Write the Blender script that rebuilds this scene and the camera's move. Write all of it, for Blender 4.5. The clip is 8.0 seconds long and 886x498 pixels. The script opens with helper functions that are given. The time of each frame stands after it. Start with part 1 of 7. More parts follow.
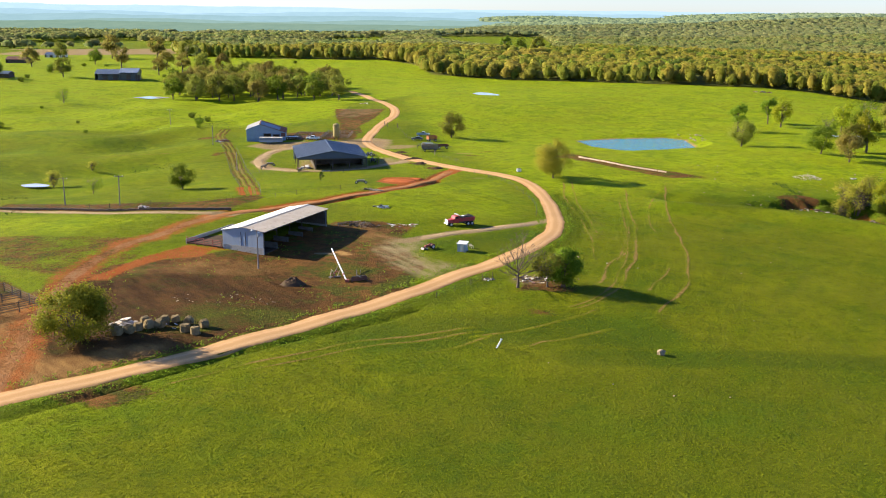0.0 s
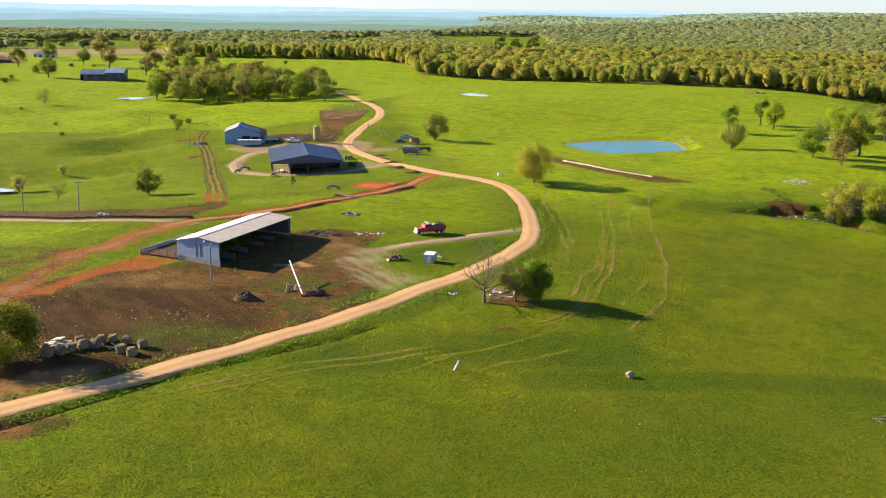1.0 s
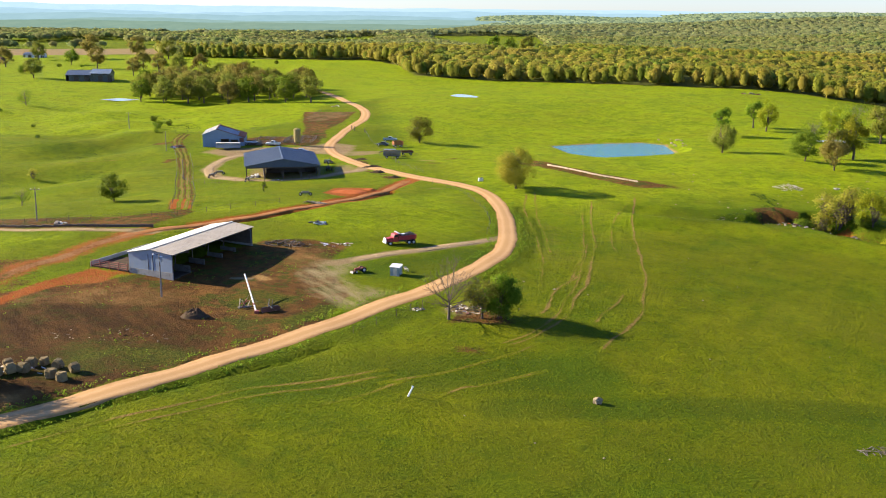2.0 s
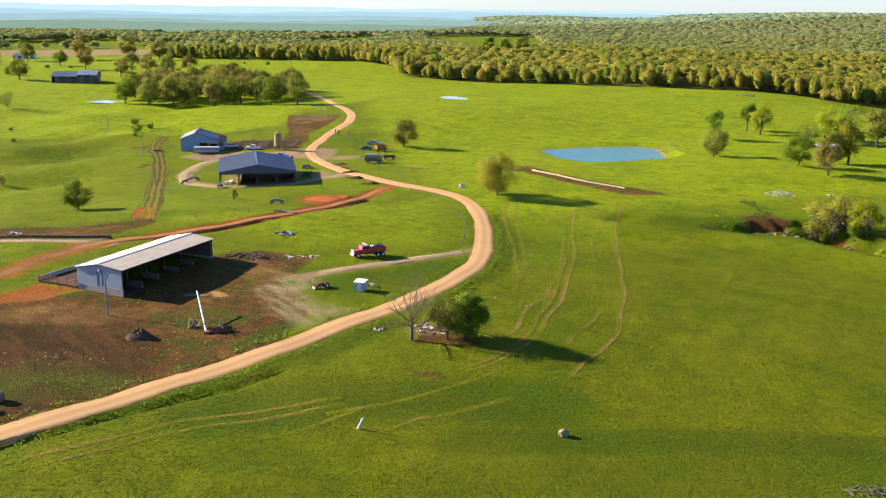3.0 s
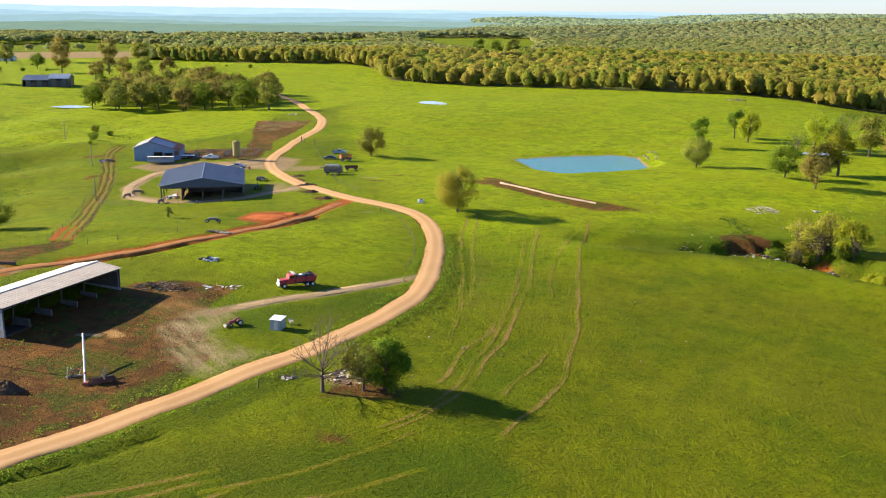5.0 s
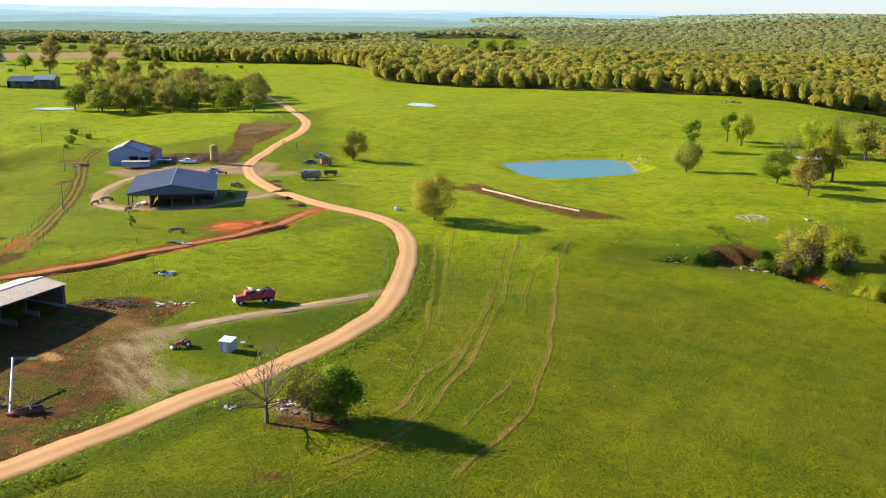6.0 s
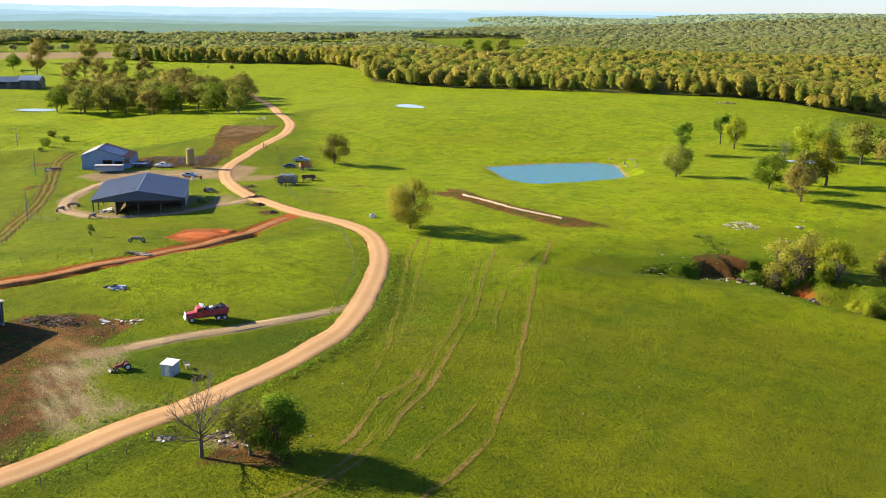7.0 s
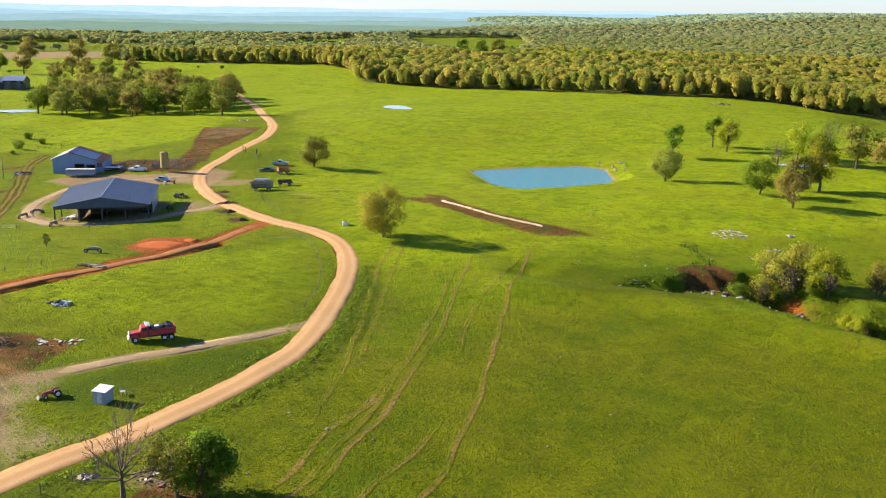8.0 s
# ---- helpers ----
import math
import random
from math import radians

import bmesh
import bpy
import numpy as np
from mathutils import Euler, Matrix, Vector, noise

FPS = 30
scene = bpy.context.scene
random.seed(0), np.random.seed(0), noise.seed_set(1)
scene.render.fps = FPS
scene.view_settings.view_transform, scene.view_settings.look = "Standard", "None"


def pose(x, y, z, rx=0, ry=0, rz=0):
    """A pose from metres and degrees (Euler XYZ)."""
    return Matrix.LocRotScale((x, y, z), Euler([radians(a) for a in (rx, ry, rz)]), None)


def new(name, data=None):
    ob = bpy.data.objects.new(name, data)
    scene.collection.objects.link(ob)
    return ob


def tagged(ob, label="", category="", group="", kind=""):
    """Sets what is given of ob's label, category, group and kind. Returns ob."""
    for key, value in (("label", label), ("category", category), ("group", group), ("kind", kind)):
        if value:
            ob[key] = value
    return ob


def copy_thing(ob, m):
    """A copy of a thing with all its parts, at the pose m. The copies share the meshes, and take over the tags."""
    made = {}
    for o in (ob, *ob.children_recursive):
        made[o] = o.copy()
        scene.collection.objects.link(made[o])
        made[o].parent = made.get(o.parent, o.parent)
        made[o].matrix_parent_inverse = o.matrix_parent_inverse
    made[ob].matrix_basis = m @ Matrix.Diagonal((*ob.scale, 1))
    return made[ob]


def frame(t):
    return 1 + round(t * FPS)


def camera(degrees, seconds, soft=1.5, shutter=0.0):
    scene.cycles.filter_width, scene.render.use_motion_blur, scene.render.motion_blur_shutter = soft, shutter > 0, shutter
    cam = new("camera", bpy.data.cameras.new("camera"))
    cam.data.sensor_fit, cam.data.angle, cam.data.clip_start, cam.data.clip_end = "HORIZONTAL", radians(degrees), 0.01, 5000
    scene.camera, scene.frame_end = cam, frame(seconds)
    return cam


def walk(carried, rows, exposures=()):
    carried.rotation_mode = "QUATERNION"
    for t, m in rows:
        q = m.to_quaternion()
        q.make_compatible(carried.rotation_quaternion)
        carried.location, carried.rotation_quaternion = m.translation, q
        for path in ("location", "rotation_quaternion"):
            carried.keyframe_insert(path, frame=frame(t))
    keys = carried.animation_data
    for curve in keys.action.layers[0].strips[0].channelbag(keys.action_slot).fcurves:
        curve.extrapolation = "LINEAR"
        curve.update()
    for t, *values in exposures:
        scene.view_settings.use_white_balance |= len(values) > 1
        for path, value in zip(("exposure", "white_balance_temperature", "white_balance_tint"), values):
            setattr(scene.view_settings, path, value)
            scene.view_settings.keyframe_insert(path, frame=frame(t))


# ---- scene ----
# The camera: a slow straight flight over the pasture, 47 m above the near ground.
cam = camera(50.0, 8.0, 1.0)
EYE = 47.0
ROWS = [
    (0.0, 0.00, 0.00, 0.00, 0.18, -13.98, -0.75),
    (0.5, 3.15, 4.52, 0.01, 0.18, -13.99, -0.76),
    (1.0, 6.23, 9.11, -0.00, 0.17, -14.00, -0.76),
    (1.5, 9.20, 13.72, 0.01, 0.16, -14.02, -0.76),
    (3.0, 17.57, 27.65, 0.21, 0.15, -14.00, -0.73),
    (3.5, 20.25, 32.33, 0.31, 0.15, -13.98, -0.74),
    (4.0, 22.94, 37.03, 0.40, 0.15, -13.96, -0.73),
    (4.5, 25.62, 41.74, 0.47, 0.15, -13.94, -0.72),
    (6.0, 33.75, 55.66, 0.73, 0.15, -13.93, -0.71),
    (6.5, 36.48, 60.29, 0.73, 0.16, -13.94, -0.71),
    (7.0, 39.21, 64.91, 0.73, 0.16, -13.95, -0.71),
    (7.5, 41.93, 69.58, 0.73, 0.16, -13.96, -0.71),
    (8.0, 44.64, 74.30, 0.73, 0.16, -13.98, -0.73),
]
walk(cam, [(t, pose(x, y, EYE + z, 90 + pitch, roll, yaw)) for t, x, y, z, yaw, pitch, roll in ROWS])

# ---- light ----
SUN_EL, SUN_AZ = 24.0, 286.5          # degrees; azimuth clockwise from +y: low sun on the left, a little ahead
sun_to = Vector((math.sin(radians(SUN_AZ)) * math.cos(radians(SUN_EL)), math.cos(radians(SUN_AZ)) * math.cos(radians(SUN_EL)), math.sin(radians(SUN_EL))))
sun = new("sun", bpy.data.lights.new("sun", "SUN"))
sun.data.energy, sun.data.angle, sun.data.color = 5.0, radians(0.6), (1.0, 0.87, 0.68)
sun.matrix_world = Matrix.Translation((-300, 100, 200)) @ sun_to.to_track_quat("Z", "Y").to_matrix().to_4x4()
world = bpy.data.worlds.new("sky")
scene.world = world
world.use_nodes = True
wn = world.node_tree.nodes
sky = wn.new("ShaderNodeTexSky")
sky.sky_type, sky.sun_disc = "NISHITA", False
sky.sun_elevation, sky.sun_rotation = radians(SUN_EL), radians(SUN_AZ)
sky.air_density, sky.dust_density, sky.ozone_density = 1.0, 0.15, 2.5
wn["Background"].inputs["Strength"].default_value = 0.054
tint = wn.new("ShaderNodeMix")
tint.data_type, tint.blend_type = "RGBA", "MULTIPLY"
tint.inputs[0].default_value, tint.inputs[7].default_value = 1.0, (0.95, 1.10, 1.62, 1)
world.node_tree.links.new(sky.outputs["Color"], tint.inputs[6])
world.node_tree.links.new(tint.outputs[2], wn["Background"].inputs["Color"])
scene.view_settings.exposure = 1.51

# ---- the lie of the land ----
BUMPS = [
    (-90, 110, 52, 0.5),
    (0, 110, 52, 0.6),
    (90, 110, 52, -3.6),
    (-75, 170, 41, 1.4),
    (-25, 165, 30, 0.2),
    (15, 190, 26, 0.7),
    (55, 180, 30, 1.3),
    (110, 190, 38, -2.1),
    (-110, 250, 45, -1.6),
    (-60, 235, 34, 2.3),
    (-15, 225, 26, 2.4),
    (30, 240, 34, -0.6),
    (90, 255, 34, -1.4),
    (-110, 310, 45, -4.2),
    (-35, 310, 41, 0.5),
    (60, 310, 41, 2.1),
    (130, 330, 52, 1.6),
    (20, 380, 45, -2.0),
    (90, 400, 52, -3.5),
    (-160, 430, 82, -3.0),
    (-20, 480, 68, 3.0),
    (100, 520, 82, 3.7),
    (230, 560, 98, 1.9),
    (-150, 560, 90, -2.5),
    (20, 680, 112, -1.8),
    (-250, 700, 165, 0.7),
    (80, 930, 188, 7.0),
]
# gully: x, y, depth, half width, along its bed
GULLY = [(74, 246, 0.4, 3), (84, 246, 1.6, 4.5), (94, 247, 3.2, 6), (102, 246, 5.2, 7.5), (112, 233, 5.6, 8), (123, 219, 5.8, 8.5), (140, 204, 6.0, 9), (180, 183, 6.2, 10)]
POND = [(53, 383), (60, 353), (68, 339), (79, 344), (93, 356), (98, 366), (99, 390), (92, 396), (74, 392)]
POND_Z = -2.6
DITCH = [(-61.2, 91.1), (-50.2, 101.1), (-45.5, 105.6), (-40.4, 110.6), (-34.8, 115.9), (-29.6, 122.0), (-25.3, 125.7), (-20.8, 130.9), (-15.4, 135.2), (-9.6, 139.8), (-3.5, 146.4)]
CLAY_TRACK = [(4, 288), (0.3, 279.9), (-3.4, 267.5), (-7, 258.2), (-9.5, 251.7), (-13, 244.5), (-17.5, 236), (-24, 227.5), (-31, 220), (-40, 213.5), (-49, 207), (-54, 199), (-57, 190), (-61.5, 181), (-63.6, 171), (-64, 158), (-62.5, 145), (-60.4, 131.8), (-57.5, 120), (-55, 108)]
FAR_POND = [(15, 527), (19, 535), (24, 533), (30, 519), (24, 517), (18, 520)]


def line_distance(x, y, pts):
    """Distance to a polyline, and how far along it (in parts of its segments) the nearest place lies."""
    best, along = np.full(np.shape(x), 1e9), np.zeros(np.shape(x))
    for i in range(len(pts) - 1):
        (ax, ay), (bx, by) = pts[i][:2], pts[i + 1][:2]
        dx, dy = bx - ax, by - ay
        u = np.clip(((x - ax) * dx + (y - ay) * dy) / (dx * dx + dy * dy), 0, 1)
        d = np.hypot(x - ax - u * dx, y - ay - u * dy)
        along = np.where(d < best, i + u, along)
        best = np.minimum(d, best)
    return best, along


def inside(x, y, pts):
    """Signed distance to a polygon, positive inside."""
    d, _ = line_distance(x, y, list(pts) + [pts[0]])
    odd = np.zeros(np.shape(x), bool)
    for i in range(len(pts)):
        (ax, ay), (bx, by) = pts[i - 1][:2], pts[i][:2]
        if ay != by:
            odd ^= ((ay > y) != (by > y)) & (x < (bx - ax) * (y - ay) / (by - ay) + ax)
    return np.where(odd, d, -d)


def smooth(a, lo, hi):
    u = np.clip((a - lo) / (hi - lo), 0, 1)
    return u * u * (3 - 2 * u)


def land(x, y):
    """Height of the ground."""
    x, y = np.asarray(x, float), np.asarray(y, float)
    z = sum(a * np.exp(-((x - cx) ** 2 + (y - cy) ** 2) / (2 * w * w)) for cx, cy, w, a in BUMPS)
    # low rolling, growing to hills far away
    far = smooth(y, 700, 3500)
    z = z + far * (8 * np.sin(x / 310 + 1.3) * np.sin(y / 270) + 11 * smooth(y, 1500, 4500))
    z = z - smooth(0.06 * y - x, 0, 420) * smooth(y, 1750, 2500) * 34
    z = z + smooth(x + 0.02 * y, 60, 560) * smooth(y, 1800, 3200) * 15
    z = z + smooth(x - 0.12 * y, 150, 900) * smooth(y, 700, 2000) * 24
    z = z - smooth(x, 185, 330) * smooth(y, 380, 520) * (1 - smooth(y, 640, 900)) * 9
    z = z + 0.30 * np.sin(x / 17 + 1.1 * np.sin(y / 41)) * np.sin(y / 23 + 0.8 * np.sin(x / 37)) * smooth(np.hypot(x - 20, y - 170), 25, 90)
    z = z + 0.14 * np.sin(x / 7.1 + 0.4) * np.sin(y / 9.3) + 0.07 * np.sin(x / 2.9 + y / 4.3)
    # terraced slopes of the west pasture
    west = smooth(-x, 62, 95) * smooth(y, 225, 250) * (1 - smooth(y, 470, 540))
    z = z + west * 0.8 * np.sin(y / 8.5 + 2.2 * np.sin(x / 38) + 0.6 * np.sin(x / 13))
    z = z + smooth(-x, 58, 100) * smooth(y, 232, 262) * (1 - smooth(y, 470, 620)) * (0.75 * np.sin((x * 0.95 + y * 0.30) / 9.5 + 1.6 * np.sin(y / 33)) + 0.35 * np.sin((x * 0.8 - y * 0.5) / 6.0 + np.sin(x / 19)))
    # the clay track lies sunken
    z = z - 0.3 * (1 - smooth(line_distance(x, y, CLAY_TRACK[1:11])[0], 1.5, 2.7))
    # the washed-out bank below it
    z = z - 1.25 * (1 - smooth(line_distance(x, y, [(px + 2.2, py - 2.0) for px, py in CLAY_TRACK[2:11]])[0], 0.6, 2.0)) * (0.6 + 0.4 * np.sin(x / 5.0 + 1.0))
    z = z - 0.5 * (1 - smooth(line_distance(x, y, DITCH)[0], 0.3, 1.05))
    # a rounded crest in front of the gully and the shallow swale that leads into it
    z = z + 1.25 * np.exp(-(line_distance(x, y, [(58, 240), (75, 238), (83.5, 234), (91, 227), (100, 224), (108.5, 217), (122, 206)])[0] / 5.5) ** 2)
    z = z - 1.1 * np.exp(-(line_distance(x, y, [(62, 252), (76, 250), (88, 248)])[0] / 4.5) ** 2)
    d, s = line_distance(x, y, GULLY)
    depth = np.interp(s, range(len(GULLY)), [g[2] for g in GULLY])
    half = np.interp(s, range(len(GULLY)), [g[3] for g in GULLY])
    ragged = 1 + 0.18 * np.sin(x / 1.7) * np.sin(y / 2.3) + 0.12 * np.sin(x / 0.9 + y)
    z = z - depth * (1 - smooth(d * ragged, half * 0.42, half * 1.12))
    p = inside(x, y, POND)
    z = np.where(p > -6, z + (POND_Z + 0.25 - z) * smooth(p, -6, -0.8), z) - 0.9 * smooth(p, -0.6, 2.5)
    return z


def ground(x, y):
    return float(land(x, y))


def at(x, y, turn=0.0, sink=0.0):
    return pose(x, y, ground(x, y) - sink, 0, 0, turn)


# ---- materials ----
def mix_nodes(name):
    m = bpy.data.materials.new(name)
    m.use_nodes = True
    return m, m.node_tree.nodes, m.node_tree.links, m.node_tree.nodes["Principled BSDF"]


def noise_node(n, l, scale, detail=4.0, rough=0.6, world_space=False, source=None):
    tex = n.new("ShaderNodeTexNoise")
    tex.inputs["Scale"].default_value, tex.inputs["Detail"].default_value, tex.inputs["Roughness"].default_value = scale, detail, rough
    if world_space:
        l.new(n.new("ShaderNodeNewGeometry").outputs["Position"], tex.inputs["Vector"])
    else:
        l.new(n.new("ShaderNodeTexCoord").outputs["Object"], tex.inputs["Vector"])
    return tex.outputs["Fac"]


def ramp(n, l, fac, lo, hi, a=(0, 0, 0), b=(1, 1, 1)):
    r = n.new("ShaderNodeValToRGB")
    r.color_ramp.elements[0].position, r.color_ramp.elements[1].position = lo, hi
    r.color_ramp.elements[0].color, r.color_ramp.elements[1].color = (*a, 1), (*b, 1)
    l.new(fac, r.inputs["Fac"])
    return r.outputs["Color"]


def blend(n, l, fac, a, b):
    mx = n.new("ShaderNodeMix")
    mx.data_type = "RGBA"
    for value, socket in ((fac, 0), (a, 6), (b, 7)):
        if isinstance(value, (int, float)):
            mx.inputs[socket].default_value = value
        elif isinstance(value, tuple):
            mx.inputs[socket].default_value = (*value, 1)
        else:
            l.new(value, mx.inputs[socket])
    return mx.outputs[2]


def math_node(n, l, op, a, b=0.0, clamp=False):
    q = n.new("ShaderNodeMath")
    q.operation, q.use_clamp = op, clamp
    for value, socket in ((a, 0), (b, 1)):
        if isinstance(value, (int, float)):
            q.inputs[socket].default_value = value
        else:
            l.new(value, q.inputs[socket])
    return q.outputs[0]


def bumped(n, l, bsdf, height, strength, distance):
    b = n.new("ShaderNodeBump")
    b.inputs["Strength"].default_value, b.inputs["Distance"].default_value = strength, distance
    l.new(height, b.inputs["Height"])
    l.new(b.outputs["Normal"], bsdf.inputs["Normal"])


def surface(name, c1, c2, scale=2.0, rough=0.7, metal=0.0, bump=0.3, grain=14.0, wear=None, vary=0.0):
    """A worn surface: two tones in blotches, a finer grain, relief, and if given, patches of a third tone."""
    m, n, l, bsdf = mix_nodes(name)
    big, fine = noise_node(n, l, scale), noise_node(n, l, scale * grain, 3.0)
    col = blend(n, l, ramp(n, l, big, 0.32, 0.68), c1, c2)
    col = blend(n, l, math_node(n, l, "MULTIPLY", ramp(n, l, fine, 0.3, 0.75), 0.35), col, tuple(0.55 * v for v in c1))
    if wear:
        spots = ramp(n, l, noise_node(n, l, scale * 2.3, 6.0, 0.7), 0.56, 0.66)
        col = blend(n, l, spots, col, wear)
    if vary:
        info = n.new("ShaderNodeObjectInfo")
        hsv = n.new("ShaderNodeHueSaturation")
        l.new(math_node(n, l, "MULTIPLY_ADD", info.outputs["Random"], vary), hsv.inputs["Value"])
        hsv.inputs["Value"].links[0].from_node.inputs[2].default_value = 1 - vary / 2
        l.new(col, hsv.inputs["Color"])
        col = hsv.outputs["Color"]
    l.new(col, bsdf.inputs["Base Color"])
    bsdf.inputs["Metallic"].default_value = metal
    bsdf.inputs["Specular IOR Level"].default_value = 0.12 if rough > 0.78 else 0.5
    l.new(math_node(n, l, "MULTIPLY_ADD", fine, 0.2, False), bsdf.inputs["Roughness"])
    bsdf.inputs["Roughness"].links[0].from_node.inputs[2].default_value = max(0.02, rough - 0.1)
    bumped(n, l, bsdf, fine, bump, 0.02)
    return m


def leafage(name, c1, c2, c3, translucent=0.5):
    """Leaves: every cluster its own tone between three, every tree a little different."""
    m, n, l, bsdf = mix_nodes(name)
    rnd = n.new("ShaderNodeNewGeometry").outputs["Random Per Island"]
    r = n.new("ShaderNodeValToRGB")
    r.color_ramp.elements[0].color, r.color_ramp.elements[1].color = (*c1, 1), (*c3, 1)
    e = r.color_ramp.elements.new(0.5)
    e.color = (*c2, 1)
    l.new(rnd, r.inputs["Fac"])
    hsv = n.new("ShaderNodeHueSaturation")
    info = n.new("ShaderNodeObjectInfo").outputs["Random"]
    q = math_node(n, l, "MULTIPLY_ADD", info, 0.028)
    q.node.inputs[2].default_value = 0.49
    l.new(q, hsv.inputs["Hue"])
    q = math_node(n, l, "MULTIPLY_ADD", info, 0.5)
    q.node.inputs[2].default_value = 0.75
    l.new(q, hsv.inputs["Value"])
    l.new(r.outputs["Color"], hsv.inputs["Color"])
    l.new(hsv.outputs["Color"], bsdf.inputs["Base Color"])
    bsdf.inputs["Roughness"].default_value = 0.7
    bsdf.inputs["Specular IOR Level"].default_value = 0.08
    tr = n.new("ShaderNodeBsdfTranslucent")
    l.new(hsv.outputs["Color"], tr.inputs["Color"])
    mx = n.new("ShaderNodeMixShader")
    mx.inputs[0].default_value = translucent
    l.new(bsdf.outputs[0], mx.inputs[1])
    l.new(tr.outputs[0], mx.inputs[2])
    l.new(mx.outputs[0], n["Material Output"].inputs["Surface"])
    return m


def ground_material():
    m, n, l, bsdf = mix_nodes("pasture")
    broad = noise_node(n, l, 0.022, 3.0, 0.5, True)
    mid = noise_node(n, l, 0.16, 5.0, 0.65, True)
    tuft = noise_node(n, l, 1.9, 5.0, 0.7, True)
    blade = noise_node(n, l, 5.5, 3.0, 0.7, True)

    def mask(name, lo=0.35, hi=0.62):
        a = n.new("ShaderNodeAttribute")
        a.attribute_name = name
        rough_edge = math_node(n, l, "MULTIPLY_ADD", math_node(n, l, "SUBTRACT", mid, 0.5), 0.9)
        l.new(a.outputs["Fac"], rough_edge.node.inputs[2])
        fine_edge = math_node(n, l, "MULTIPLY_ADD", math_node(n, l, "SUBTRACT", tuft, 0.5), 0.7)
        l.new(rough_edge, fine_edge.node.inputs[2])
        return ramp(n, l, fine_edge, lo, hi)

    clump = noise_node(n, l, 0.55, 4.0, 0.6, True)

    def streaks(turn, along, across):
        """Noise drawn out along one direction of the plan, as wheels and water leave it."""
        mp = n.new("ShaderNodeMapping")
        mp.vector_type = "TEXTURE"
        mp.inputs["Rotation"].default_value = (0, 0, radians(turn))
        mp.inputs["Scale"].default_value = (along, across, 1)
        l.new(n.new("ShaderNodeNewGeometry").outputs["Position"], mp.inputs["Vector"])
        tex = n.new("ShaderNodeTexNoise")
        tex.inputs["Scale"].default_value, tex.inputs["Detail"].default_value, tex.inputs["Roughness"].default_value = 1.0, 4.0, 0.6
        l.new(mp.outputs["Vector"], tex.inputs["Vector"])
        return tex.outputs["Fac"]

    drift = streaks(62, 14, 1.6)
    washed = streaks(128, 6, 1.9)
    grass = blend(n, l, ramp(n, l, broad, 0.36, 0.66), GRASS_DEEP, GRASS_LIGHT)
    grass = blend(n, l, math_node(n, l, "MULTIPLY", mask("olive", 0.2, 0.9), 0.75), grass, GRASS_OLIVE)
    grass = blend(n, l, math_node(n, l, "MULTIPLY", ramp(n, l, mid, 0.45, 0.70), 0.42), grass, GRASS_YELLOW)
    grass = blend(n, l, math_node(n, l, "MULTIPLY", mask("lush", 0.2, 0.8), 0.7), grass, GRASS_LUSH)
    grass = blend(n, l, math_node(n, l, "MULTIPLY", ramp(n, l, clump, 0.50, 0.70), 0.5), grass, GRASS_DARK)
    # dark specks at tuft size paint the small shadows among the tufts
    grass = blend(n, l, math_node(n, l, "MULTIPLY", ramp(n, l, tuft, 0.53, 0.66), 0.74), grass, tuple(0.8 * v for v in GRASS_DARK))
    grass = blend(n, l, math_node(n, l, "MULTIPLY", ramp(n, l, drift, 0.50, 0.66), 0.30), grass, (0.15, 0.145, 0.010))
    grass = blend(n, l, math_node(n, l, "MULTIPLY", ramp(n, l, blade, 0.48, 0.65), 0.34), grass, tuple(0.6 * v for v in GRASS_DARK))
    grass = blend(n, l, math_node(n, l, "MULTIPLY", mask("rank", 0.3, 0.9), 0.7), grass, blend(n, l, ramp(n, l, tuft, 0.4, 0.6), GRASS_RANK, GRASS_DARK))
    grass = blend(n, l, mask("dry", 0.4, 0.8), grass, blend(n, l, ramp(n, l, tuft, 0.35, 0.65), (0.16, 0.14, 0.022), (0.085, 0.10, 0.012)))
    grass = blend(n, l, math_node(n, l, "MULTIPLY", ramp(n, l, noise_node(n, l, 0.24, 6.0, 0.68, True), 0.51, 0.62), 0.42), grass, (0.055, 0.092, 0.004))
    sward = noise_node(n, l, 0.045, 4.0, 0.55, True)
    grass = blend(n, l, math_node(n, l, "MULTIPLY", ramp(n, l, sward, 0.46, 0.66), 0.34), grass, (0.15, 0.15, 0.008))
    grass = blend(n, l, math_node(n, l, "MULTIPLY", ramp(n, l, sward, 0.34, 0.50, (1, 1, 1), (0, 0, 0)), 0.3), grass, (0.06, 0.115, 0.004))
    weeds = noise_node(n, l, 0.30, 5.0, 0.7, True)
    soil = blend(n, l, ramp(n, l, mid, 0.35, 0.65), (0.070, 0.034, 0.010), (0.140, 0.066, 0.018))
    soil = blend(n, l, math_node(n, l, "MULTIPLY", ramp(n, l, noise_node(n, l, 0.06, 4.0, 0.6, True), 0.47, 0.62), 0.42), soil, (0.25, 0.12, 0.033))
    soil = blend(n, l, math_node(n, l, "MULTIPLY", ramp(n, l, clump, 0.46, 0.62), 0.75), soil, (0.052, 0.029, 0.010))
    soil = blend(n, l, math_node(n, l, "MULTIPLY", ramp(n, l, blade, 0.46, 0.70), 0.38), soil, (0.19, 0.095, 0.032))
    soil = blend(n, l, math_node(n, l, "MULTIPLY", ramp(n, l, weeds, 0.49, 0.58), 0.85), soil, blend(n, l, ramp(n, l, tuft, 0.4, 0.6), (0.075, 0.085, 0.012), (0.04, 0.05, 0.008)))
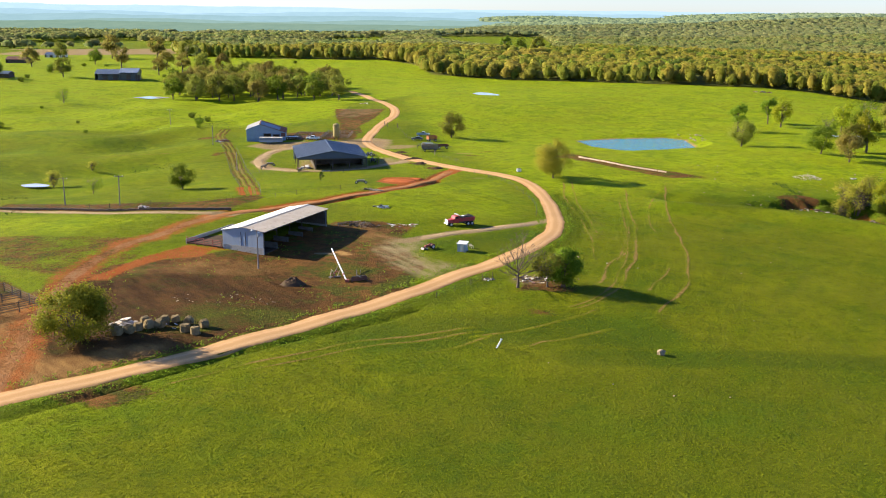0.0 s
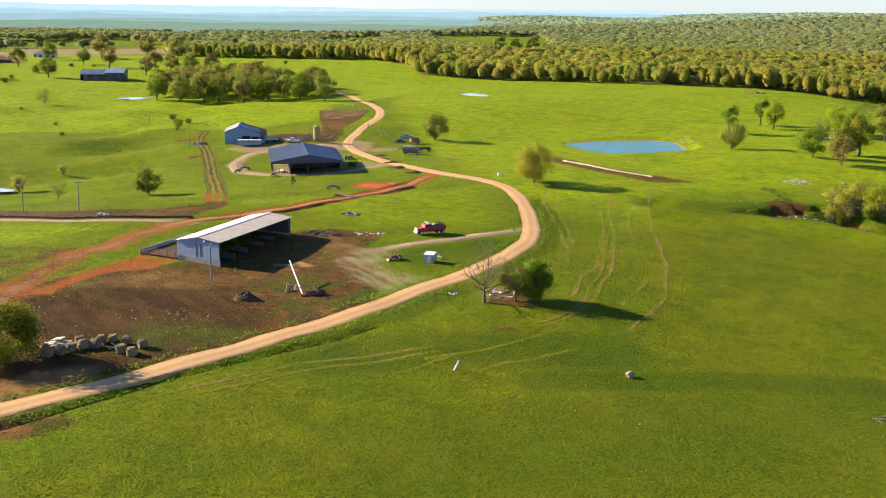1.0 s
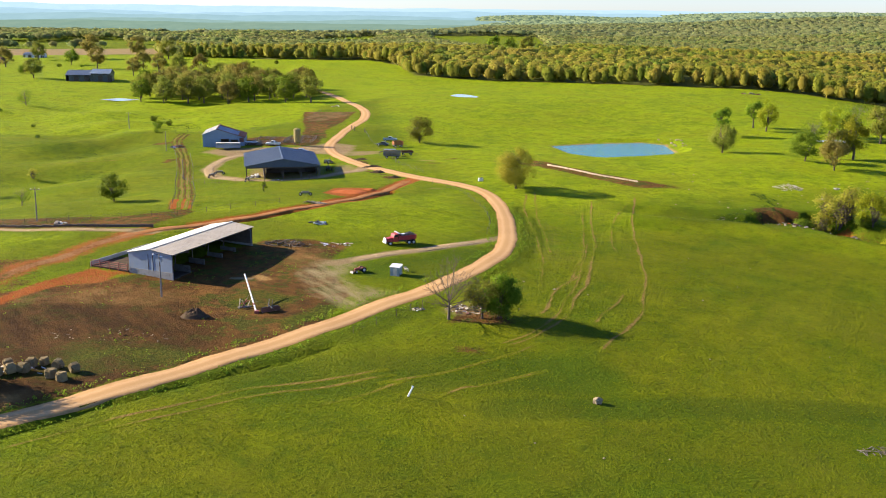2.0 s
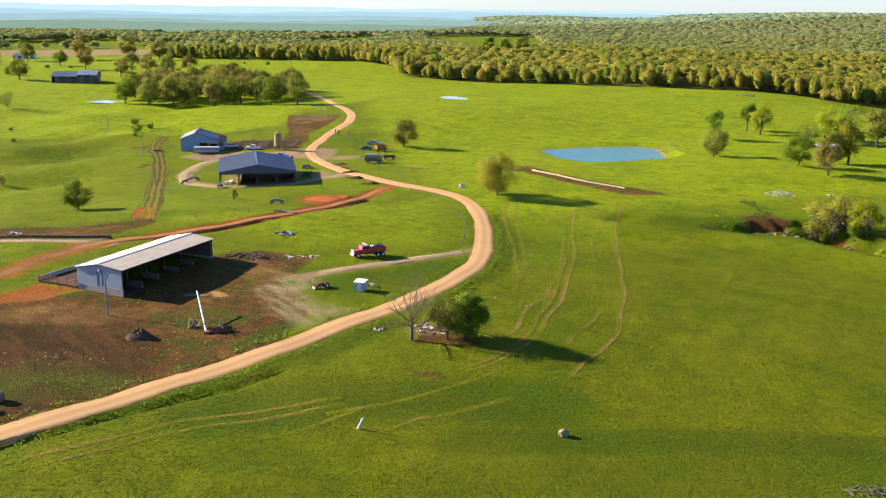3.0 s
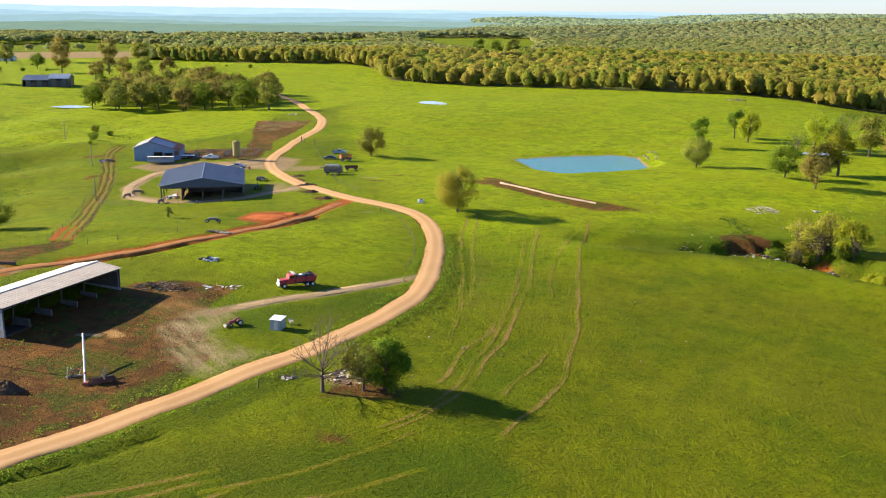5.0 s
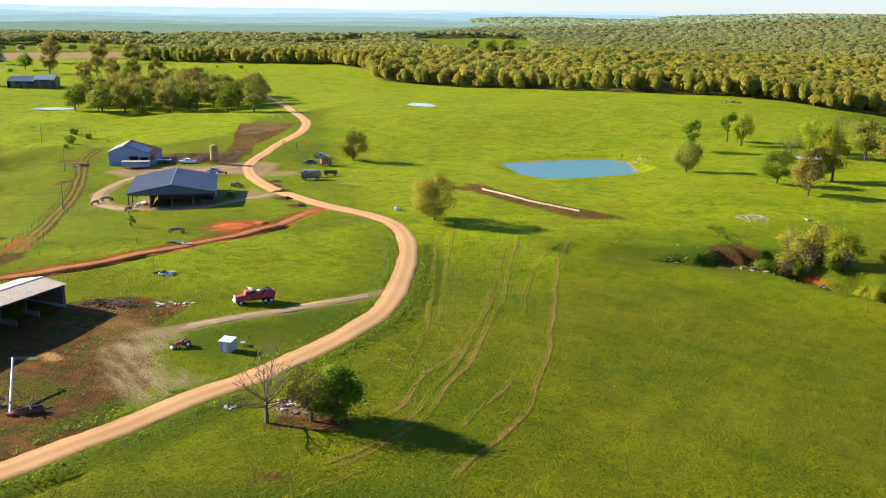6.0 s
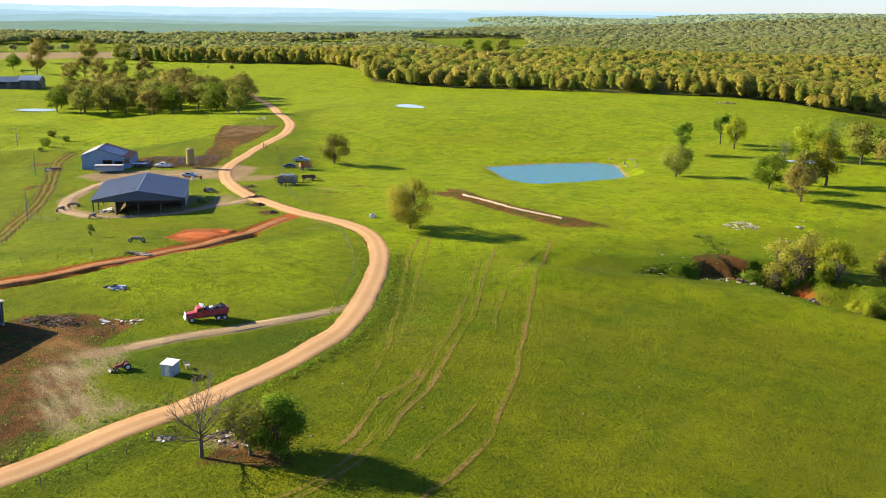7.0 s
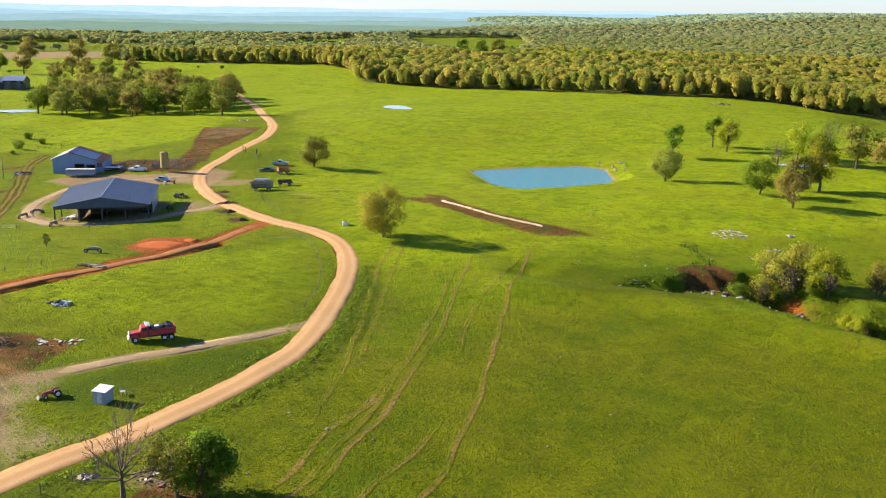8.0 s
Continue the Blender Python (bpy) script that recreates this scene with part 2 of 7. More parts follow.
    soil = blend(n, l, math_node(n, l, "MULTIPLY", mask("muck", 0.30, 0.8), 0.85), soil, blend(n, l, ramp(n, l, washed, 0.40, 0.6), (0.036, 0.019, 0.007), (0.082, 0.041, 0.013)))
    soil = blend(n, l, math_node(n, l, "MULTIPLY", mask("tan", 0.3, 0.8), 0.85), soil, blend(n, l, ramp(n, l, washed, 0.38, 0.62), (0.32, 0.18, 0.06), (0.19, 0.098, 0.030)))
    soil = blend(n, l, math_node(n, l, "MULTIPLY", mask("weedy", 0.38, 0.62), 0.9), soil, blend(n, l, ramp(n, l, tuft, 0.4, 0.6), (0.098, 0.115, 0.010), (0.038, 0.050, 0.007)))
    clay = blend(n, l, ramp(n, l, mid, 0.35, 0.65), (0.31, 0.075, 0.012), (0.33, 0.12, 0.03))
    clay = blend(n, l, ramp(n, l, blade, 0.4, 0.7), clay, (0.20, 0.055, 0.014))
    gravel = blend(n, l, ramp(n, l, mid, 0.35, 0.65), (0.28, 0.19, 0.085), (0.18, 0.115, 0.05))
    gravel = blend(n, l, ramp(n, l, blade, 0.4, 0.7), gravel, (0.33, 0.25, 0.14))
    floor = blend(n, l, ramp(n, l, mid, 0.35, 0.65), (0.11, 0.125, 0.03), (0.15, 0.15, 0.04))
    tan = blend(n, l, ramp(n, l, mid, 0.35, 0.65), (0.30, 0.21, 0.10), (0.22, 0.16, 0.07))
    col = blend(n, l, mask("soil"), grass, soil)
    col = blend(n, l, mask("clay", 0.4, 0.7), col, clay)
    col = blend(n, l, math_node(n, l, "MULTIPLY", mask("fan", 0.30, 1.0), ramp(n, l, washed, 0.30, 0.66)), col, (0.30, 0.235, 0.115))
    col = blend(n, l, mask("gravel", 0.3, 0.8), col, gravel)
    col = blend(n, l, mask("straw", 0.4, 0.7), col, blend(n, l, ramp(n, l, blade, 0.4, 0.6), (0.42, 0.26, 0.09), (0.30, 0.17, 0.06)))
    col = blend(n, l, mask("shore", 0.4, 0.7), col, (0.30, 0.20, 0.09))
    track = n.new("ShaderNodeAttribute")
    track.attribute_name = "rut"
    worn = math_node(n, l, "MULTIPLY_ADD", math_node(n, l, "SUBTRACT", mid, 0.5), 0.5)
    l.new(track.outputs["Fac"], worn.node.inputs[2])
    col = blend(n, l, math_node(n, l, "MULTIPLY", ramp(n, l, worn, 0.40, 0.9), 0.42), col, (0.17, 0.14, 0.018))
    bare = math_node(n, l, "MULTIPLY_ADD", math_node(n, l, "SUBTRACT", blade, 0.5), 0.5)
    l.new(worn, bare.node.inputs[2])
    col = blend(n, l, math_node(n, l, "MULTIPLY", ramp(n, l, bare, 0.69, 0.89), 0.84), col, blend(n, l, ramp(n, l, tuft, 0.4, 0.6), (0.27, 0.165, 0.06), (0.17, 0.105, 0.032)))
    col = blend(n, l, mask("forest", 0.4, 0.6), col, floor)
    col = blend(n, l, mask("stubble", 0.4, 0.6), col, tan)
    l.new(col, bsdf.inputs["Base Color"])
    bsdf.inputs["Roughness"].default_value = 0.85
    bsdf.inputs["Specular IOR Level"].default_value = 0.03
    h = math_node(n, l, "MULTIPLY_ADD", tuft, 0.8)
    l.new(math_node(n, l, "MULTIPLY", blade, 0.22), h.node.inputs[2])
    bumped(n, l, bsdf, h, 1.0, 0.62)
    return m


GRASS_DEEP, GRASS_LIGHT, GRASS_YELLOW, GRASS_DARK, GRASS_RANK, GRASS_OLIVE, GRASS_LUSH = (0.115, 0.15, 0.004), (0.17, 0.23, 0.004), (0.24, 0.245, 0.005), (0.052, 0.074, 0.004), (0.040, 0.078, 0.005), (0.106, 0.118, 0.003), (0.29, 0.375, 0.005)
PASTURE = ground_material()


def road_material(name, body, dark, pale, crown):
    """Packed earth: two pale wheel tracks, a duller crown between them, loose darker edges."""
    m, n, l, bsdf = mix_nodes(name)
    a = n.new("ShaderNodeAttribute")
    a.attribute_name = "across"
    big, mid, fine = noise_node(n, l, 0.10, 4.0, 0.6, True), noise_node(n, l, 0.8, 5.0, 0.7, True), noise_node(n, l, 5.0, 3.0, 0.7, True)
    wander = math_node(n, l, "MULTIPLY_ADD", math_node(n, l, "SUBTRACT", mid, 0.5), 0.55)
    l.new(math_node(n, l, "ABSOLUTE", a.outputs["Fac"]), wander.node.inputs[2])
    col = blend(n, l, ramp(n, l, big, 0.35, 0.65), body, dark)
    track = math_node(n, l, "ABSOLUTE", math_node(n, l, "SUBTRACT", wander, 0.45))
    col = blend(n, l, math_node(n, l, "MULTIPLY", ramp(n, l, track, 0.05, 0.30, (1, 1, 1), (0, 0, 0)), 0.6), col, pale)
    col = blend(n, l, math_node(n, l, "MULTIPLY", ramp(n, l, wander, 0.05, 0.25, (1, 1, 1), (0, 0, 0)), 0.6), col, crown)
    col = blend(n, l, math_node(n, l, "MULTIPLY", ramp(n, l, wander, 0.82, 1.05), 0.6), col, tuple(0.62 * v for v in dark))
    col = blend(n, l, math_node(n, l, "MULTIPLY", ramp(n, l, fine, 0.45, 0.7), 0.4), col, tuple(0.7 * v for v in body))
    l.new(col, bsdf.inputs["Base Color"])
    bsdf.inputs["Roughness"].default_value = 0.92
    bsdf.inputs["Specular IOR Level"].default_value = 0.08
    h = math_node(n, l, "MULTIPLY_ADD", mid, 0.8)
    l.new(math_node(n, l, "MULTIPLY", fine, 0.3), h.node.inputs[2])
    bumped(n, l, bsdf, h, 0.5, 0.12)
    return m


DIRT_ROAD = road_material("packed_dirt", (0.47, 0.275, 0.115), (0.40, 0.225, 0.09), (0.56, 0.36, 0.175), (0.42, 0.25, 0.105))
GRAVEL_ROAD = surface("pale_gravel", (0.34, 0.24, 0.125), (0.26, 0.18, 0.085), 0.4, 0.9, bump=0.5, grain=20, wear=(0.37, 0.28, 0.16))
CLAY_ROAD = surface("red_clay", (0.33, 0.155, 0.05), (0.27, 0.10, 0.025), 0.3, 0.9, bump=0.5, grain=16, wear=(0.20, 0.055, 0.013))
BARK = surface("bark", (0.10, 0.075, 0.055), (0.16, 0.125, 0.095), 1.5, 0.9, bump=0.8)
PALE_BARK = surface("pale_bark", (0.20, 0.165, 0.13), (0.13, 0.10, 0.08), 1.5, 0.9, bump=0.8)
LEAF_OAK = leafage("young_oak_leaves", (0.26, 0.225, 0.026), (0.32, 0.255, 0.028), (0.19, 0.20, 0.022), 0.45)
LEAF_GREEN = leafage("green_leaves", (0.12, 0.18, 0.014), (0.16, 0.22, 0.016), (0.20, 0.235, 0.02))
LEAF_OLIVE = leafage("olive_leaves", (0.20, 0.215, 0.03), (0.25, 0.235, 0.034), (0.16, 0.195, 0.026))
LEAF_DARK = leafage("dark_leaves", (0.025, 0.05, 0.012), (0.04, 0.07, 0.015), (0.055, 0.085, 0.02))
LEAF_DEEP = leafage("deep_green_leaves", (0.11, 0.19, 0.012), (0.16, 0.25, 0.016), (0.21, 0.27, 0.02))
LEAF_SCRUB = leafage("scrub_leaves", (0.32, 0.27, 0.045), (0.36, 0.32, 0.04), (0.26, 0.29, 0.033), 0.6)
LEAF_WILLOW = leafage("yellow_green_leaves", (0.19, 0.19, 0.016), (0.23, 0.215, 0.018), (0.14, 0.165, 0.014), 0.45)
LEAF_LIME = leafage("spring_leaves", (0.29, 0.31, 0.018), (0.36, 0.35, 0.022), (0.22, 0.27, 0.016), 0.6)
LEAF_RUST = leafage("budding_leaves", (0.25, 0.20, 0.046), (0.29, 0.23, 0.05), (0.21, 0.20, 0.038))


# ---- building helpers ----
def mesh_of(name, bm, material):
    me = bpy.data.meshes.new(name)
    bm.to_mesh(me)
    bm.free()
    me.materials.append(material)
    return me


def part(name, bm, material, parent, label=""):
    """One bmesh as one mesh object under a thing or a part."""
    ob = new(name, bm if isinstance(bm, bpy.types.Mesh) else mesh_of(name, bm, material))
    ob.parent = parent
    return tagged(ob, label)


def thing(name, m, label, category, group="", kind=""):
    ob = new(name)
    ob.matrix_world = m
    return tagged(ob, label, category, group, kind)


def box(sx, sy, sz, x=0, y=0, z=0, bevel=0.0, turn=None, bm=None):
    """A box with its base's middle at x, y, z; turn: a matrix applied about that point."""
    bm = bm or bmesh.new()
    m = Matrix.Translation((x, y, z)) @ (turn or Matrix()) @ Matrix.Translation((0, 0, sz / 2)) @ Matrix.Diagonal((sx, sy, sz, 1))
    made = bmesh.ops.create_cube(bm, size=1, matrix=m)["verts"]
    if bevel:
        edges = list({e for v in made for e in v.link_edges})
        bmesh.ops.bevel(bm, geom=edges, offset=bevel, segments=2, affect="EDGES", profile=0.6)
    return bm


def rod(a, b, r1, r2=None, sides=8, bm=None):
    """A tapered rod from a to b."""
    bm = bm or bmesh.new()
    a, b = Vector(a), Vector(b)
    d = b - a
    m = Matrix.Translation((a + b) / 2) @ d.to_track_quat("Z", "Y").to_matrix().to_4x4()
    bmesh.ops.create_cone(bm, cap_ends=True, segments=sides, radius1=r1, radius2=r1 if r2 is None else r2, depth=d.length, matrix=m)
    return bm


def prism(outline, depth, axis="y", bm=None):
    """An outline in the x-z plane, drawn out along y by depth from y = 0; axis 'z': an outline in x-y drawn up."""
    bm = bm or bmesh.new()
    front = [bm.verts.new((x, 0, z) if axis == "y" else (x, z, 0)) for x, z in outline]
    back = [bm.verts.new((x, depth, z) if axis == "y" else (x, z, depth)) for x, z in outline]
    k = len(outline)
    bm.faces.new(front)
    bm.faces.new(back[::-1])
    for i in range(k):
        bm.faces.new((front[i - 1], front[i], back[i], back[i - 1]))
    bmesh.ops.recalc_face_normals(bm, faces=bm.faces)
    return bm


def ribbed(length, width, thick=0.04, pitch=0.3, rib=0.035):
    """A corrugated sheet in x (0..length, ribs side by side) and y (0..width), top at about z = 0."""
    bm = bmesh.new()
    k = max(2, int(length / pitch))
    prof = []
    for i in range(k):
        x0 = length * i / k
        s = length / k
        prof += [(x0, 0), (x0 + 0.70 * s, 0), (x0 + 0.78 * s, rib), (x0 + 0.92 * s, rib)]
    prof.append((length, 0))
    top0 = [bm.verts.new((x, 0, z)) for x, z in prof]
    top1 = [bm.verts.new((x, width, z)) for x, z in prof]
    for i in range(len(prof) - 1):
        bm.faces.new((top0[i], top0[i + 1], top1[i + 1], top1[i]))
    low0, low1 = [bm.verts.new((x, 0, -thick)) for x in (0, length)], [bm.verts.new((x, width, -thick)) for x in (0, length)]
    bm.faces.new((low0[0], low1[0], low1[1], low0[1]))
    bm.faces.new((top0[0], top1[0], low1[0], low0[0]))
    bm.faces.new((top0[-1], low0[1], low1[1], top1[-1]))
    bm.faces.new(top0[::-1] + [low0[0], low0[1]])
    bm.faces.new(top1 + [low1[1], low1[0]])
    return bm


def moved(bm, m):
    bmesh.ops.transform(bm, matrix=m, verts=bm.verts)
    return bm


def array_mesh(name, verts, faces, material):
    """A mesh from computed arrays; faces all of one corner count."""
    verts, faces = np.asarray(verts, np.float32), np.asarray(faces, np.int32)
    me = bpy.data.meshes.new(name)
    k = faces.shape[1]
    me.vertices.add(len(verts))
    me.loops.add(faces.size)
    me.polygons.add(len(faces))
    me.vertices.foreach_set("co", verts.ravel())
    me.loops.foreach_set("vertex_index", faces.ravel())
    me.polygons.foreach_set("loop_start", np.arange(0, faces.size, k, dtype=np.int32))
    me.polygons.foreach_set("loop_total", np.full(len(faces), k, np.int32))
    me.update(calc_edges=True)
    me.validate()
    me.materials.append(material)
    return me


# ---- the ground ----
MAIN_ROAD = [(-75, 87), (-63, 97.5), (-52.9, 106.0), (-47.7, 110.2), (-42.3, 114.6), (-36.3, 119.2), (-30.8, 124.7), (-26.4, 129.7), (-21.8, 135.0), (-16.8, 140.7), (-11.2, 147.0), (-4.9, 154.6), (-1.5, 159.4), (2.0, 164.4), (5.9, 169.3), (10.1, 173.9), (14.5, 180.4), (19.3, 189.2), (23.1, 198.5), (25.3, 209.0), (26.3, 223.0), (26.8, 239.0), (26.0, 255.4), (22.8, 268.4), (15.7, 279), (4, 290), (-7, 305), (-17, 322.5), (-25, 343), (-29.5, 362), (-29.5, 380), (-27, 407.5), (-23, 433), (-25, 461), (-35, 497), (-55, 570), (-75, 630), (-100, 700)]
DRIVE = [(25, 213.5), (19.3, 208.2), (13.9, 202.8), (8.6, 198.5), (4.1, 195.4), (-0.2, 192.3), (-5, 189.5), (-8.5, 187)]
WEST_ROAD = [(-47, 207.5), (-61.5, 208.6), (-75.3, 211.7), (-90.4, 217.2), (-106, 222.4), (-140, 233)]
LOOP = [(-12, 313), (-14, 304), (-19.9, 298.3), (-26, 288.5), (-37.4, 285.5), (-46, 288), (-56.7, 301), (-63, 319), (-63, 333), (-60, 344), (-50, 352), (-38, 356), (-29, 360)]
LOG_ROW = [(44.7, 310.4), (56.1, 294.8), (67.9, 283.6)]
LANE = [(-47.3, 229), (-51, 246), (-55, 261.5), (-63, 290), (-70.8, 320), (-78.7, 347), (-85, 365), (-90, 380), (-91, 395)]
RUT_MAIN = [(64.8, 272), (60.6, 256.1), (55.7, 231.1), (53.7, 216), (51.2, 199.8), (49.6, 187), (47.2, 176.6), (44.7, 166.4), (41.3, 159), (37.8, 153.7), (35, 147)]
RUT_PAIR = [(50.5, 262), (47.1, 237.6), (44.4, 214.1), (40.6, 195.1), (38, 181), (34.4, 170.7), (31.3, 161.4), (26.8, 153.9), (20.5, 148.1)]
RUTS = [(RUT_MAIN, 1.0), (RUT_PAIR, 0.97), ([(x - 1.5, y + 0.6) for x, y in RUT_PAIR[2:]], 0.9), ([(38.5, 189), (36.4, 185), (33.1, 178.5), (30.7, 172.8), (29, 166.2), (26.8, 161)], 0.96),
        ([(44.3, 178), (41.4, 170.7), (37.9, 164.1), (35.3, 158.4)], 0.9), ([(34.4, 271), (32.4, 250.1), (32.3, 226.3), (32, 211.4), (31.3, 193.6), (29.1, 176.2)], 0.88), ([(36.6, 271), (34.6, 240), (34.2, 215), (33.6, 200)], 0.78),
        ([(11.1, 129.5), (14.9, 133.7), (18.3, 134.9), (27, 141)], 0.9), ([(8, 134.9), (3.1, 130.1), (-4, 125)], 0.82), ([(5, 138.5), (-3.5, 134.1), (-13.7, 129.2), (-21.2, 122.9), (-28.1, 117.9), (-36, 110)], 0.8), ([(6, 136.5), (-2.5, 132.1), (-12.7, 127.2), (-20.2, 120.9), (-27.1, 115.9)], 0.76),
        ([(x - 0.9, y) for x, y in LANE], 1.0), ([(x + 0.9, y) for x, y in LANE], 0.98), ([(-139.3, 333), (-118.4, 338), (-97, 341.6)], 0.8), ([(61, 262), (55, 246), (50, 226), (47, 204)], 0.7), ([(46.9, 252), (41.8, 213), (37.2, 190), (33, 177)], 0.76), ([(27, 151), (16, 141), (4, 133)], 0.76)]
SOIL_YARD = [(-66, 154), (-59.5, 165.4), (-46, 173), (-40, 178), (-24, 200), (-17, 203), (-6.6, 199.5), (-9.3, 186), (-3, 170), (-6.5, 154), (-13, 147), (-22, 137), (-33, 126), (-52, 108), (-72, 97), (-72, 136)]
SOIL_PATCHES = [([(-63, 368), (-35, 365.5), (-35, 383), (-44, 388), (-66, 386)], 1.0), ([(-53, 460), (-28.5, 457), (-31, 425), (-36, 403), (-44, 403), (-49, 430)], 0.95), ([(-45, 406), (-37, 406), (-33, 383), (-43, 383)], 1.0),
                ([(30, 322), (41, 318), (53, 300), (64, 286), (77, 282), (79, 276), (66, 276), (52, 292), (40, 309), (30, 318)], 0.66), ([(38.9, 326), (46, 318), (50, 308), (58, 297), (71, 285), (78, 279), (70, 276), (58, 286), (47, 299), (41, 310)], 0.85), ([(-17.5, 329), (-10.5, 319), (-12.5, 318), (-18.5, 327)], 0.9), ([(-10.7, 303.7), (-4.2, 295.2), (-5.7, 293.7), (-11.7, 301.7)], 0.9), ([(-4, 294), (0, 288), (-3, 285), (-6, 289)], 0.8), ([(13, 158), (24, 158), (22, 166), (14, 166)], 0.8),
                ([(-110, 224), (-62, 209), (-49, 211), (-43, 226), (-46, 230), (-58, 222), (-86, 229), (-110, 236)], 0.8), ([(-98, 380), (-91, 379), (-92, 374), (-98, 376)], 0.9), ([(-83, 341), (-78, 340), (-80, 334), (-84, 335)], 0.7),  ([(-55, 108), (-40, 104), (-33, 110), (-42, 113)], 0.7), ([(-92, 190), (-62, 187), (-55, 172), (-60, 160), (-66, 158), (-78, 162), (-95, 175)], 0.52), ([(-78, 160), (-64, 146), (-63, 130), (-58, 112), (-75, 95), (-110, 100), (-110, 160)], 0.75),
                ([(14, 145.5), (18.5, 145.5), (18.5, 148.5), (14, 148.5)], 0.72), ([(5, 314), (12, 312), (13, 317), (6, 319)], 0.5), ([(-22, 333), (-5, 330), (16, 332), (30, 322), (30, 318), (8, 328), (-22, 329)], 0.45)]
CLAY_PATCHES = [([(-19, 257), (-17, 267), (-8, 269), (-4, 262), (-8, 252), (-14, 252)], 1.0), ([(-62, 155), (-58.5, 164), (-55, 173), (-50, 181), (-44, 178), (-45, 173), (-51, 170), (-55, 163), (-57, 156)], 0.9), ([(-46, 176), (-41, 176.5), (-42, 181), (-46, 181)], 0.7), ([(-50.5, 230), (-45, 230), (-50.5, 249), (-56, 250)], 0.95), ([(97.5, 239), (103, 238), (104, 243.5), (99, 244)], 0.8), ([(107, 242), (112, 241.5), (112, 246), (108, 246)], 0.85)]
GRAVEL_PATCHES = [([(11.5, 161), (17, 160.5), (20, 165), (17, 168), (12.5, 166)], 0.62), ([(-52, 462), (-28, 456), (-31, 440), (-40, 428), (-49, 428)], 0.42), ([(-20, 295), (-13, 303), (-16, 318), (-22, 318), (-22, 300)], 0.7), ([(-74, 352), (-70, 361), (-55, 364), (-42, 362), (-30, 372), (-20, 368), (-20, 338), (-30, 346), (-45, 347), (-62, 344)], 0.95), ([(-24, 352), (-10, 352), (-9, 343), (-20, 338)], 0.75), ([(4, 322), (9, 320), (10, 324), (5, 325)], 0.8), ([(8, 272), (12, 271), (13, 274), (9, 275)], 0.7), ([(-45, 289), (-24, 289), (-25, 316), (-50, 318)], 0.7)]
RANK_LINES = [([(-58, 97), (-44, 109), (-30, 122.5), (-21, 131.5), (-10, 142), (0, 153), (9, 166)], 2.2), ([(19, 184), (25, 195), (29.6, 208), (31.3, 226), (29.5, 250)], 2.5), ([(20, 128), (45, 131), (75, 133)], 3), ([(-10, 133), (8, 138), (30, 140)], 6), ([(2, 184), (12, 190), (18, 196)], 5)]
CLEARING = [(58, 905), (88, 900), (112, 1030), (124, 1100), (170, 1480), (185, 1890), (-20, 1890), (-8, 1500), (18, 1250), (58, 1090)]
WOOD_EDGE = [(700, 500), (330, 520), (262, 560), (215, 602), (140, 628), (65, 664), (23, 690), (-12, 716), (-26, 800), (-60, 868), (-108, 880), (-190, 905), (-264, 965), (-300, 1060), (-330, 1200), (-490, 1120), (-900, 1040), (-3000, 1500), (-3000, 6000), (4000, 6000), (4000, 500)]

LUSH_AREAS = [([(-125, 397), (-72, 405), (-52, 430), (-47, 462), (-60, 500), (-140, 505)], 1.0), ([(-60, 222), (-20, 240), (16, 272), (20, 235), (16, 214), (-8, 206), (-30, 224)], 0.7), ([(30, 250), (110, 275), (200, 300), (240, 590), (210, 650), (100, 680), (30, 700), (-20, 720), (-20, 480), (0, 330)], 0.7), ([(-110, 186), (-72, 190), (-60, 206), (-110, 216)], 0.7), ([(-500, 420), (-150, 400), (-60, 470), (-20, 520), (-5, 600), (-10, 700), (-20, 830), (-110, 890), (-260, 975), (-500, 975)], 1.0), ([(-150, 240), (-60, 240), (-75, 340), (-95, 400), (-150, 420)], 0.2)]
OLIVE_AREAS = [([(-60, 60), (-30, 118), (10, 160), (30, 200), (60, 230), (110, 215), (160, 150), (160, 40)], 1.0)]


def growing(start, stop, step, factor):
    out, s = [start], step
    while abs(out[-1]) < abs(stop):
        s *= factor
        out.append(out[-1] + math.copysign(s, stop))
    return out


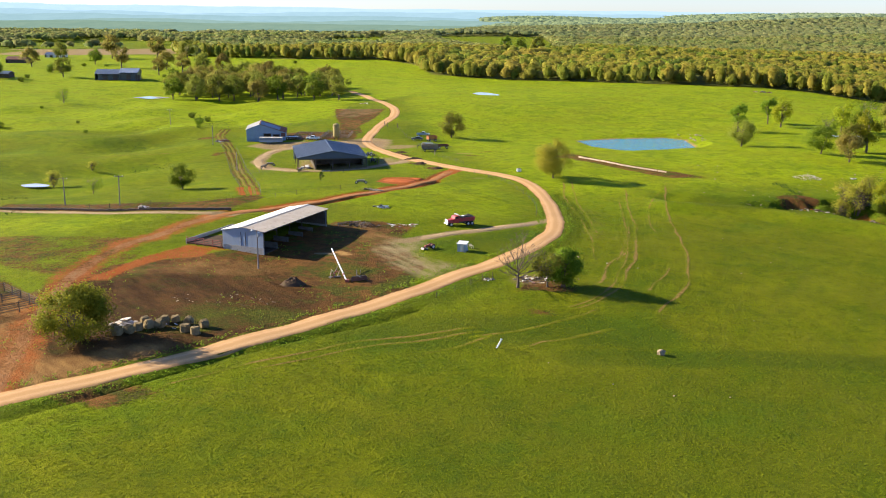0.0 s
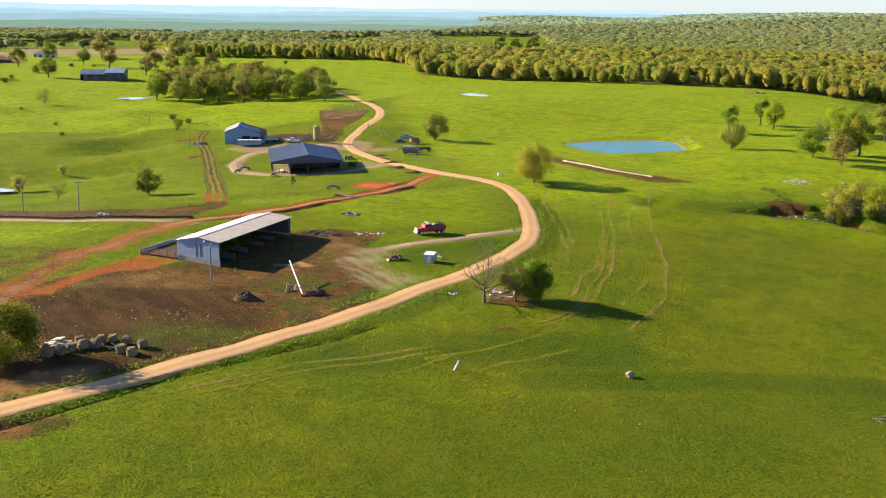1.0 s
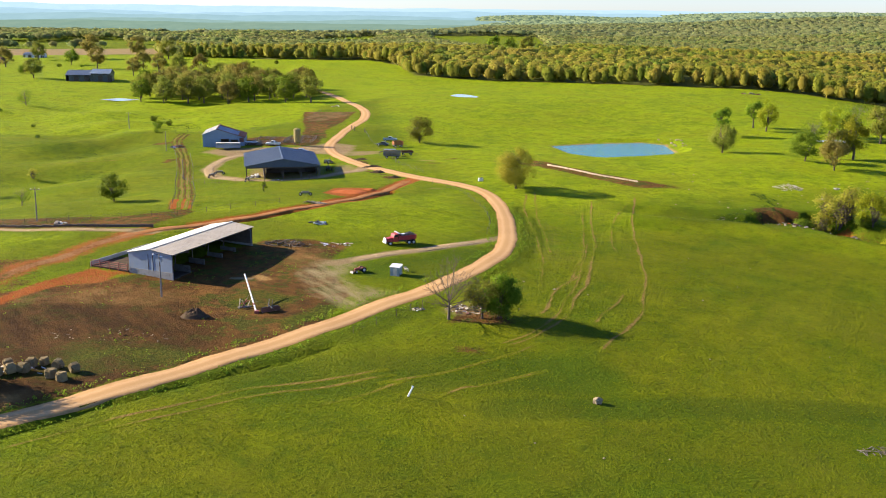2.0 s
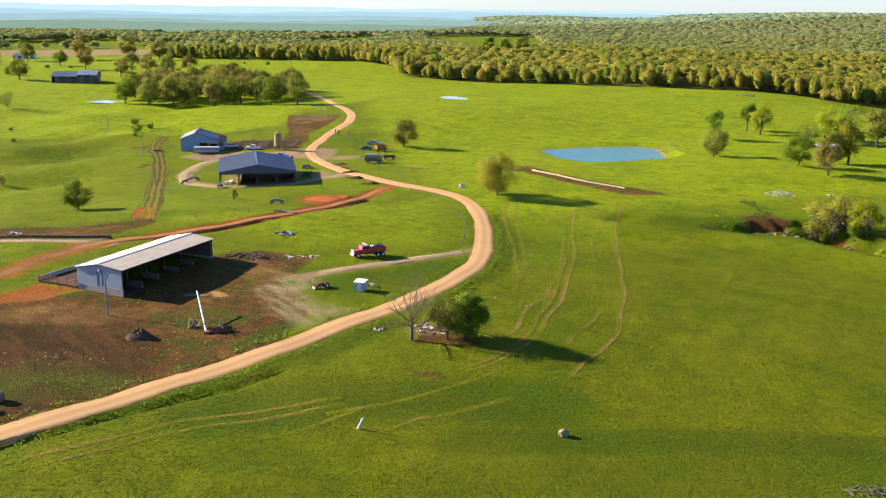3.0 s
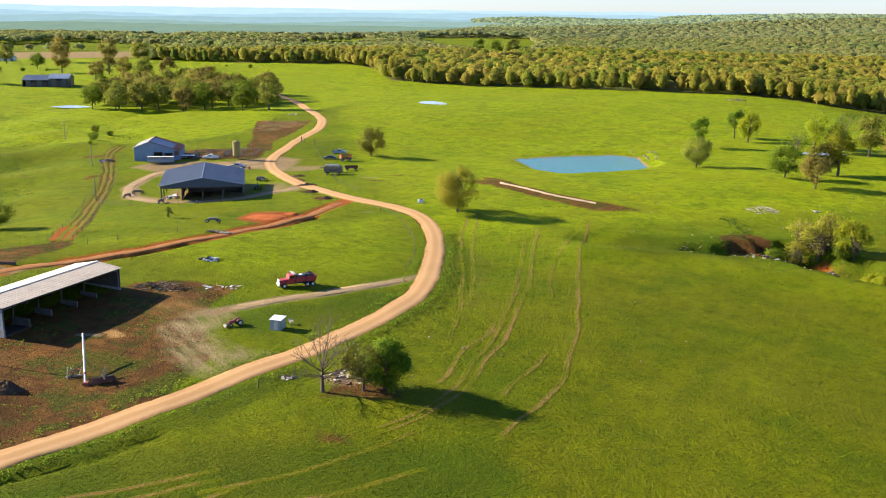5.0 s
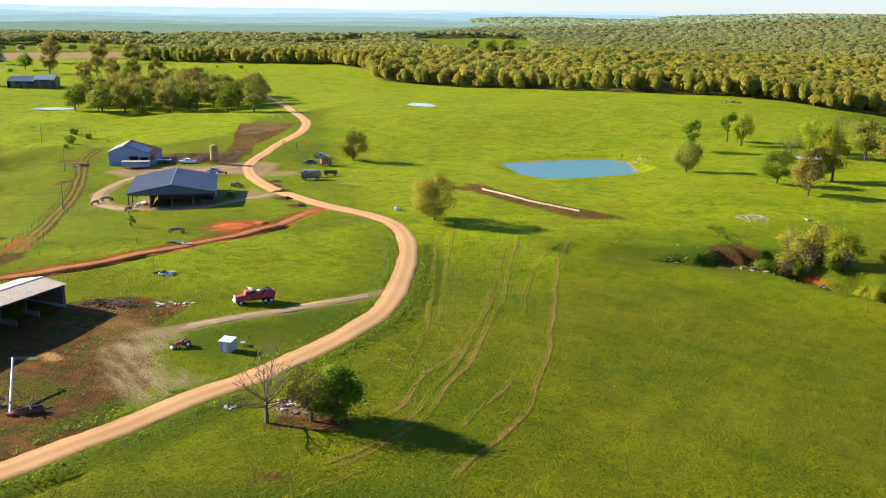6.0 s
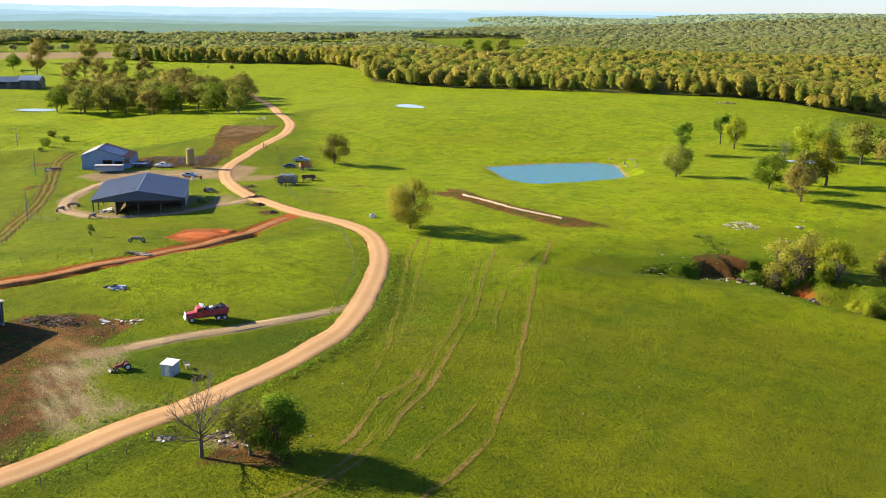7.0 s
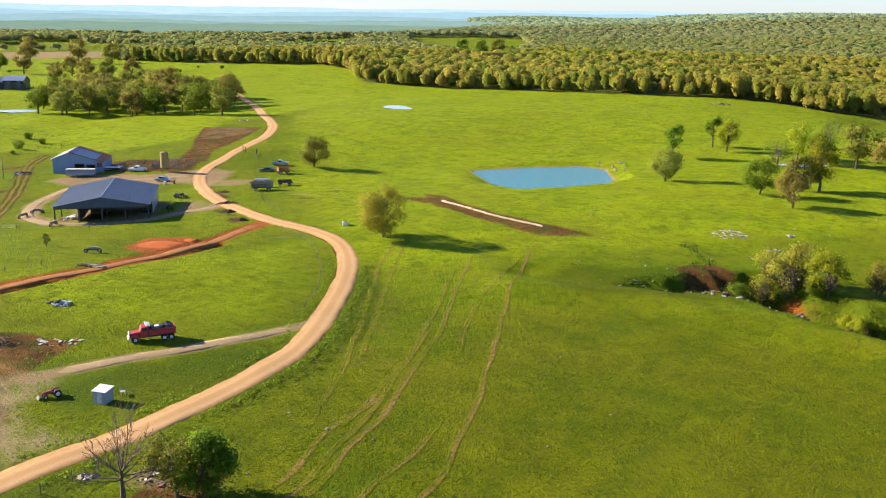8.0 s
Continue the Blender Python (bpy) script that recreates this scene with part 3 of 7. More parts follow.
def build_ground():
    xs = np.array(growing(-116, -5200, 0.9, 1.10)[:0:-1] + list(np.arange(-116, 140.1, 0.9)) + growing(140.6, 5200, 0.9, 1.10)[1:])
    ys = np.array([-3000, -1200, -500, -200, -80, 0, 40, 60, 75] + list(np.arange(84, 330, 0.9)) + list(np.arange(330, 480, 1.4)) + growing(480, 4950, 1.4, 1.045)[1:])
    X, Y = np.meshgrid(xs, ys)
    x, y = X.ravel(), Y.ravel()
    z = land(x, y)
    nx, ny = len(xs), len(ys)
    i = (np.arange(ny - 1)[:, None] * nx + np.arange(nx - 1)[None]).ravel()
    me = array_mesh("ground", np.c_[x, y, z], np.c_[i, i + 1, i + nx + 1, i + nx], PASTURE)
    me.polygons.foreach_set("use_smooth", np.ones(len(me.polygons), bool))

    def attr(name, values):
        me.attributes.new(name, "FLOAT", "POINT").data.foreach_set("value", np.asarray(values, np.float32))

    def lines(sets, soft):
        out = np.zeros(len(x))
        for pts, half in sets:
            out = np.maximum(out, 1 - smooth(line_distance(x, y, pts)[0], half * 0.5, half * soft))
        return out

    def areas(sets, soft=2.5):
        out = np.zeros(len(x))
        for pts, most in sets:
            out = np.maximum(out, most * smooth(inside(x, y, pts), -soft, soft))
        return out

    attr("rut", np.max([0.62 * w * np.clip(1 - line_distance(x, y, r)[0] / 2.2, 0, 1) for r, w in RUTS], axis=0))
    attr("muck", areas([([(-49, 164), (-42, 170), (-28.6, 169.6), (-22.2, 156.5), (-18.5, 146.1), (-24.3, 131.4), (-45, 115), (-72, 104), (-72, 150)], 0.75)], 5))
    attr("weedy", areas([([(-40.9, 146.1), (-30.4, 149), (-20.4, 145), (-19.8, 138.5), (-26.8, 132.8), (-33.6, 129.9), (-46, 128)], 0.52), ([(-24.5, 166), (-22, 171.6), (-16.5, 170.7), (-11, 168.3), (-10, 160), (-19.3, 155.9)], 0.56), ([(-7, 164), (-2, 170), (-1, 163), (-5.4, 157), (-12, 152), (-13, 157)], 0.75), ([(-64, 150), (-52, 158), (-46, 166), (-60, 160)], 0.5)], 3))
    attr("tan", areas([([(-48, 108), (-40, 118), (-36, 125), (-38, 128), (-46, 124), (-52, 120), (-58, 128), (-61, 140), (-66, 152), (-72, 148), (-66, 130), (-60, 112)], 0.8), ([(-58, 166), (-42, 172), (-30, 171), (-26, 164), (-34, 160), (-48, 160), (-56, 158)], 0.5), ([(-14, 178), (-7, 186), (-10, 198), (-20, 200), (-18, 188)], 0.5)], 3))
    attr("fan", areas([([(-3, 190), (-11, 189), (-14, 181), (-10, 170), (-3, 162), (5, 172), (-1.7, 174.5), (-5.5, 179)], 1.05)], 2.5))
    attr("straw", areas([([(-22, 178.4), (-19.4, 179.9), (-16.4, 176.2), (-19.3, 175.2)], 0.8), ([(-9.8, 138), (-6.4, 138.4), (-3.4, 135.8), (-6.4, 134.6)], 0.42), ([(20.5, 160.8), (25.6, 158.9), (27.5, 153.5), (25, 155)], 0.4)], 1.2))
    soil = areas([(SOIL_YARD, 0.95)] + SOIL_PATCHES)
    soil = np.maximum(soil, lines([(MAIN_ROAD, 2.3), (CLAY_TRACK, 1.8)], 1.25) * 0.8)
    lane = lines([(LANE, 2.0)], 1.7)
    soil = np.maximum(soil, lane * 0.78)
    d, s = line_distance(x, y, GULLY)
    steep = (1 - smooth(d, 6.0, 12)) * smooth(s, 0.4, 1.6)
    gz, gx = np.gradient(z.reshape(ny, nx), ys, xs)
    cutting = smooth(np.hypot(gx, gz).ravel(), 0.45, 0.95) * (1 - smooth(d, 12, 16))
    head = 1 - smooth(np.hypot((x - 96.0) / 5.8, (y - 253.5) / 5.0), 0.75, 1.25)
    soil = np.maximum(soil, np.maximum(steep * 0.34, np.maximum(cutting * head, head * 0.8)))
    attr("soil", soil)
    attr("clay", np.maximum(areas(CLAY_PATCHES, 2.0), np.maximum(lines([(CLAY_TRACK[:10], 2.4)], 1.8) * 0.8, lines([(CLAY_TRACK[10:], 3.6)], 1.9) * 0.6)))
    attr("gravel", np.maximum(areas(GRAVEL_PATCHES, 3.0), np.maximum(lines([(CLAY_TRACK[9:], 1.5)], 1.7) * 0.46, lines([(LOOP, 2.6), (DRIVE, 1.7), (WEST_ROAD, 1.6)], 1.6) * 0.82)))
    shore = inside(x, y, POND)
    attr("shore", smooth(shore, -2.2, -0.4) * 0.62)
    # the near area darkens the foreground grass like a slope turned from the sun
    attr("rank", np.maximum(np.maximum(lines(RANK_LINES[:2], 2.6) * 0.8, np.maximum(lines(RANK_LINES[2:], 2.0) * 0.95, areas([([(-8, 60), (-4, 112), (20, 124), (45, 130), (90, 136), (160, 120), (160, 40)], 0.6), ([(-3, 178), (4, 173), (13, 181), (20, 192), (24, 207), (14, 199), (5, 192), (-3, 187)], 0.9)], 6))), (1 - smooth(d, 7, 15)) * 1.0))
    attr("dry", areas([([(20, 100), (75, 98), (70, 130), (30, 128)], 0.35), ([(35, 250), (85, 262), (75, 300), (45, 280)], 0.35), ([(31, 196), (36, 196), (37, 236), (32, 236)], 0.95), ([(-40, 108), (0, 138), (-10, 120), (-30, 100)], 0.5)], 14))
    attr("lush", areas(LUSH_AREAS, 8))
    attr("olive", areas(OLIVE_AREAS, 16))
    forest = smooth(inside(x, y, WOOD_EDGE), -4, 10)
    forest *= 1 - smooth(inside(x, y, CLEARING), -6, 6)
    forest *= 1 - smooth(y, 880, 960) * smooth(-x, 40, 110)
    attr("forest", forest)
    attr("stubble", areas([([(-440, 955), (-280, 1005), (-315, 1180), (-480, 1100)], 1.0)], 6))
    ob = new("ground", me)
    return tagged(ob, "rolling spring pasture with green grass, bare brown soil and ruts", "ground", kind="structure")


def curve_points(pts, step=1.2):
    """A smooth line through the points, evenly stepped."""
    p = [Vector(q[:2]) for q in pts]
    p = [2 * p[0] - p[1]] + p + [2 * p[-1] - p[-2]]
    out = []
    for i in range(1, len(p) - 2):
        k = max(2, int((p[i + 1] - p[i]).length / step))
        for j in range(k):
            u = j / k
            out.append(0.5 * (2 * p[i] + (p[i + 1] - p[i - 1]) * u + (2 * p[i - 1] - 5 * p[i] + 4 * p[i + 1] - p[i + 2]) * u * u + (3 * p[i] - p[i - 1] - 3 * p[i + 1] + p[i + 2]) * u ** 3))
    return out + [p[-2]]


def build_road(name, pts, half, material, label, lift=0.07, taper=0.0):
    line = curve_points(pts)
    across = (-1.12, -0.93, -0.6, -0.45, 0.0, 0.45, 0.6, 0.93, 1.12)
    rise = (-0.16, 0.02, 0.03, 0.045, 0.075, 0.045, 0.03, 0.02, -0.16)
    verts = []
    for i, p in enumerate(line):
        d = (line[min(i + 1, len(line) - 1)] - line[max(i - 1, 0)]).normalized()
        s = Vector((d.y, -d.x))
        dip = 0.22 * max(0.0, 1 - min(i, len(line) - 1 - i) / 5.0)
        w = half * (1 + 0.10 * noise.noise((p.x / 6, p.y / 6, 3)))
        for a, r in zip(across, rise):
            ragged = (0.22 * noise.noise((p.x / 1.6, p.y / 1.6, a * 4)) + 0.3 * noise.noise((p.x / 5, p.y / 5, a * 9))) if abs(a) > 0.9 else 0
            q = p + s * (a * w + ragged)
            verts.append((q.x, q.y, r + lift - 0.03 - dip))
    verts = np.array(verts)
    verts[:, 2] += land(verts[:, 0], verts[:, 1])
    k = len(across)
    faces = [(i * k + j, i * k + j + 1, (i + 1) * k + j + 1, (i + 1) * k + j) for i in range(len(line) - 1) for j in range(k - 1)]
    me = array_mesh(name, verts, [f[::-1] for f in faces], material)
    me.polygons.foreach_set("use_smooth", np.ones(len(me.polygons), bool))
    me.attributes.new("across", "FLOAT", "POINT").data.foreach_set("value", np.tile(np.array(across, np.float32), len(line)))
    return tagged(new(name, me), label, "road", kind="structure")


def build_trail(pts, worn, seed):
    """A trodden rut: a fine strip of the pasture in which the grass is worn off along a wandering, broken line."""
    line = curve_points(pts, 0.5)
    across = (-1.0, -0.6, -0.3, 0.0, 0.3, 0.6, 1.0)
    half, k = 0.55, len(across)
    xy, rut = [], []
    for i, p in enumerate(line):
        d = (line[min(i + 2, len(line) - 1)] - line[max(i - 2, 0)]).normalized()
        s = Vector((d.y, -d.x))
        shift = 0.45 * noise.noise((p.x / 9, p.y / 9, seed)) + 0.16 * noise.noise((p.x / 2.4, p.y / 2.4, seed + 3))
        core = 0.55 + 0.35 * noise.noise((p.x / 3.1, p.y / 3.1, seed + 7))
        deep = worn * min(1.0, 0.92 + 0.3 * noise.noise((p.x / 8, p.y / 8, seed + 11))) * min(1.0, min(i, len(line) - 1 - i) / 6)
        for a in across:
            q = p + s * (a * half + shift)
            xy.append(q)
            rut.append(deep * (1 - abs(a) * core * 0.9))
    x, y = np.array([q.x for q in xy]), np.array([q.y for q in xy])
    z = land(x, y) + np.tile([-0.05, 0.025, 0.02, 0.0, 0.02, 0.025, -0.05], len(line)) + 0.03
    faces = [((i - 1) * k + j, i * k + j, i * k + j + 1, (i - 1) * k + j + 1) for i in range(1, len(line)) for j in range(k - 1)]
    me = array_mesh("trail", np.c_[x, y, z], faces, PASTURE)
    me.polygons.foreach_set("use_smooth", np.ones(len(me.polygons), bool))
    for name, values in (("rut", rut), ("lush", np.max([w * smooth(inside(x, y, a), -8, 8) for a, w in LUSH_AREAS], axis=0)), ("olive", np.max([w * smooth(inside(x, y, a), -16, 16) for a, w in OLIVE_AREAS], axis=0))):
        me.attributes.new(name, "FLOAT", "POINT").data.foreach_set("value", np.asarray(values, np.float32))
    return tagged(new("trail", me), "narrow trodden rut of bare earth through the grass", "rut", kind="structure")


build_ground()
build_road("road_main", MAIN_ROAD, 2.05, DIRT_ROAD, "winding pale brown dirt farm road with worn wheel tracks")
build_road("road_drive", DRIVE, 1.15, GRAVEL_ROAD, "narrow pale gravel drive branching off the dirt road", 0.05)
build_road("road_clay", CLAY_TRACK[:12], 1.25, CLAY_ROAD, "rutted orange clay track along the bank", 0.05)
build_road("road_west", WEST_ROAD, 0.9, GRAVEL_ROAD, "straight dirt track along a dark earth bank", 0.05)
build_road("road_loop", LOOP, 1.45, GRAVEL_ROAD, "looping gravel drive round the blue-roofed shed", 0.05)


for i, (pts, worn) in enumerate(RUTS):
    build_trail(pts, 0.55 + 0.45 * worn, 5.3 * i)


def water_material(name="pond_water", ripple=0.8, sky_tone=(0.06, 0.22, 0.26)):
    m, n, l, bsdf = mix_nodes(name)
    bsdf.inputs["Base Color"].default_value = (*sky_tone, 1)
    bsdf.inputs["Roughness"].default_value = 0.08
    bsdf.inputs["IOR"].default_value = 1.33
    bumped(n, l, bsdf, noise_node(n, l, 0.9, 4.0, 0.7, True), ripple, 0.35)
    return m


# base colours carry the sky's reflection: blue for ripples, near white for calm
WATER = water_material()
CALM_WATER = water_material("calm_water", 0.03, (0.42, 0.42, 0.38))


def build_water(name, outline, z, label, water=None):
    pts = curve_points(list(outline) + [outline[0]], 2.0)[:-1]
    bm = bmesh.new()
    vs = [bm.verts.new((p.x + 0.5 * noise.noise((p.x / 3, p.y / 3, 1)), p.y + 0.5 * noise.noise((p.x / 3, p.y / 3, 2)), z)) for p in pts]
    f = bm.faces.new(vs)
    bmesh.ops.recalc_face_normals(bm, faces=[f])
    if f.normal.z < 0:
        f.normal_flip()
    bmesh.ops.triangulate(bm, faces=[f])
    return tagged(new(name, mesh_of(name, bm, water or WATER)), label, "pond", kind="structure")


build_water("water_pond", POND, POND_Z, "blue farm pond with a straight dam edge")


# ---- trees ----
def cards(centres, normals_up, size, rng, aspect=0.6, jitter=0.55):
    """Small leaf cards (rhombs) round the centres, turned at random."""
    k = len(centres)
    a = rng.normal(size=(k, 3))
    if normals_up is not None:
        face = normals_up + jitter * rng.normal(size=(k, 3))
        a = np.cross(face, a)
    a /= np.linalg.norm(a, axis=1)[:, None] + 1e-9
    b = np.cross(face if normals_up is not None else rng.normal(size=(k, 3)), a)
    b /= np.linalg.norm(b, axis=1)[:, None] + 1e-9
    s = size * rng.uniform(0.6, 1.35, size=(k, 1))
    v = np.stack([centres + a * s, centres + b * s * aspect, centres - a * s, centres - b * s * aspect], 1).reshape(-1, 3)
    return v, np.arange(4 * k).reshape(-1, 4)


def soften(me, out, face=0.3):
    """Leaf cards shade as one rounded mass: their normals lean outward from the crown."""
    k = len(me.vertices)
    co = np.empty(k * 3)
    me.vertices.foreach_get("co", co)
    co = co.reshape(-1, 4, 3)
    flat = np.cross(co[:, 0] - co[:, 2], co[:, 1] - co[:, 3])
    flat /= np.linalg.norm(flat, axis=1)[:, None] + 1e-9
    nm = out / (np.linalg.norm(out, axis=1)[:, None] + 1e-9) * (1 - face) + flat * face
    nm /= np.linalg.norm(nm, axis=1)[:, None] + 1e-9
    me.normals_split_custom_set_from_vertices(np.repeat(nm, 4, axis=0))
    return me


def branch_tubes(segments, most=6):
    """Tapered tubes: (a, b, radius a, radius b)."""
    verts, faces = [], []
    for a, b, r1, r2 in segments:
        a, b = np.array(a), np.array(b)
        d = b - a
        d = d / (np.linalg.norm(d) + 1e-9)
        u = np.cross(d, (0.3, 0.9, 0.2))
        u /= np.linalg.norm(u)
        w = np.cross(d, u)
        base, sides = len(verts), most if r1 > 0.1 else 3
        for c, r in ((a, r1), (b, r2)):
            for i in range(sides):
                t = 2 * math.pi * i / sides
                verts.append(c + r * (math.cos(t) * u + math.sin(t) * w))
        for i in range(sides):
            j = (i + 1) % sides
            faces.append((base + i, base + j, base + sides + j, base + sides + i))
    return np.array(verts), np.array(faces)


def grow(rng, height, spread, bare, levels, droop=0.0, stems=1, lift=0.18):
    """Limbs of a tree as tapered segments, and the tips of its twigs."""
    segs, tips = [], []

    def limb(p, d, length, r, level):
        bends = 3 if level < 2 else 2
        for i in range(bends):
            q = p + d * length / bends
            r2 = max(0.026, r * (0.86 if level == 0 else 0.74))
            segs.append((p, q, r, r2))
            if level < levels and (level > 0 or i > 0 or bare < 0.25):
                for _ in range(rng.integers(1, 3) if level else 2):
                    side = rng.normal(size=3)
                    side -= d * (side @ d)
                    side /= np.linalg.norm(side)
                    e = d * rng.uniform(0.35, 0.75) + side * rng.uniform(0.6, 1.0) * spread
                    e[2] += lift - droop * level
                    e /= np.linalg.norm(e)
                    limb(q, e, length * rng.uniform(0.5, 0.72), r2 * 0.6, level + 1)
            p, r = q, r2
            d = d + rng.normal(size=3) * 0.16
            d[2] += 0.06
            d /= np.linalg.norm(d)
        if level >= levels - 1:
            tips.append(p)

    for _ in range(stems):
        lean = rng.normal(size=3) * (0.05 if stems == 1 else 0.25)
        d = np.array([lean[0], lean[1], 1.0])
        start = np.array([0, 0, -0.3]) if stems == 1 else np.array([*rng.normal(size=2) * 0.5, -0.3])
        limb(start, d / np.linalg.norm(d), height * 0.62, height * (0.032 if stems == 1 else 0.018), 0)
    return segs, np.array(tips)


def tree_meshes(seed, height, width, leaf, bark, lowest=0.22, clumps=110, per=34, size=0.3, levels=3, airy=0.35, stems=1, top=0.55, spread=0.9, lift=0.18, lumps=0.28, tuft=0.075, crisp=0.4):
    """Trunk and crown meshes of one tree: limbs, and leaf clusters in an uneven, open crown."""
    rng = np.random.default_rng(seed)
    segs, tips = grow(rng, height, spread, lowest, levels, stems=stems, lift=lift)
    hi = max(s[1][2] for s in segs)
    k = 0.93 * height / hi
    wide = max(np.hypot(s[1][0], s[1][1]) for s in segs)
    kw = min(2.4, 0.46 * width / wide)
    f = np.array([kw, kw, k])
    segs = [(a * f, b * f, r1, r2) for a, b, r1, r2 in segs]
    trunk = array_mesh("trunk", *branch_tubes(segs), bark)
    if clumps == 0:
        return trunk, None
    # cluster centres: a rounded crown, lumpy, with gaps
    lobes = rng.normal(size=(9, 3))
    lobes /= np.linalg.norm(lobes, axis=1)[:, None]
    u = rng.normal(size=(clumps * 3, 3))
    u /= np.linalg.norm(u, axis=1)[:, None]
    lump = 1.08 - lumps + lumps * np.max(u @ lobes.T, axis=1) ** 3 + rng.normal(size=len(u)) * 0.05
    rad = lump * rng.uniform(0.35, 1.0, size=len(u)) ** 0.5
    c = u * rad[:, None]
    zc = height * (lowest + (1 - lowest) * (1 - top))
    up, down = height - zc, zc - height * lowest
    width = width * 1.14
    c = np.c_[c[:, 0] * width / 2, c[:, 1] * width / 2, zc + np.where(c[:, 2] > 0, c[:, 2] * up, c[:, 2] * down)]
    gap = np.array([noise.noise(Vector(q) * (3.2 / width) + Vector((seed * 3.1, 0, 0))) for q in c])
    c = c[np.argsort(-gap)][: int(len(c) * (1 - airy))][:clumps]
    k = len(c)
    rr = width * tuft * rng.uniform(0.6, 1.4, size=(k, 1, 1))
    pts = (c[:, None] + rng.normal(size=(k, per, 3)) * rr * np.array([1, 1, 0.75])).reshape(-1, 3)
    out = pts - np.array([0, 0, height * lowest + (height - height * lowest) * 0.4])
    out = out / (np.linalg.norm(out, axis=1)[:, None] + 1e-9) + 0.6 * np.repeat((c - np.array([0, 0, zc])) / (width / 2), per, axis=0)
    # each tuft is shaded as a small mass of its own within the crown
    own = (pts - np.repeat(c, per, axis=0)) / (width * tuft)
    out = out / (np.linalg.norm(out, axis=1)[:, None] + 1e-9) + 0.75 * own
    v, q = cards(pts, out / (np.linalg.norm(out, axis=1)[:, None] + 1e-9), size, rng, jitter=0.8)
    return trunk, soften(array_mesh("crown", v, q, leaf), out + np.array([0, 0, 0.3]), crisp)


def make_tree(meshes, m, label, category="tree", group="", name="tree"):
    t = thing(name, m, label, category, group)
    trunk, crown = meshes
    part("trunk", trunk, None, t)
    if crown:
        part("crown", crown, None, t)
    return t


OAK = tree_meshes(11, 10.7, 10.0, LEAF_OAK, BARK, 0.12, 400, 34, 0.16, top=0.6, tuft=0.058, airy=0.12, levels=5, spread=0.8, lift=0.3, lumps=0.14)
OAK_SMALL = tree_meshes(12, 9.6, 8.4, LEAF_OLIVE, BARK, 0.13, 240, 22, 0.22, airy=0.15, levels=4, lumps=0.15, lift=0.3)
ROUND_GREEN = tree_meshes(13, 9.0, 8.8, LEAF_GREEN, BARK, 0.18, 190, 26, 0.24, airy=0.3)
TALL_GREEN = tree_meshes(14, 12.5, 7.2, LEAF_LIME, BARK, 0.2, 150, 24, 0.26, airy=0.45)
TALL_DARK = tree_meshes(15, 10.5, 5.5, LEAF_GREEN, BARK, 0.3, 90, 30, 0.26, airy=0.5)
RUSTY = tree_meshes(16, 12.5, 10.5, LEAF_RUST, BARK, 0.2, 130, 26, 0.36, airy=0.3)
RUSTY_TALL = tree_meshes(17, 14.5, 9.5, LEAF_RUST, BARK, 0.24, 125, 26, 0.36, airy=0.3)
OLIVE = tree_meshes(18, 13.5, 10.8, LEAF_OLIVE, BARK, 0.2, 140, 26, 0.36, airy=0.3)
GREEN_BIG = tree_meshes(19, 12.0, 10.0, LEAF_GREEN, BARK, 0.18, 130, 26, 0.36, airy=0.3)
SPARSE = tree_meshes(20, 9.5, 9.0, LEAF_GREEN, PALE_BARK, 0.2, 60, 18, 0.22, levels=4, airy=0.6)
BUSH = tree_meshes(21, 5.4, 6.2, LEAF_GREEN, BARK, 0.05, 150, 34, 0.16, stems=4, lumps=0.2)
FAR_BUSH = tree_meshes(29, 5.4, 6.2, LEAF_GREEN, BARK, 0.05, 60, 24, 0.3, levels=2, stems=3, lumps=0.2)
LONE_ROUND = tree_meshes(31, 6.8, 5.6, LEAF_GREEN, BARK, 0.14, 230, 26, 0.16, levels=4, airy=0.15, lumps=0.16)
LIME_BUSH = tree_meshes(22, 5.6, 4.4, LEAF_LIME, BARK, 0.12, 120, 34, 0.13, stems=3)
SCRUB = tree_meshes(23, 5.4, 4.6, LEAF_SCRUB, BARK, 0.14, 85, 18, 0.14, levels=3, airy=0.5, stems=6)
LEAFY_NEAR = tree_meshes(25, 7.6, 5.2, LEAF_DEEP, BARK, 0.10, 105, 110, 0.14, top=0.5, levels=3, stems=2, airy=0.5, lumps=0.36, tuft=0.085)
LEAFY_OPEN = tree_meshes(26, 7.4, 5.0, LEAF_OLIVE, BARK, 0.17, 120, 60, 0.12, levels=4, airy=0.45, top=0.55, lumps=0.3)
YOUNG = tree_meshes(27, 2.8, 1.5, LEAF_GREEN, BARK, 0.05, 30, 24, 0.1)
WILLOW = tree_meshes(28, 8.4, 8.0, LEAF_WILLOW, BARK, 0.09, 300, 54, 0.16, levels=3, stems=2, top=0.62, airy=0.2, lumps=0.2)


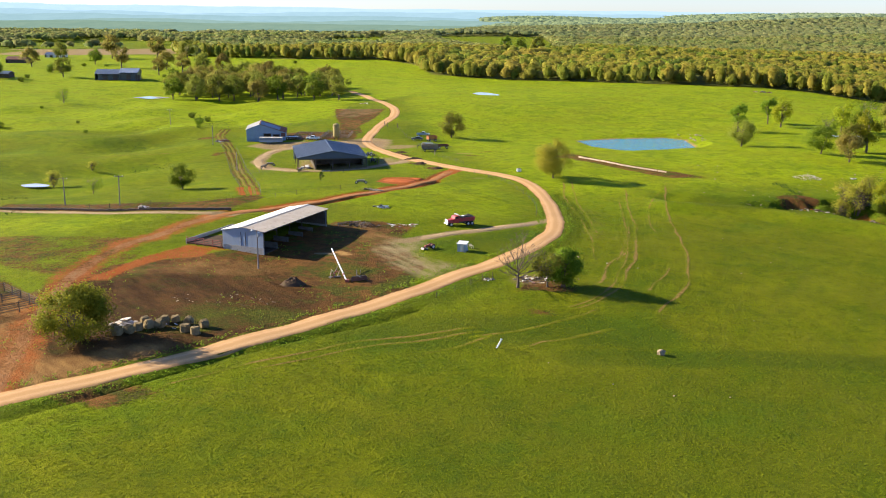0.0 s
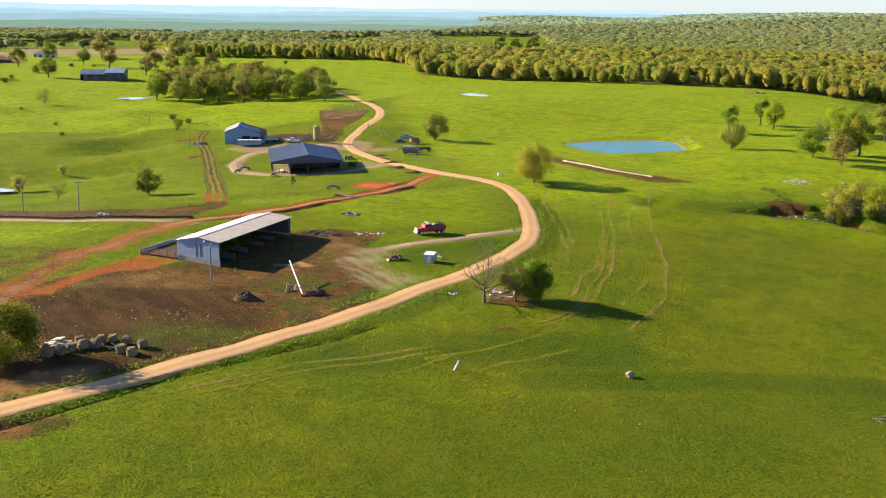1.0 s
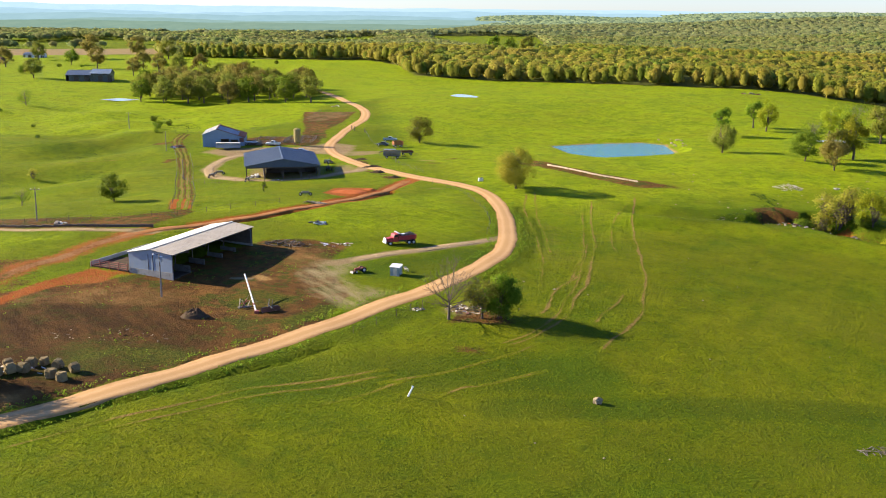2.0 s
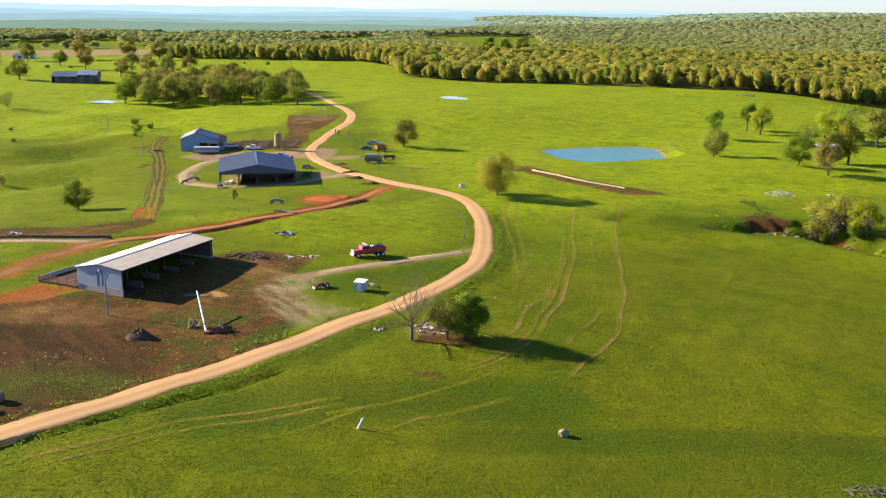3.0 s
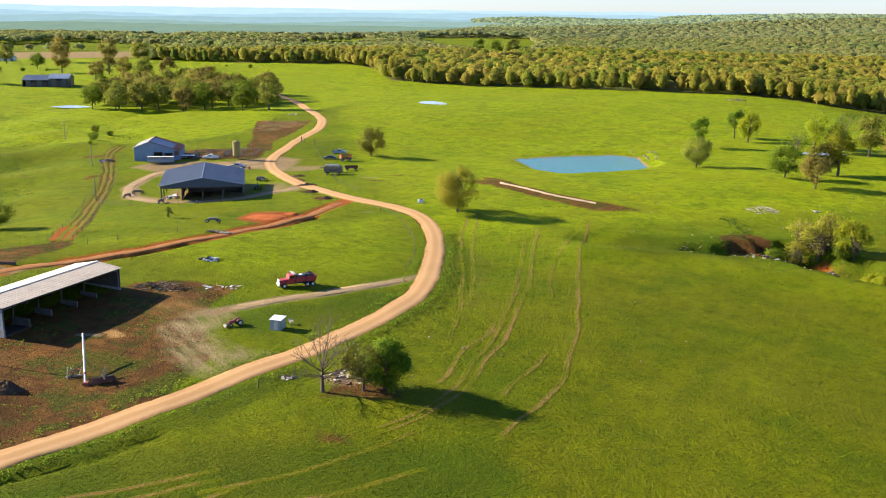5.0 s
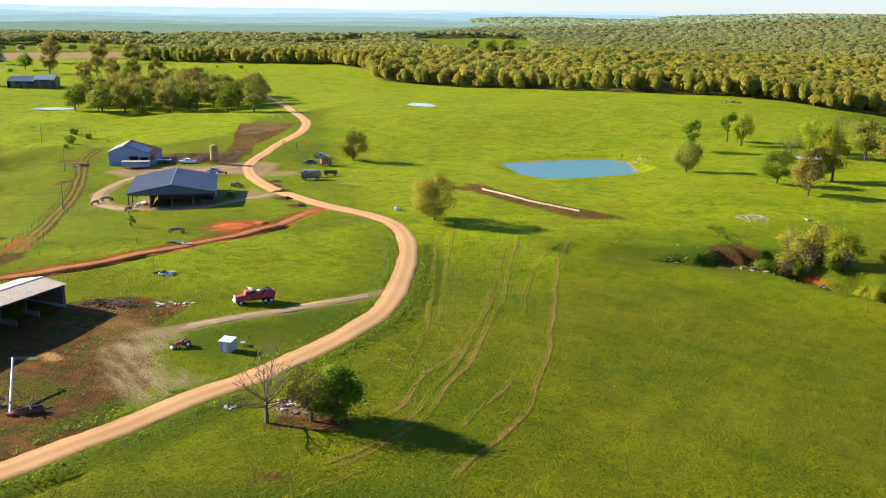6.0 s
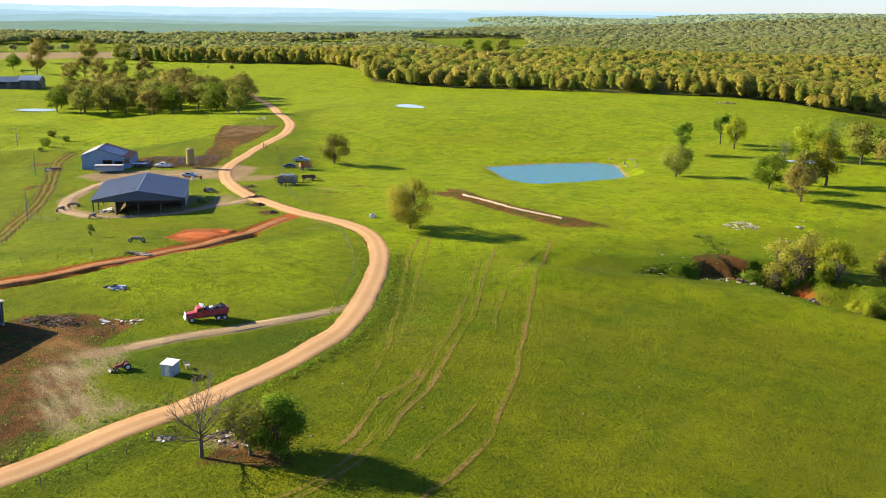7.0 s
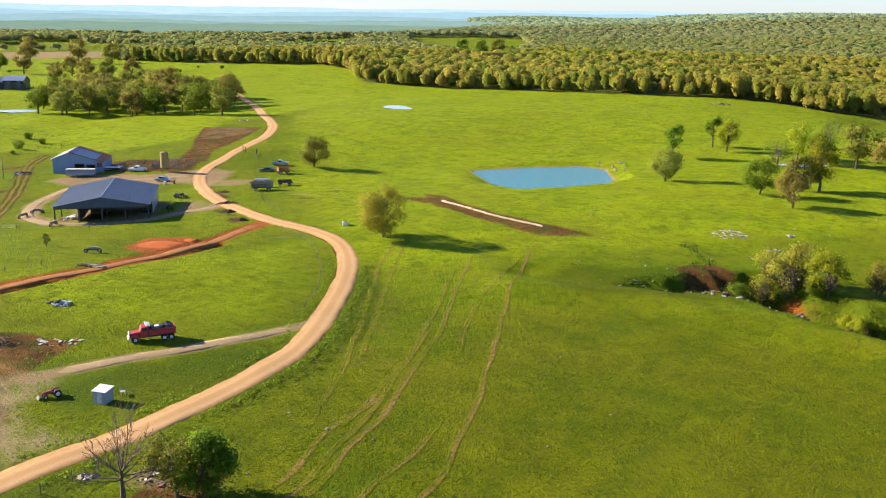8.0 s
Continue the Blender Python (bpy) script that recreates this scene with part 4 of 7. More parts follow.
def bare_tree_mesh(seed, height, width):
    """A leafless tree: short trunk and a fan of long limbs, each with fine side twigs."""
    rs = np.random.default_rng(seed)
    segs = [(np.array([0, 0, -0.3]), np.array([0.05, 0, 0.9]), 0.30, 0.24), (np.array([0.05, 0, 0.9]), np.array([0.0, 0.05, 2.0]), 0.24, 0.20), (np.array([0, 0.05, 2.0]), np.array([0.1, 0, 3.2]), 0.17, 0.12)]

    def shoot(p, d, length, r, level):
        bends = 5 if level == 0 else 3
        for i in range(bends):
            q = p + d * length / bends
            r2 = max(0.018, r * 0.78)
            segs.append((p, q, r, r2))
            if level < 2 and i > 0:
                for _ in range(2):
                    e = d + rs.normal(size=3) * 0.55
                    e[2] = abs(e[2]) * 0.8 + 0.1
                    shoot(q, e / np.linalg.norm(e), length * rs.uniform(0.25, 0.45), max(0.018, r2 * 0.55), level + 1)
            p, r = q, r2
            d = d + rs.normal(size=3) * 0.10 + np.array([0, 0, 0.05])
            d /= np.linalg.norm(d)

    for i in range(17):
        a, up = i * 2.4 + rs.uniform(-0.3, 0.3), radians(rs.uniform(12, 78))
        d = np.array([math.cos(a) * math.cos(up), math.sin(a) * math.cos(up), math.sin(up)])
        reach = (height - 2.0) * math.sin(up) ** 2 + width / 2 * math.cos(up) ** 2
        shoot(np.array([0.03, 0.02, rs.uniform(1.5, 3.1)]), d, reach * rs.uniform(0.85, 1.05), 0.10, 0)
    return array_mesh("trunk", *branch_tubes(segs, 5), BARK), None


BARE = bare_tree_mesh(24, 7.6, 8.4)
make_tree(OAK, at(31.8, 273.5, 20), "round-crowned oak with young golden-green leaves in the pasture")
make_tree(OAK_SMALL, at(2.8, 378.5, 70), "round oak with young olive leaves beside the parked wagons")
make_tree(BARE, at(13.2, 159.8, 15), "leafless grey tree beside a heap of scrap boards")
make_tree(LEAFY_NEAR, at(21.5, 160.5, 0), "dense dark green tree casting a long shadow on grass")
make_tree(LEAFY_OPEN, at(18.4, 160.5, 40), "thin-leaved olive tree beside a dense green tree")
make_tree(WILLOW, at(-51.4, 126.4, 0), "broad yellow-green tree beside old hay bales")
make_tree(LONE_ROUND, at(-70.2, 251.6, 0), "round olive-green tree alone in the pasture")
for x, y, kind, turn, scale, label in (
        (109.6, 349.7, OAK_SMALL, 0, 1.0, "rounded tree with olive-brown young leaves in the pasture"), (129.2, 324.7, ROUND_GREEN, 30, 1.0, "compact green tree on the pasture slope"),
        (131.9, 307.4, RUSTY, 60, 0.72, "tree with brownish budding leaves on the pasture slope"), (148.6, 333.5, TALL_GREEN, 10, 1.1, "tall yellow-green tree in the open grove"),
        (143, 333, OLIVE, 80, 0.75, "olive-leaved tree in the open grove"), (146.4, 415, TALL_GREEN, 100, 1.0, "slender light green tree in the upper pasture"),
        (144, 425, TALL_DARK, 30, 1.1, "dark green narrow tree in the upper pasture"), (124.3, 403.4, TALL_DARK, 0, 1.15, "dark narrow evergreen tree behind a rounded oak"),
        (152, 377.8, SPARSE, 0, 1.0, "sparse grey-green tree with an open crown"), (164.7, 395, TALL_GREEN, 200, 1.0, "light olive tree in the open grove"),
        (184, 417, SPARSE, 90, 1.2, "sparse pale tree in the open grove"), (177.2, 377.4, OLIVE, 0, 1.05, "broad olive-leaved tree in the open grove"),
        (168, 384, GREEN_BIG, 140, 0.8, "rounded green tree in the open grove"), (183, 366, RUSTY, 140, 1.0, "brownish budding tree in the open grove"),
        (192, 372, OLIVE, 200, 1.1, "broad olive tree at the grove's edge"), (196, 352, TALL_GREEN, 50, 1.0, "yellow-green tree at the grove's edge"), (205, 385, GREEN_BIG, 20, 1.0, "green tree at the grove's edge")):
    make_tree(kind, at(x, y, turn) @ Matrix.Scale(scale, 4), label, group="open grove")

# the grove behind the farm yard
rng = random.Random(5)
GROVE = [(-158, 548), (-146, 528), (-120, 522), (-88, 520), (-66, 532), (-56, 548), (-62, 580), (-84, 628), (-120, 655), (-165, 640), (-172, 590)]
spots = []
while len(spots) < 74:
    x, y = rng.uniform(-190, -50), rng.uniform(515, 660)
    if inside(x, y, GROVE) > -1 and all((x - a) ** 2 + (y - b) ** 2 > 60 for a, b in spots):
        spots.append((x, y))
for x, y in spots:
    kind, label = rng.choice([(RUSTY, "brown budding tree in the dense grove"), (RUSTY_TALL, "tall brown budding tree in the dense grove"), (OLIVE, "olive-leaved tree in the dense grove"), (OLIVE, "olive-leaved tree in the dense grove"), (OLIVE, "olive-leaved tree in the dense grove"), (GREEN_BIG, "green tree in the dense grove")])
    make_tree(kind, at(x, y, rng.uniform(0, 360)) @ Matrix.Scale(rng.uniform(0.8, 1.1), 4), label, group="trees of the grove")
make_tree(GREEN_BIG, at(-70, 512, 0) @ Matrix.Scale(0.85, 4), "dark green tree at the front of the grove", group="trees of the grove")
make_tree(OLIVE, at(-56, 506, 30) @ Matrix.Scale(1.0, 4), "olive-brown tree beside the dirt road", group="trees of the grove")
# scattered trees in the far left pastures
for x, y, kind, scale in ((-204, 512, SPARSE, 0.9), (-262, 660, OLIVE, 1.0), (-300, 640, GREEN_BIG, 1.0), (-255, 760, RUSTY_TALL, 1.1), (-215, 745, RUSTY, 1.1), (-196, 720, RUSTY_TALL, 1.0), (-180, 715, OLIVE, 1.1), (-170, 735, RUSTY, 1.0),
                          (-205, 690, RUSTY_TALL, 0.9), (-290, 800, GREEN_BIG, 1.0), (-330, 770, RUSTY, 1.2), (-310, 900, RUSTY_TALL, 1.5), (-265, 890, RUSTY_TALL, 1.4), (-240, 900, OLIVE, 1.3), (-350, 880, OLIVE, 1.2),
                          (-285, 700, BUSH, 1.2), (-312, 585, OLIVE, 1.0), (-99, 264, SPARSE, 0.55), (-116, 279, SCRUB, 0.9), (-118, 316, SCRUB, 0.6), (60, 980, TALL_DARK, 1.8), (95, 1000, OLIVE, 1.3), (80, 1040, GREEN_BIG, 1.3)):
    make_tree(kind, at(x, y, x) @ Matrix.Scale(scale, 4), "scattered tree in the distant pasture" if y > 450 else "small sparse tree in the low west pasture", group="scattered pasture trees")


# ---- woods: one mass of many crowns ----
def ball_quads():
    """Corners of the 24 four-sided faces of a rounded cube, face by face, as unit directions."""
    out = []
    for axis in range(3):
        for sign in (-1, 1):
            for i in (-1, 0):
                for j in (-1, 0):
                    ring = [(i, j), (i + 1, j), (i + 1, j + 1), (i, j + 1)]
                    for a, b in ring if sign > 0 else ring[::-1]:
                        p = [0.0, 0.0, 0.0]
                        p[axis], p[(axis + 1) % 3], p[(axis + 2) % 3] = sign, a, b
                        out.append(p)
    g = np.array(out)
    return g / np.linalg.norm(g, axis=1)[:, None]


def build_woods(name, near, far, spacing, per, size, crown, tall, seed, label, leaf=None, belt=(0, 1e9), side=(-1e9, 1e9)):
    """Many crowns in one mesh. belt: how deep inside the wood's edge; side: between which bearings, as x over y."""
    rs = np.random.default_rng(seed)
    count = int((far * far - near * near) * 0.56 / spacing ** 2)
    y = np.sqrt(rs.uniform(near * near, far * far, count))
    x = 22 + rs.uniform(-0.56, 0.56, count) * (y + 60)
    deep = inside(x, y, WOOD_EDGE)
    keep = (deep > belt[0]) & (deep <= belt[1]) & (inside(x, y, CLEARING) < 0) & (x / y > side[0]) & (x / y <= side[1])
    glade = np.array([noise.noise((a / 190, b / 130, 7)) for a, b in zip(x, y)])
    keep &= (glade < np.where((x < -90) & (y > 960) & (y < 1900), 0.06, np.where(y < 1700, 0.47, 2.0))) | (y < 800) | (x > 0.2 * y)
    x, y, deep = x[keep], y[keep], deep[keep]
    z = land(x, y)
    k = len(x)
    h = tall * np.where(deep < 26, rs.uniform(0.55, 1.12, k), rs.uniform(0.88, 1.14, k)) * np.where((x > 0) & (x < 130) & (y < 1150), 0.85, 1.0)
    w = crown * rs.uniform(0.7, 1.25, k)
    u = rs.normal(size=(k, per, 3))
    u /= np.linalg.norm(u, axis=2)[:, :, None]
    az, ph = np.arctan2(u[:, :, 1], u[:, :, 0]), rs.uniform(0, 6.28, (2, k, 1))
    lump = 0.88 + 0.12 * np.sin(3 * az + ph[0]) * np.cos(2.6 * u[:, :, 2] + ph[1]) + 0.07 * np.sin(7 * u[:, :, 2] + ph[0])
    u *= (lump * rs.uniform(0.6, 1.0, size=(k, per)) ** 0.5)[:, :, None]
    low, mid = np.where(deep < 26, 0.46, 0.33), np.where(deep < 26, 0.54, 0.67)
    c = np.stack([x, y, z + h * mid], 1)[:, None] + u * np.stack([w / 2, w / 2, h * low], 1)[:, None]
    v, q = cards(c.reshape(-1, 3), u.reshape(-1, 3) + np.array([0, 0, 0.25]), size, rs, 0.85, 0.3)
    # under the leaves, the closed inner mass of each crown
    g = ball_quads()
    gaz = np.arctan2(g[None, :, 1], g[None, :, 0])
    glump = 0.68 + 0.15 * np.sin(3 * gaz + ph[0]) * np.cos(2.6 * g[None, :, 2] + ph[1]) + 0.07 * np.sin(7 * g[None, :, 2] + ph[0])
    core = np.stack([x, y, z + h * mid], 1)[:, None] + g[None] * glump[:, :, None] * np.stack([w / 2, w / 2, h * low], 1)[:, None]
    v = np.concatenate([v, core.reshape(-1, 3)])
    out = np.concatenate([u.reshape(-1, 3), np.tile(g.reshape(-1, 4, 3).mean(axis=1), (k, 1))])
    me = soften(array_mesh(name, v, np.arange(len(v)).reshape(-1, 4), leaf or LEAF_WOODS_TREE), out + np.array([0, 0, 1.0]), 0.16)
    drift = np.array([noise.noise((a / 70, b / 90, 2.5)) for a, b in zip(x, y)])
    drift = drift + np.where(deep < 22, 0.05, np.where((deep < 90) & (x > 60), -0.1, 0.1))
    tone = np.clip(rs.uniform(0, 1, k) * 0.8 + 0.2 + 0.5 * drift, 0, 1)
    tone = np.concatenate([np.repeat(tone, per * 4), np.repeat(tone, len(g))])
    me.attributes.new("tone", "FLOAT", "POINT").data.foreach_set("value", tone.astype(np.float32))
    ob = tagged(new(name, me), label, "woods", kind="stuff")
    return ob


def woods_material(name, deep, fresh, olive, tan):
    m = leafage(name, deep, olive, tan, 0.55)
    n, l = m.node_tree.nodes, m.node_tree.links
    a = n.new("ShaderNodeAttribute")
    a.attribute_name = "tone"
    r = next(q for q in n if q.type == "VALTORGB")
    e = r.color_ramp.elements.new(0.28)
    e.color = (*fresh, 1)
    geo = next(q for q in n if q.type == "NEW_GEOMETRY")
    hsv = next(q for q in n if q.type == "HUE_SAT")
    for socket, value in (("Hue", 0.5), ("Value", 1.0)):
        l.remove(hsv.inputs[socket].links[0])
        hsv.inputs[socket].default_value = value
    both = math_node(n, l, "MULTIPLY_ADD", a.outputs["Fac"], 0.88)
    l.new(math_node(n, l, "MULTIPLY", geo.outputs["Random Per Island"], 0.12), both.node.inputs[2])
    l.new(both, r.inputs["Fac"])
    return m


LEAF_WOODS_TREE = woods_material("woods_crowns", (0.13, 0.19, 0.026), (0.22, 0.275, 0.032), (0.31, 0.31, 0.04), (0.38, 0.31, 0.055))
# leaf colours washed out to paint in the haze of distance
LEAF_WOODS_HAZED = woods_material("hazed_woods_crowns", (0.175, 0.24, 0.066), (0.215, 0.275, 0.072), (0.265, 0.295, 0.078), (0.30, 0.285, 0.088))
build_woods("woodland_edge", 480, 1050, 6.0, 200, 0.62, 8.0, 13.5, 1, "front belt of spring trees along the wood's edge", None, (0, 26))
build_woods("woodland", 480, 950, 7.4, 50, 1.0, 12.5, 13.0, 5, "spring woodland with olive, green and brown crowns", None, (26, 1e9))
build_woods("woodland_behind", 950, 1700, 10.5, 16, 1.7, 17, 11.5, 2, "more distant spring woodland of mixed crowns", LEAF_WOODS_HAZED)


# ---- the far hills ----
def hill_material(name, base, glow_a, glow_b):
    """Distance seen through much air: little colour of its own, the air's blue haze painted as emission."""
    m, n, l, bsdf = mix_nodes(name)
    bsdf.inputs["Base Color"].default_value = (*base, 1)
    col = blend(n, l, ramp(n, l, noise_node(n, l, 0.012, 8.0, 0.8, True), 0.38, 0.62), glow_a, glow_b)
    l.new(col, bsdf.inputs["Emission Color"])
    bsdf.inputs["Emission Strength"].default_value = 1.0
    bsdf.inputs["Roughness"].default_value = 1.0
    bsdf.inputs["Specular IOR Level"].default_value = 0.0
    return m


def build_hills(name, y, base, amp, seed, material, x0, x1, depth=260):
    xs = np.linspace(x0, x1, 240)
    verts = []
    for x in xs:
        top = base + amp * (1.3 * noise.noise((x / 620, seed, 0)) + 0.5 * noise.noise((x / 210, seed, 3)) + 0.16 * noise.noise((x / 45, seed, 5)))
        for u in (0, 0.35, 0.7, 1.0):
            verts.append((x, y + depth * u, -20 + (top + 20) * math.sin(u * math.pi / 2)))
    faces = [(i * 4 + j, (i + 1) * 4 + j, (i + 1) * 4 + j + 1, i * 4 + j + 1) for i in range(len(xs) - 1) for j in range(3)]
    return tagged(new(name, array_mesh(name, verts, faces, material)), "low blue hazy hills on the horizon", "hills", kind="structure")


# these crowns carry still more haze in their leaf colours
build_woods("backdrop_woods", 1700, 2700, 16, 5, 2.8, 26, 11.5, 3, "far woodland covering low hills", woods_material("hazed_far_crowns", (0.20, 0.255, 0.095), (0.235, 0.28, 0.10), (0.265, 0.295, 0.105), (0.29, 0.29, 0.11)))
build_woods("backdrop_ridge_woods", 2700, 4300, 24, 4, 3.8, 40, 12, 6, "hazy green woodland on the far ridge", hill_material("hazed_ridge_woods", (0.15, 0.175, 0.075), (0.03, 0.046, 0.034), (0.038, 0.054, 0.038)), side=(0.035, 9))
# each farther ridge is painted paler and bluer, as haze would turn it
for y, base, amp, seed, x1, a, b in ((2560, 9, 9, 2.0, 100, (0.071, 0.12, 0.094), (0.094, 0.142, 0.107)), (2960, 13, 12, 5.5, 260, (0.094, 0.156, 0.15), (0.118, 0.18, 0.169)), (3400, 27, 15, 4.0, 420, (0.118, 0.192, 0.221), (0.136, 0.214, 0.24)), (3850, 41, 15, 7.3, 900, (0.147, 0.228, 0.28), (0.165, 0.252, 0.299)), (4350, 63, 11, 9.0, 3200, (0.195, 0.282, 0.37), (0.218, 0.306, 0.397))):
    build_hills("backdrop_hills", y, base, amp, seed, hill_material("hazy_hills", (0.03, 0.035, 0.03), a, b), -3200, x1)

# ---- buildings ----
WHITE_METAL = surface("white_roof_sheet", (0.66, 0.62, 0.54), (0.56, 0.52, 0.44), 0.5, 0.5, 0.05, 0.15, wear=(0.45, 0.40, 0.32))
DUSTY_SHADED_METAL = surface("dusty_shaded_roof_sheet", (0.48, 0.41, 0.31), (0.38, 0.32, 0.24), 0.5, 0.55, 0.05, 0.15, wear=(0.28, 0.22, 0.16))
BLUE_ROOF = surface("blue_grey_roof_sheet", (0.12, 0.15, 0.185), (0.15, 0.18, 0.215), 0.4, 0.45, 0.25, 0.15, wear=(0.17, 0.19, 0.21))
NAVY_PANEL = surface("navy_panel", (0.05, 0.07, 0.105), (0.065, 0.085, 0.12), 0.5, 0.5, 0.1, 0.1)
GALVANISED = surface("galvanised_sheet", (0.33, 0.39, 0.44), (0.27, 0.325, 0.38), 0.6, 0.45, 0.3, 0.15, wear=(0.30, 0.31, 0.32))
BLUE_SHEET = surface("blue_grey_sheet", (0.27, 0.33, 0.40), (0.24, 0.295, 0.365), 0.6, 0.6, 0.05, 0.08, wear=(0.25, 0.29, 0.34))
OLD_BLUE = surface("faded_blue_sheet", (0.21, 0.30, 0.41), (0.17, 0.245, 0.34), 0.5, 0.6, 0.1, 0.15, wear=(0.20, 0.25, 0.30))
OLD_BLUE_ROOF = surface("streaked_blue_roof", (0.22, 0.29, 0.37), (0.17, 0.23, 0.30), 0.35, 0.6, 0.15, 0.15, wear=(0.20, 0.12, 0.08))
RUST_SHEET = surface("rusty_sheet", (0.20, 0.075, 0.045), (0.13, 0.06, 0.045), 0.8, 0.75, 0.1, 0.3, wear=(0.30, 0.15, 0.08))
CONCRETE = surface("concrete", (0.34, 0.33, 0.31), (0.26, 0.25, 0.23), 0.9, 0.85, 0, 0.4, wear=(0.18, 0.16, 0.13))
# darker copy of the concrete, with the barn's inner shade in its colour
SHADED_CONCRETE = surface("shaded_concrete", (0.16, 0.145, 0.125), (0.11, 0.10, 0.085), 0.9, 0.9, 0, 0.4, wear=(0.07, 0.06, 0.05))
SHADED_FLOOR = surface("shaded_floor", (0.05, 0.036, 0.026), (0.075, 0.055, 0.04), 0.8, 0.9, 0, 0.5)
DARK_TIMBER = surface("dark_timber", (0.09, 0.07, 0.055), (0.14, 0.11, 0.085), 1.5, 0.85, 0, 0.5)
GREY_TIMBER = surface("grey_timber", (0.26, 0.23, 0.20), (0.18, 0.16, 0.14), 1.5, 0.85, 0, 0.5)
PALE_TIMBER = surface("pale_timber", (0.42, 0.34, 0.23), (0.50, 0.42, 0.30), 1.5, 0.8, 0, 0.4)
HAY = surface("hay", (0.25, 0.185, 0.09), (0.16, 0.12, 0.06), 2.0, 0.95, 0, 0.9, vary=0.3)
BLACK_RUBBER = surface("black_rubber", (0.025, 0.025, 0.025), (0.04, 0.038, 0.035), 4, 0.8)
DARK_STEEL = surface("dark_steel", (0.05, 0.05, 0.05), (0.09, 0.08, 0.075), 3, 0.55, 0.4, wear=(0.16, 0.08, 0.04))
WHITE_PAINT = surface("white_paint", (0.72, 0.72, 0.70), (0.62, 0.62, 0.60), 2, 0.45, wear=(0.5, 0.47, 0.42))
RED_PAINT = surface("red_paint", (0.42, 0.028, 0.03), (0.34, 0.025, 0.028), 1.5, 0.45, wear=(0.30, 0.06, 0.045))
GLASS_DARK = surface("dark_glass", (0.02, 0.025, 0.03), (0.03, 0.035, 0.04), 2, 0.12)
GREY_STONE = surface("grey_stone", (0.30, 0.24, 0.155), (0.20, 0.16, 0.105), 2.5, 0.9, 0, 0.8, wear=(0.40, 0.35, 0.27), vary=0.4)


def roof_slope(length, eave_x, eave_z, ridge_x, ridge_z, y0, over=0.0):
    """A ribbed sheet from eave to ridge, its ribs running down the slope, along y from y0."""
    run, rise = ridge_x - eave_x, ridge_z - eave_z
    s = math.hypot(run, rise)
    bm = ribbed(length, s + over, 0.05, 0.6, 0.05)
    # sheet x -> world y, sheet y -> down the slope
    d = Vector((-run, 0, -rise)) / s
    m = Matrix.Identity(4)
    ax, ay = Vector((0, 1, 0)), d
    az = ax.cross(ay)
    if az.z < 0:
        ax = -ax
        az = -az
    for i, v in enumerate((ax, ay, az)):
        m.col[i] = (*v, 0)
    start = Vector((ridge_x, y0 if ax.y > 0 else y0 + length, ridge_z))
    m.col[3] = (*start, 1)
    return moved(bm, m)


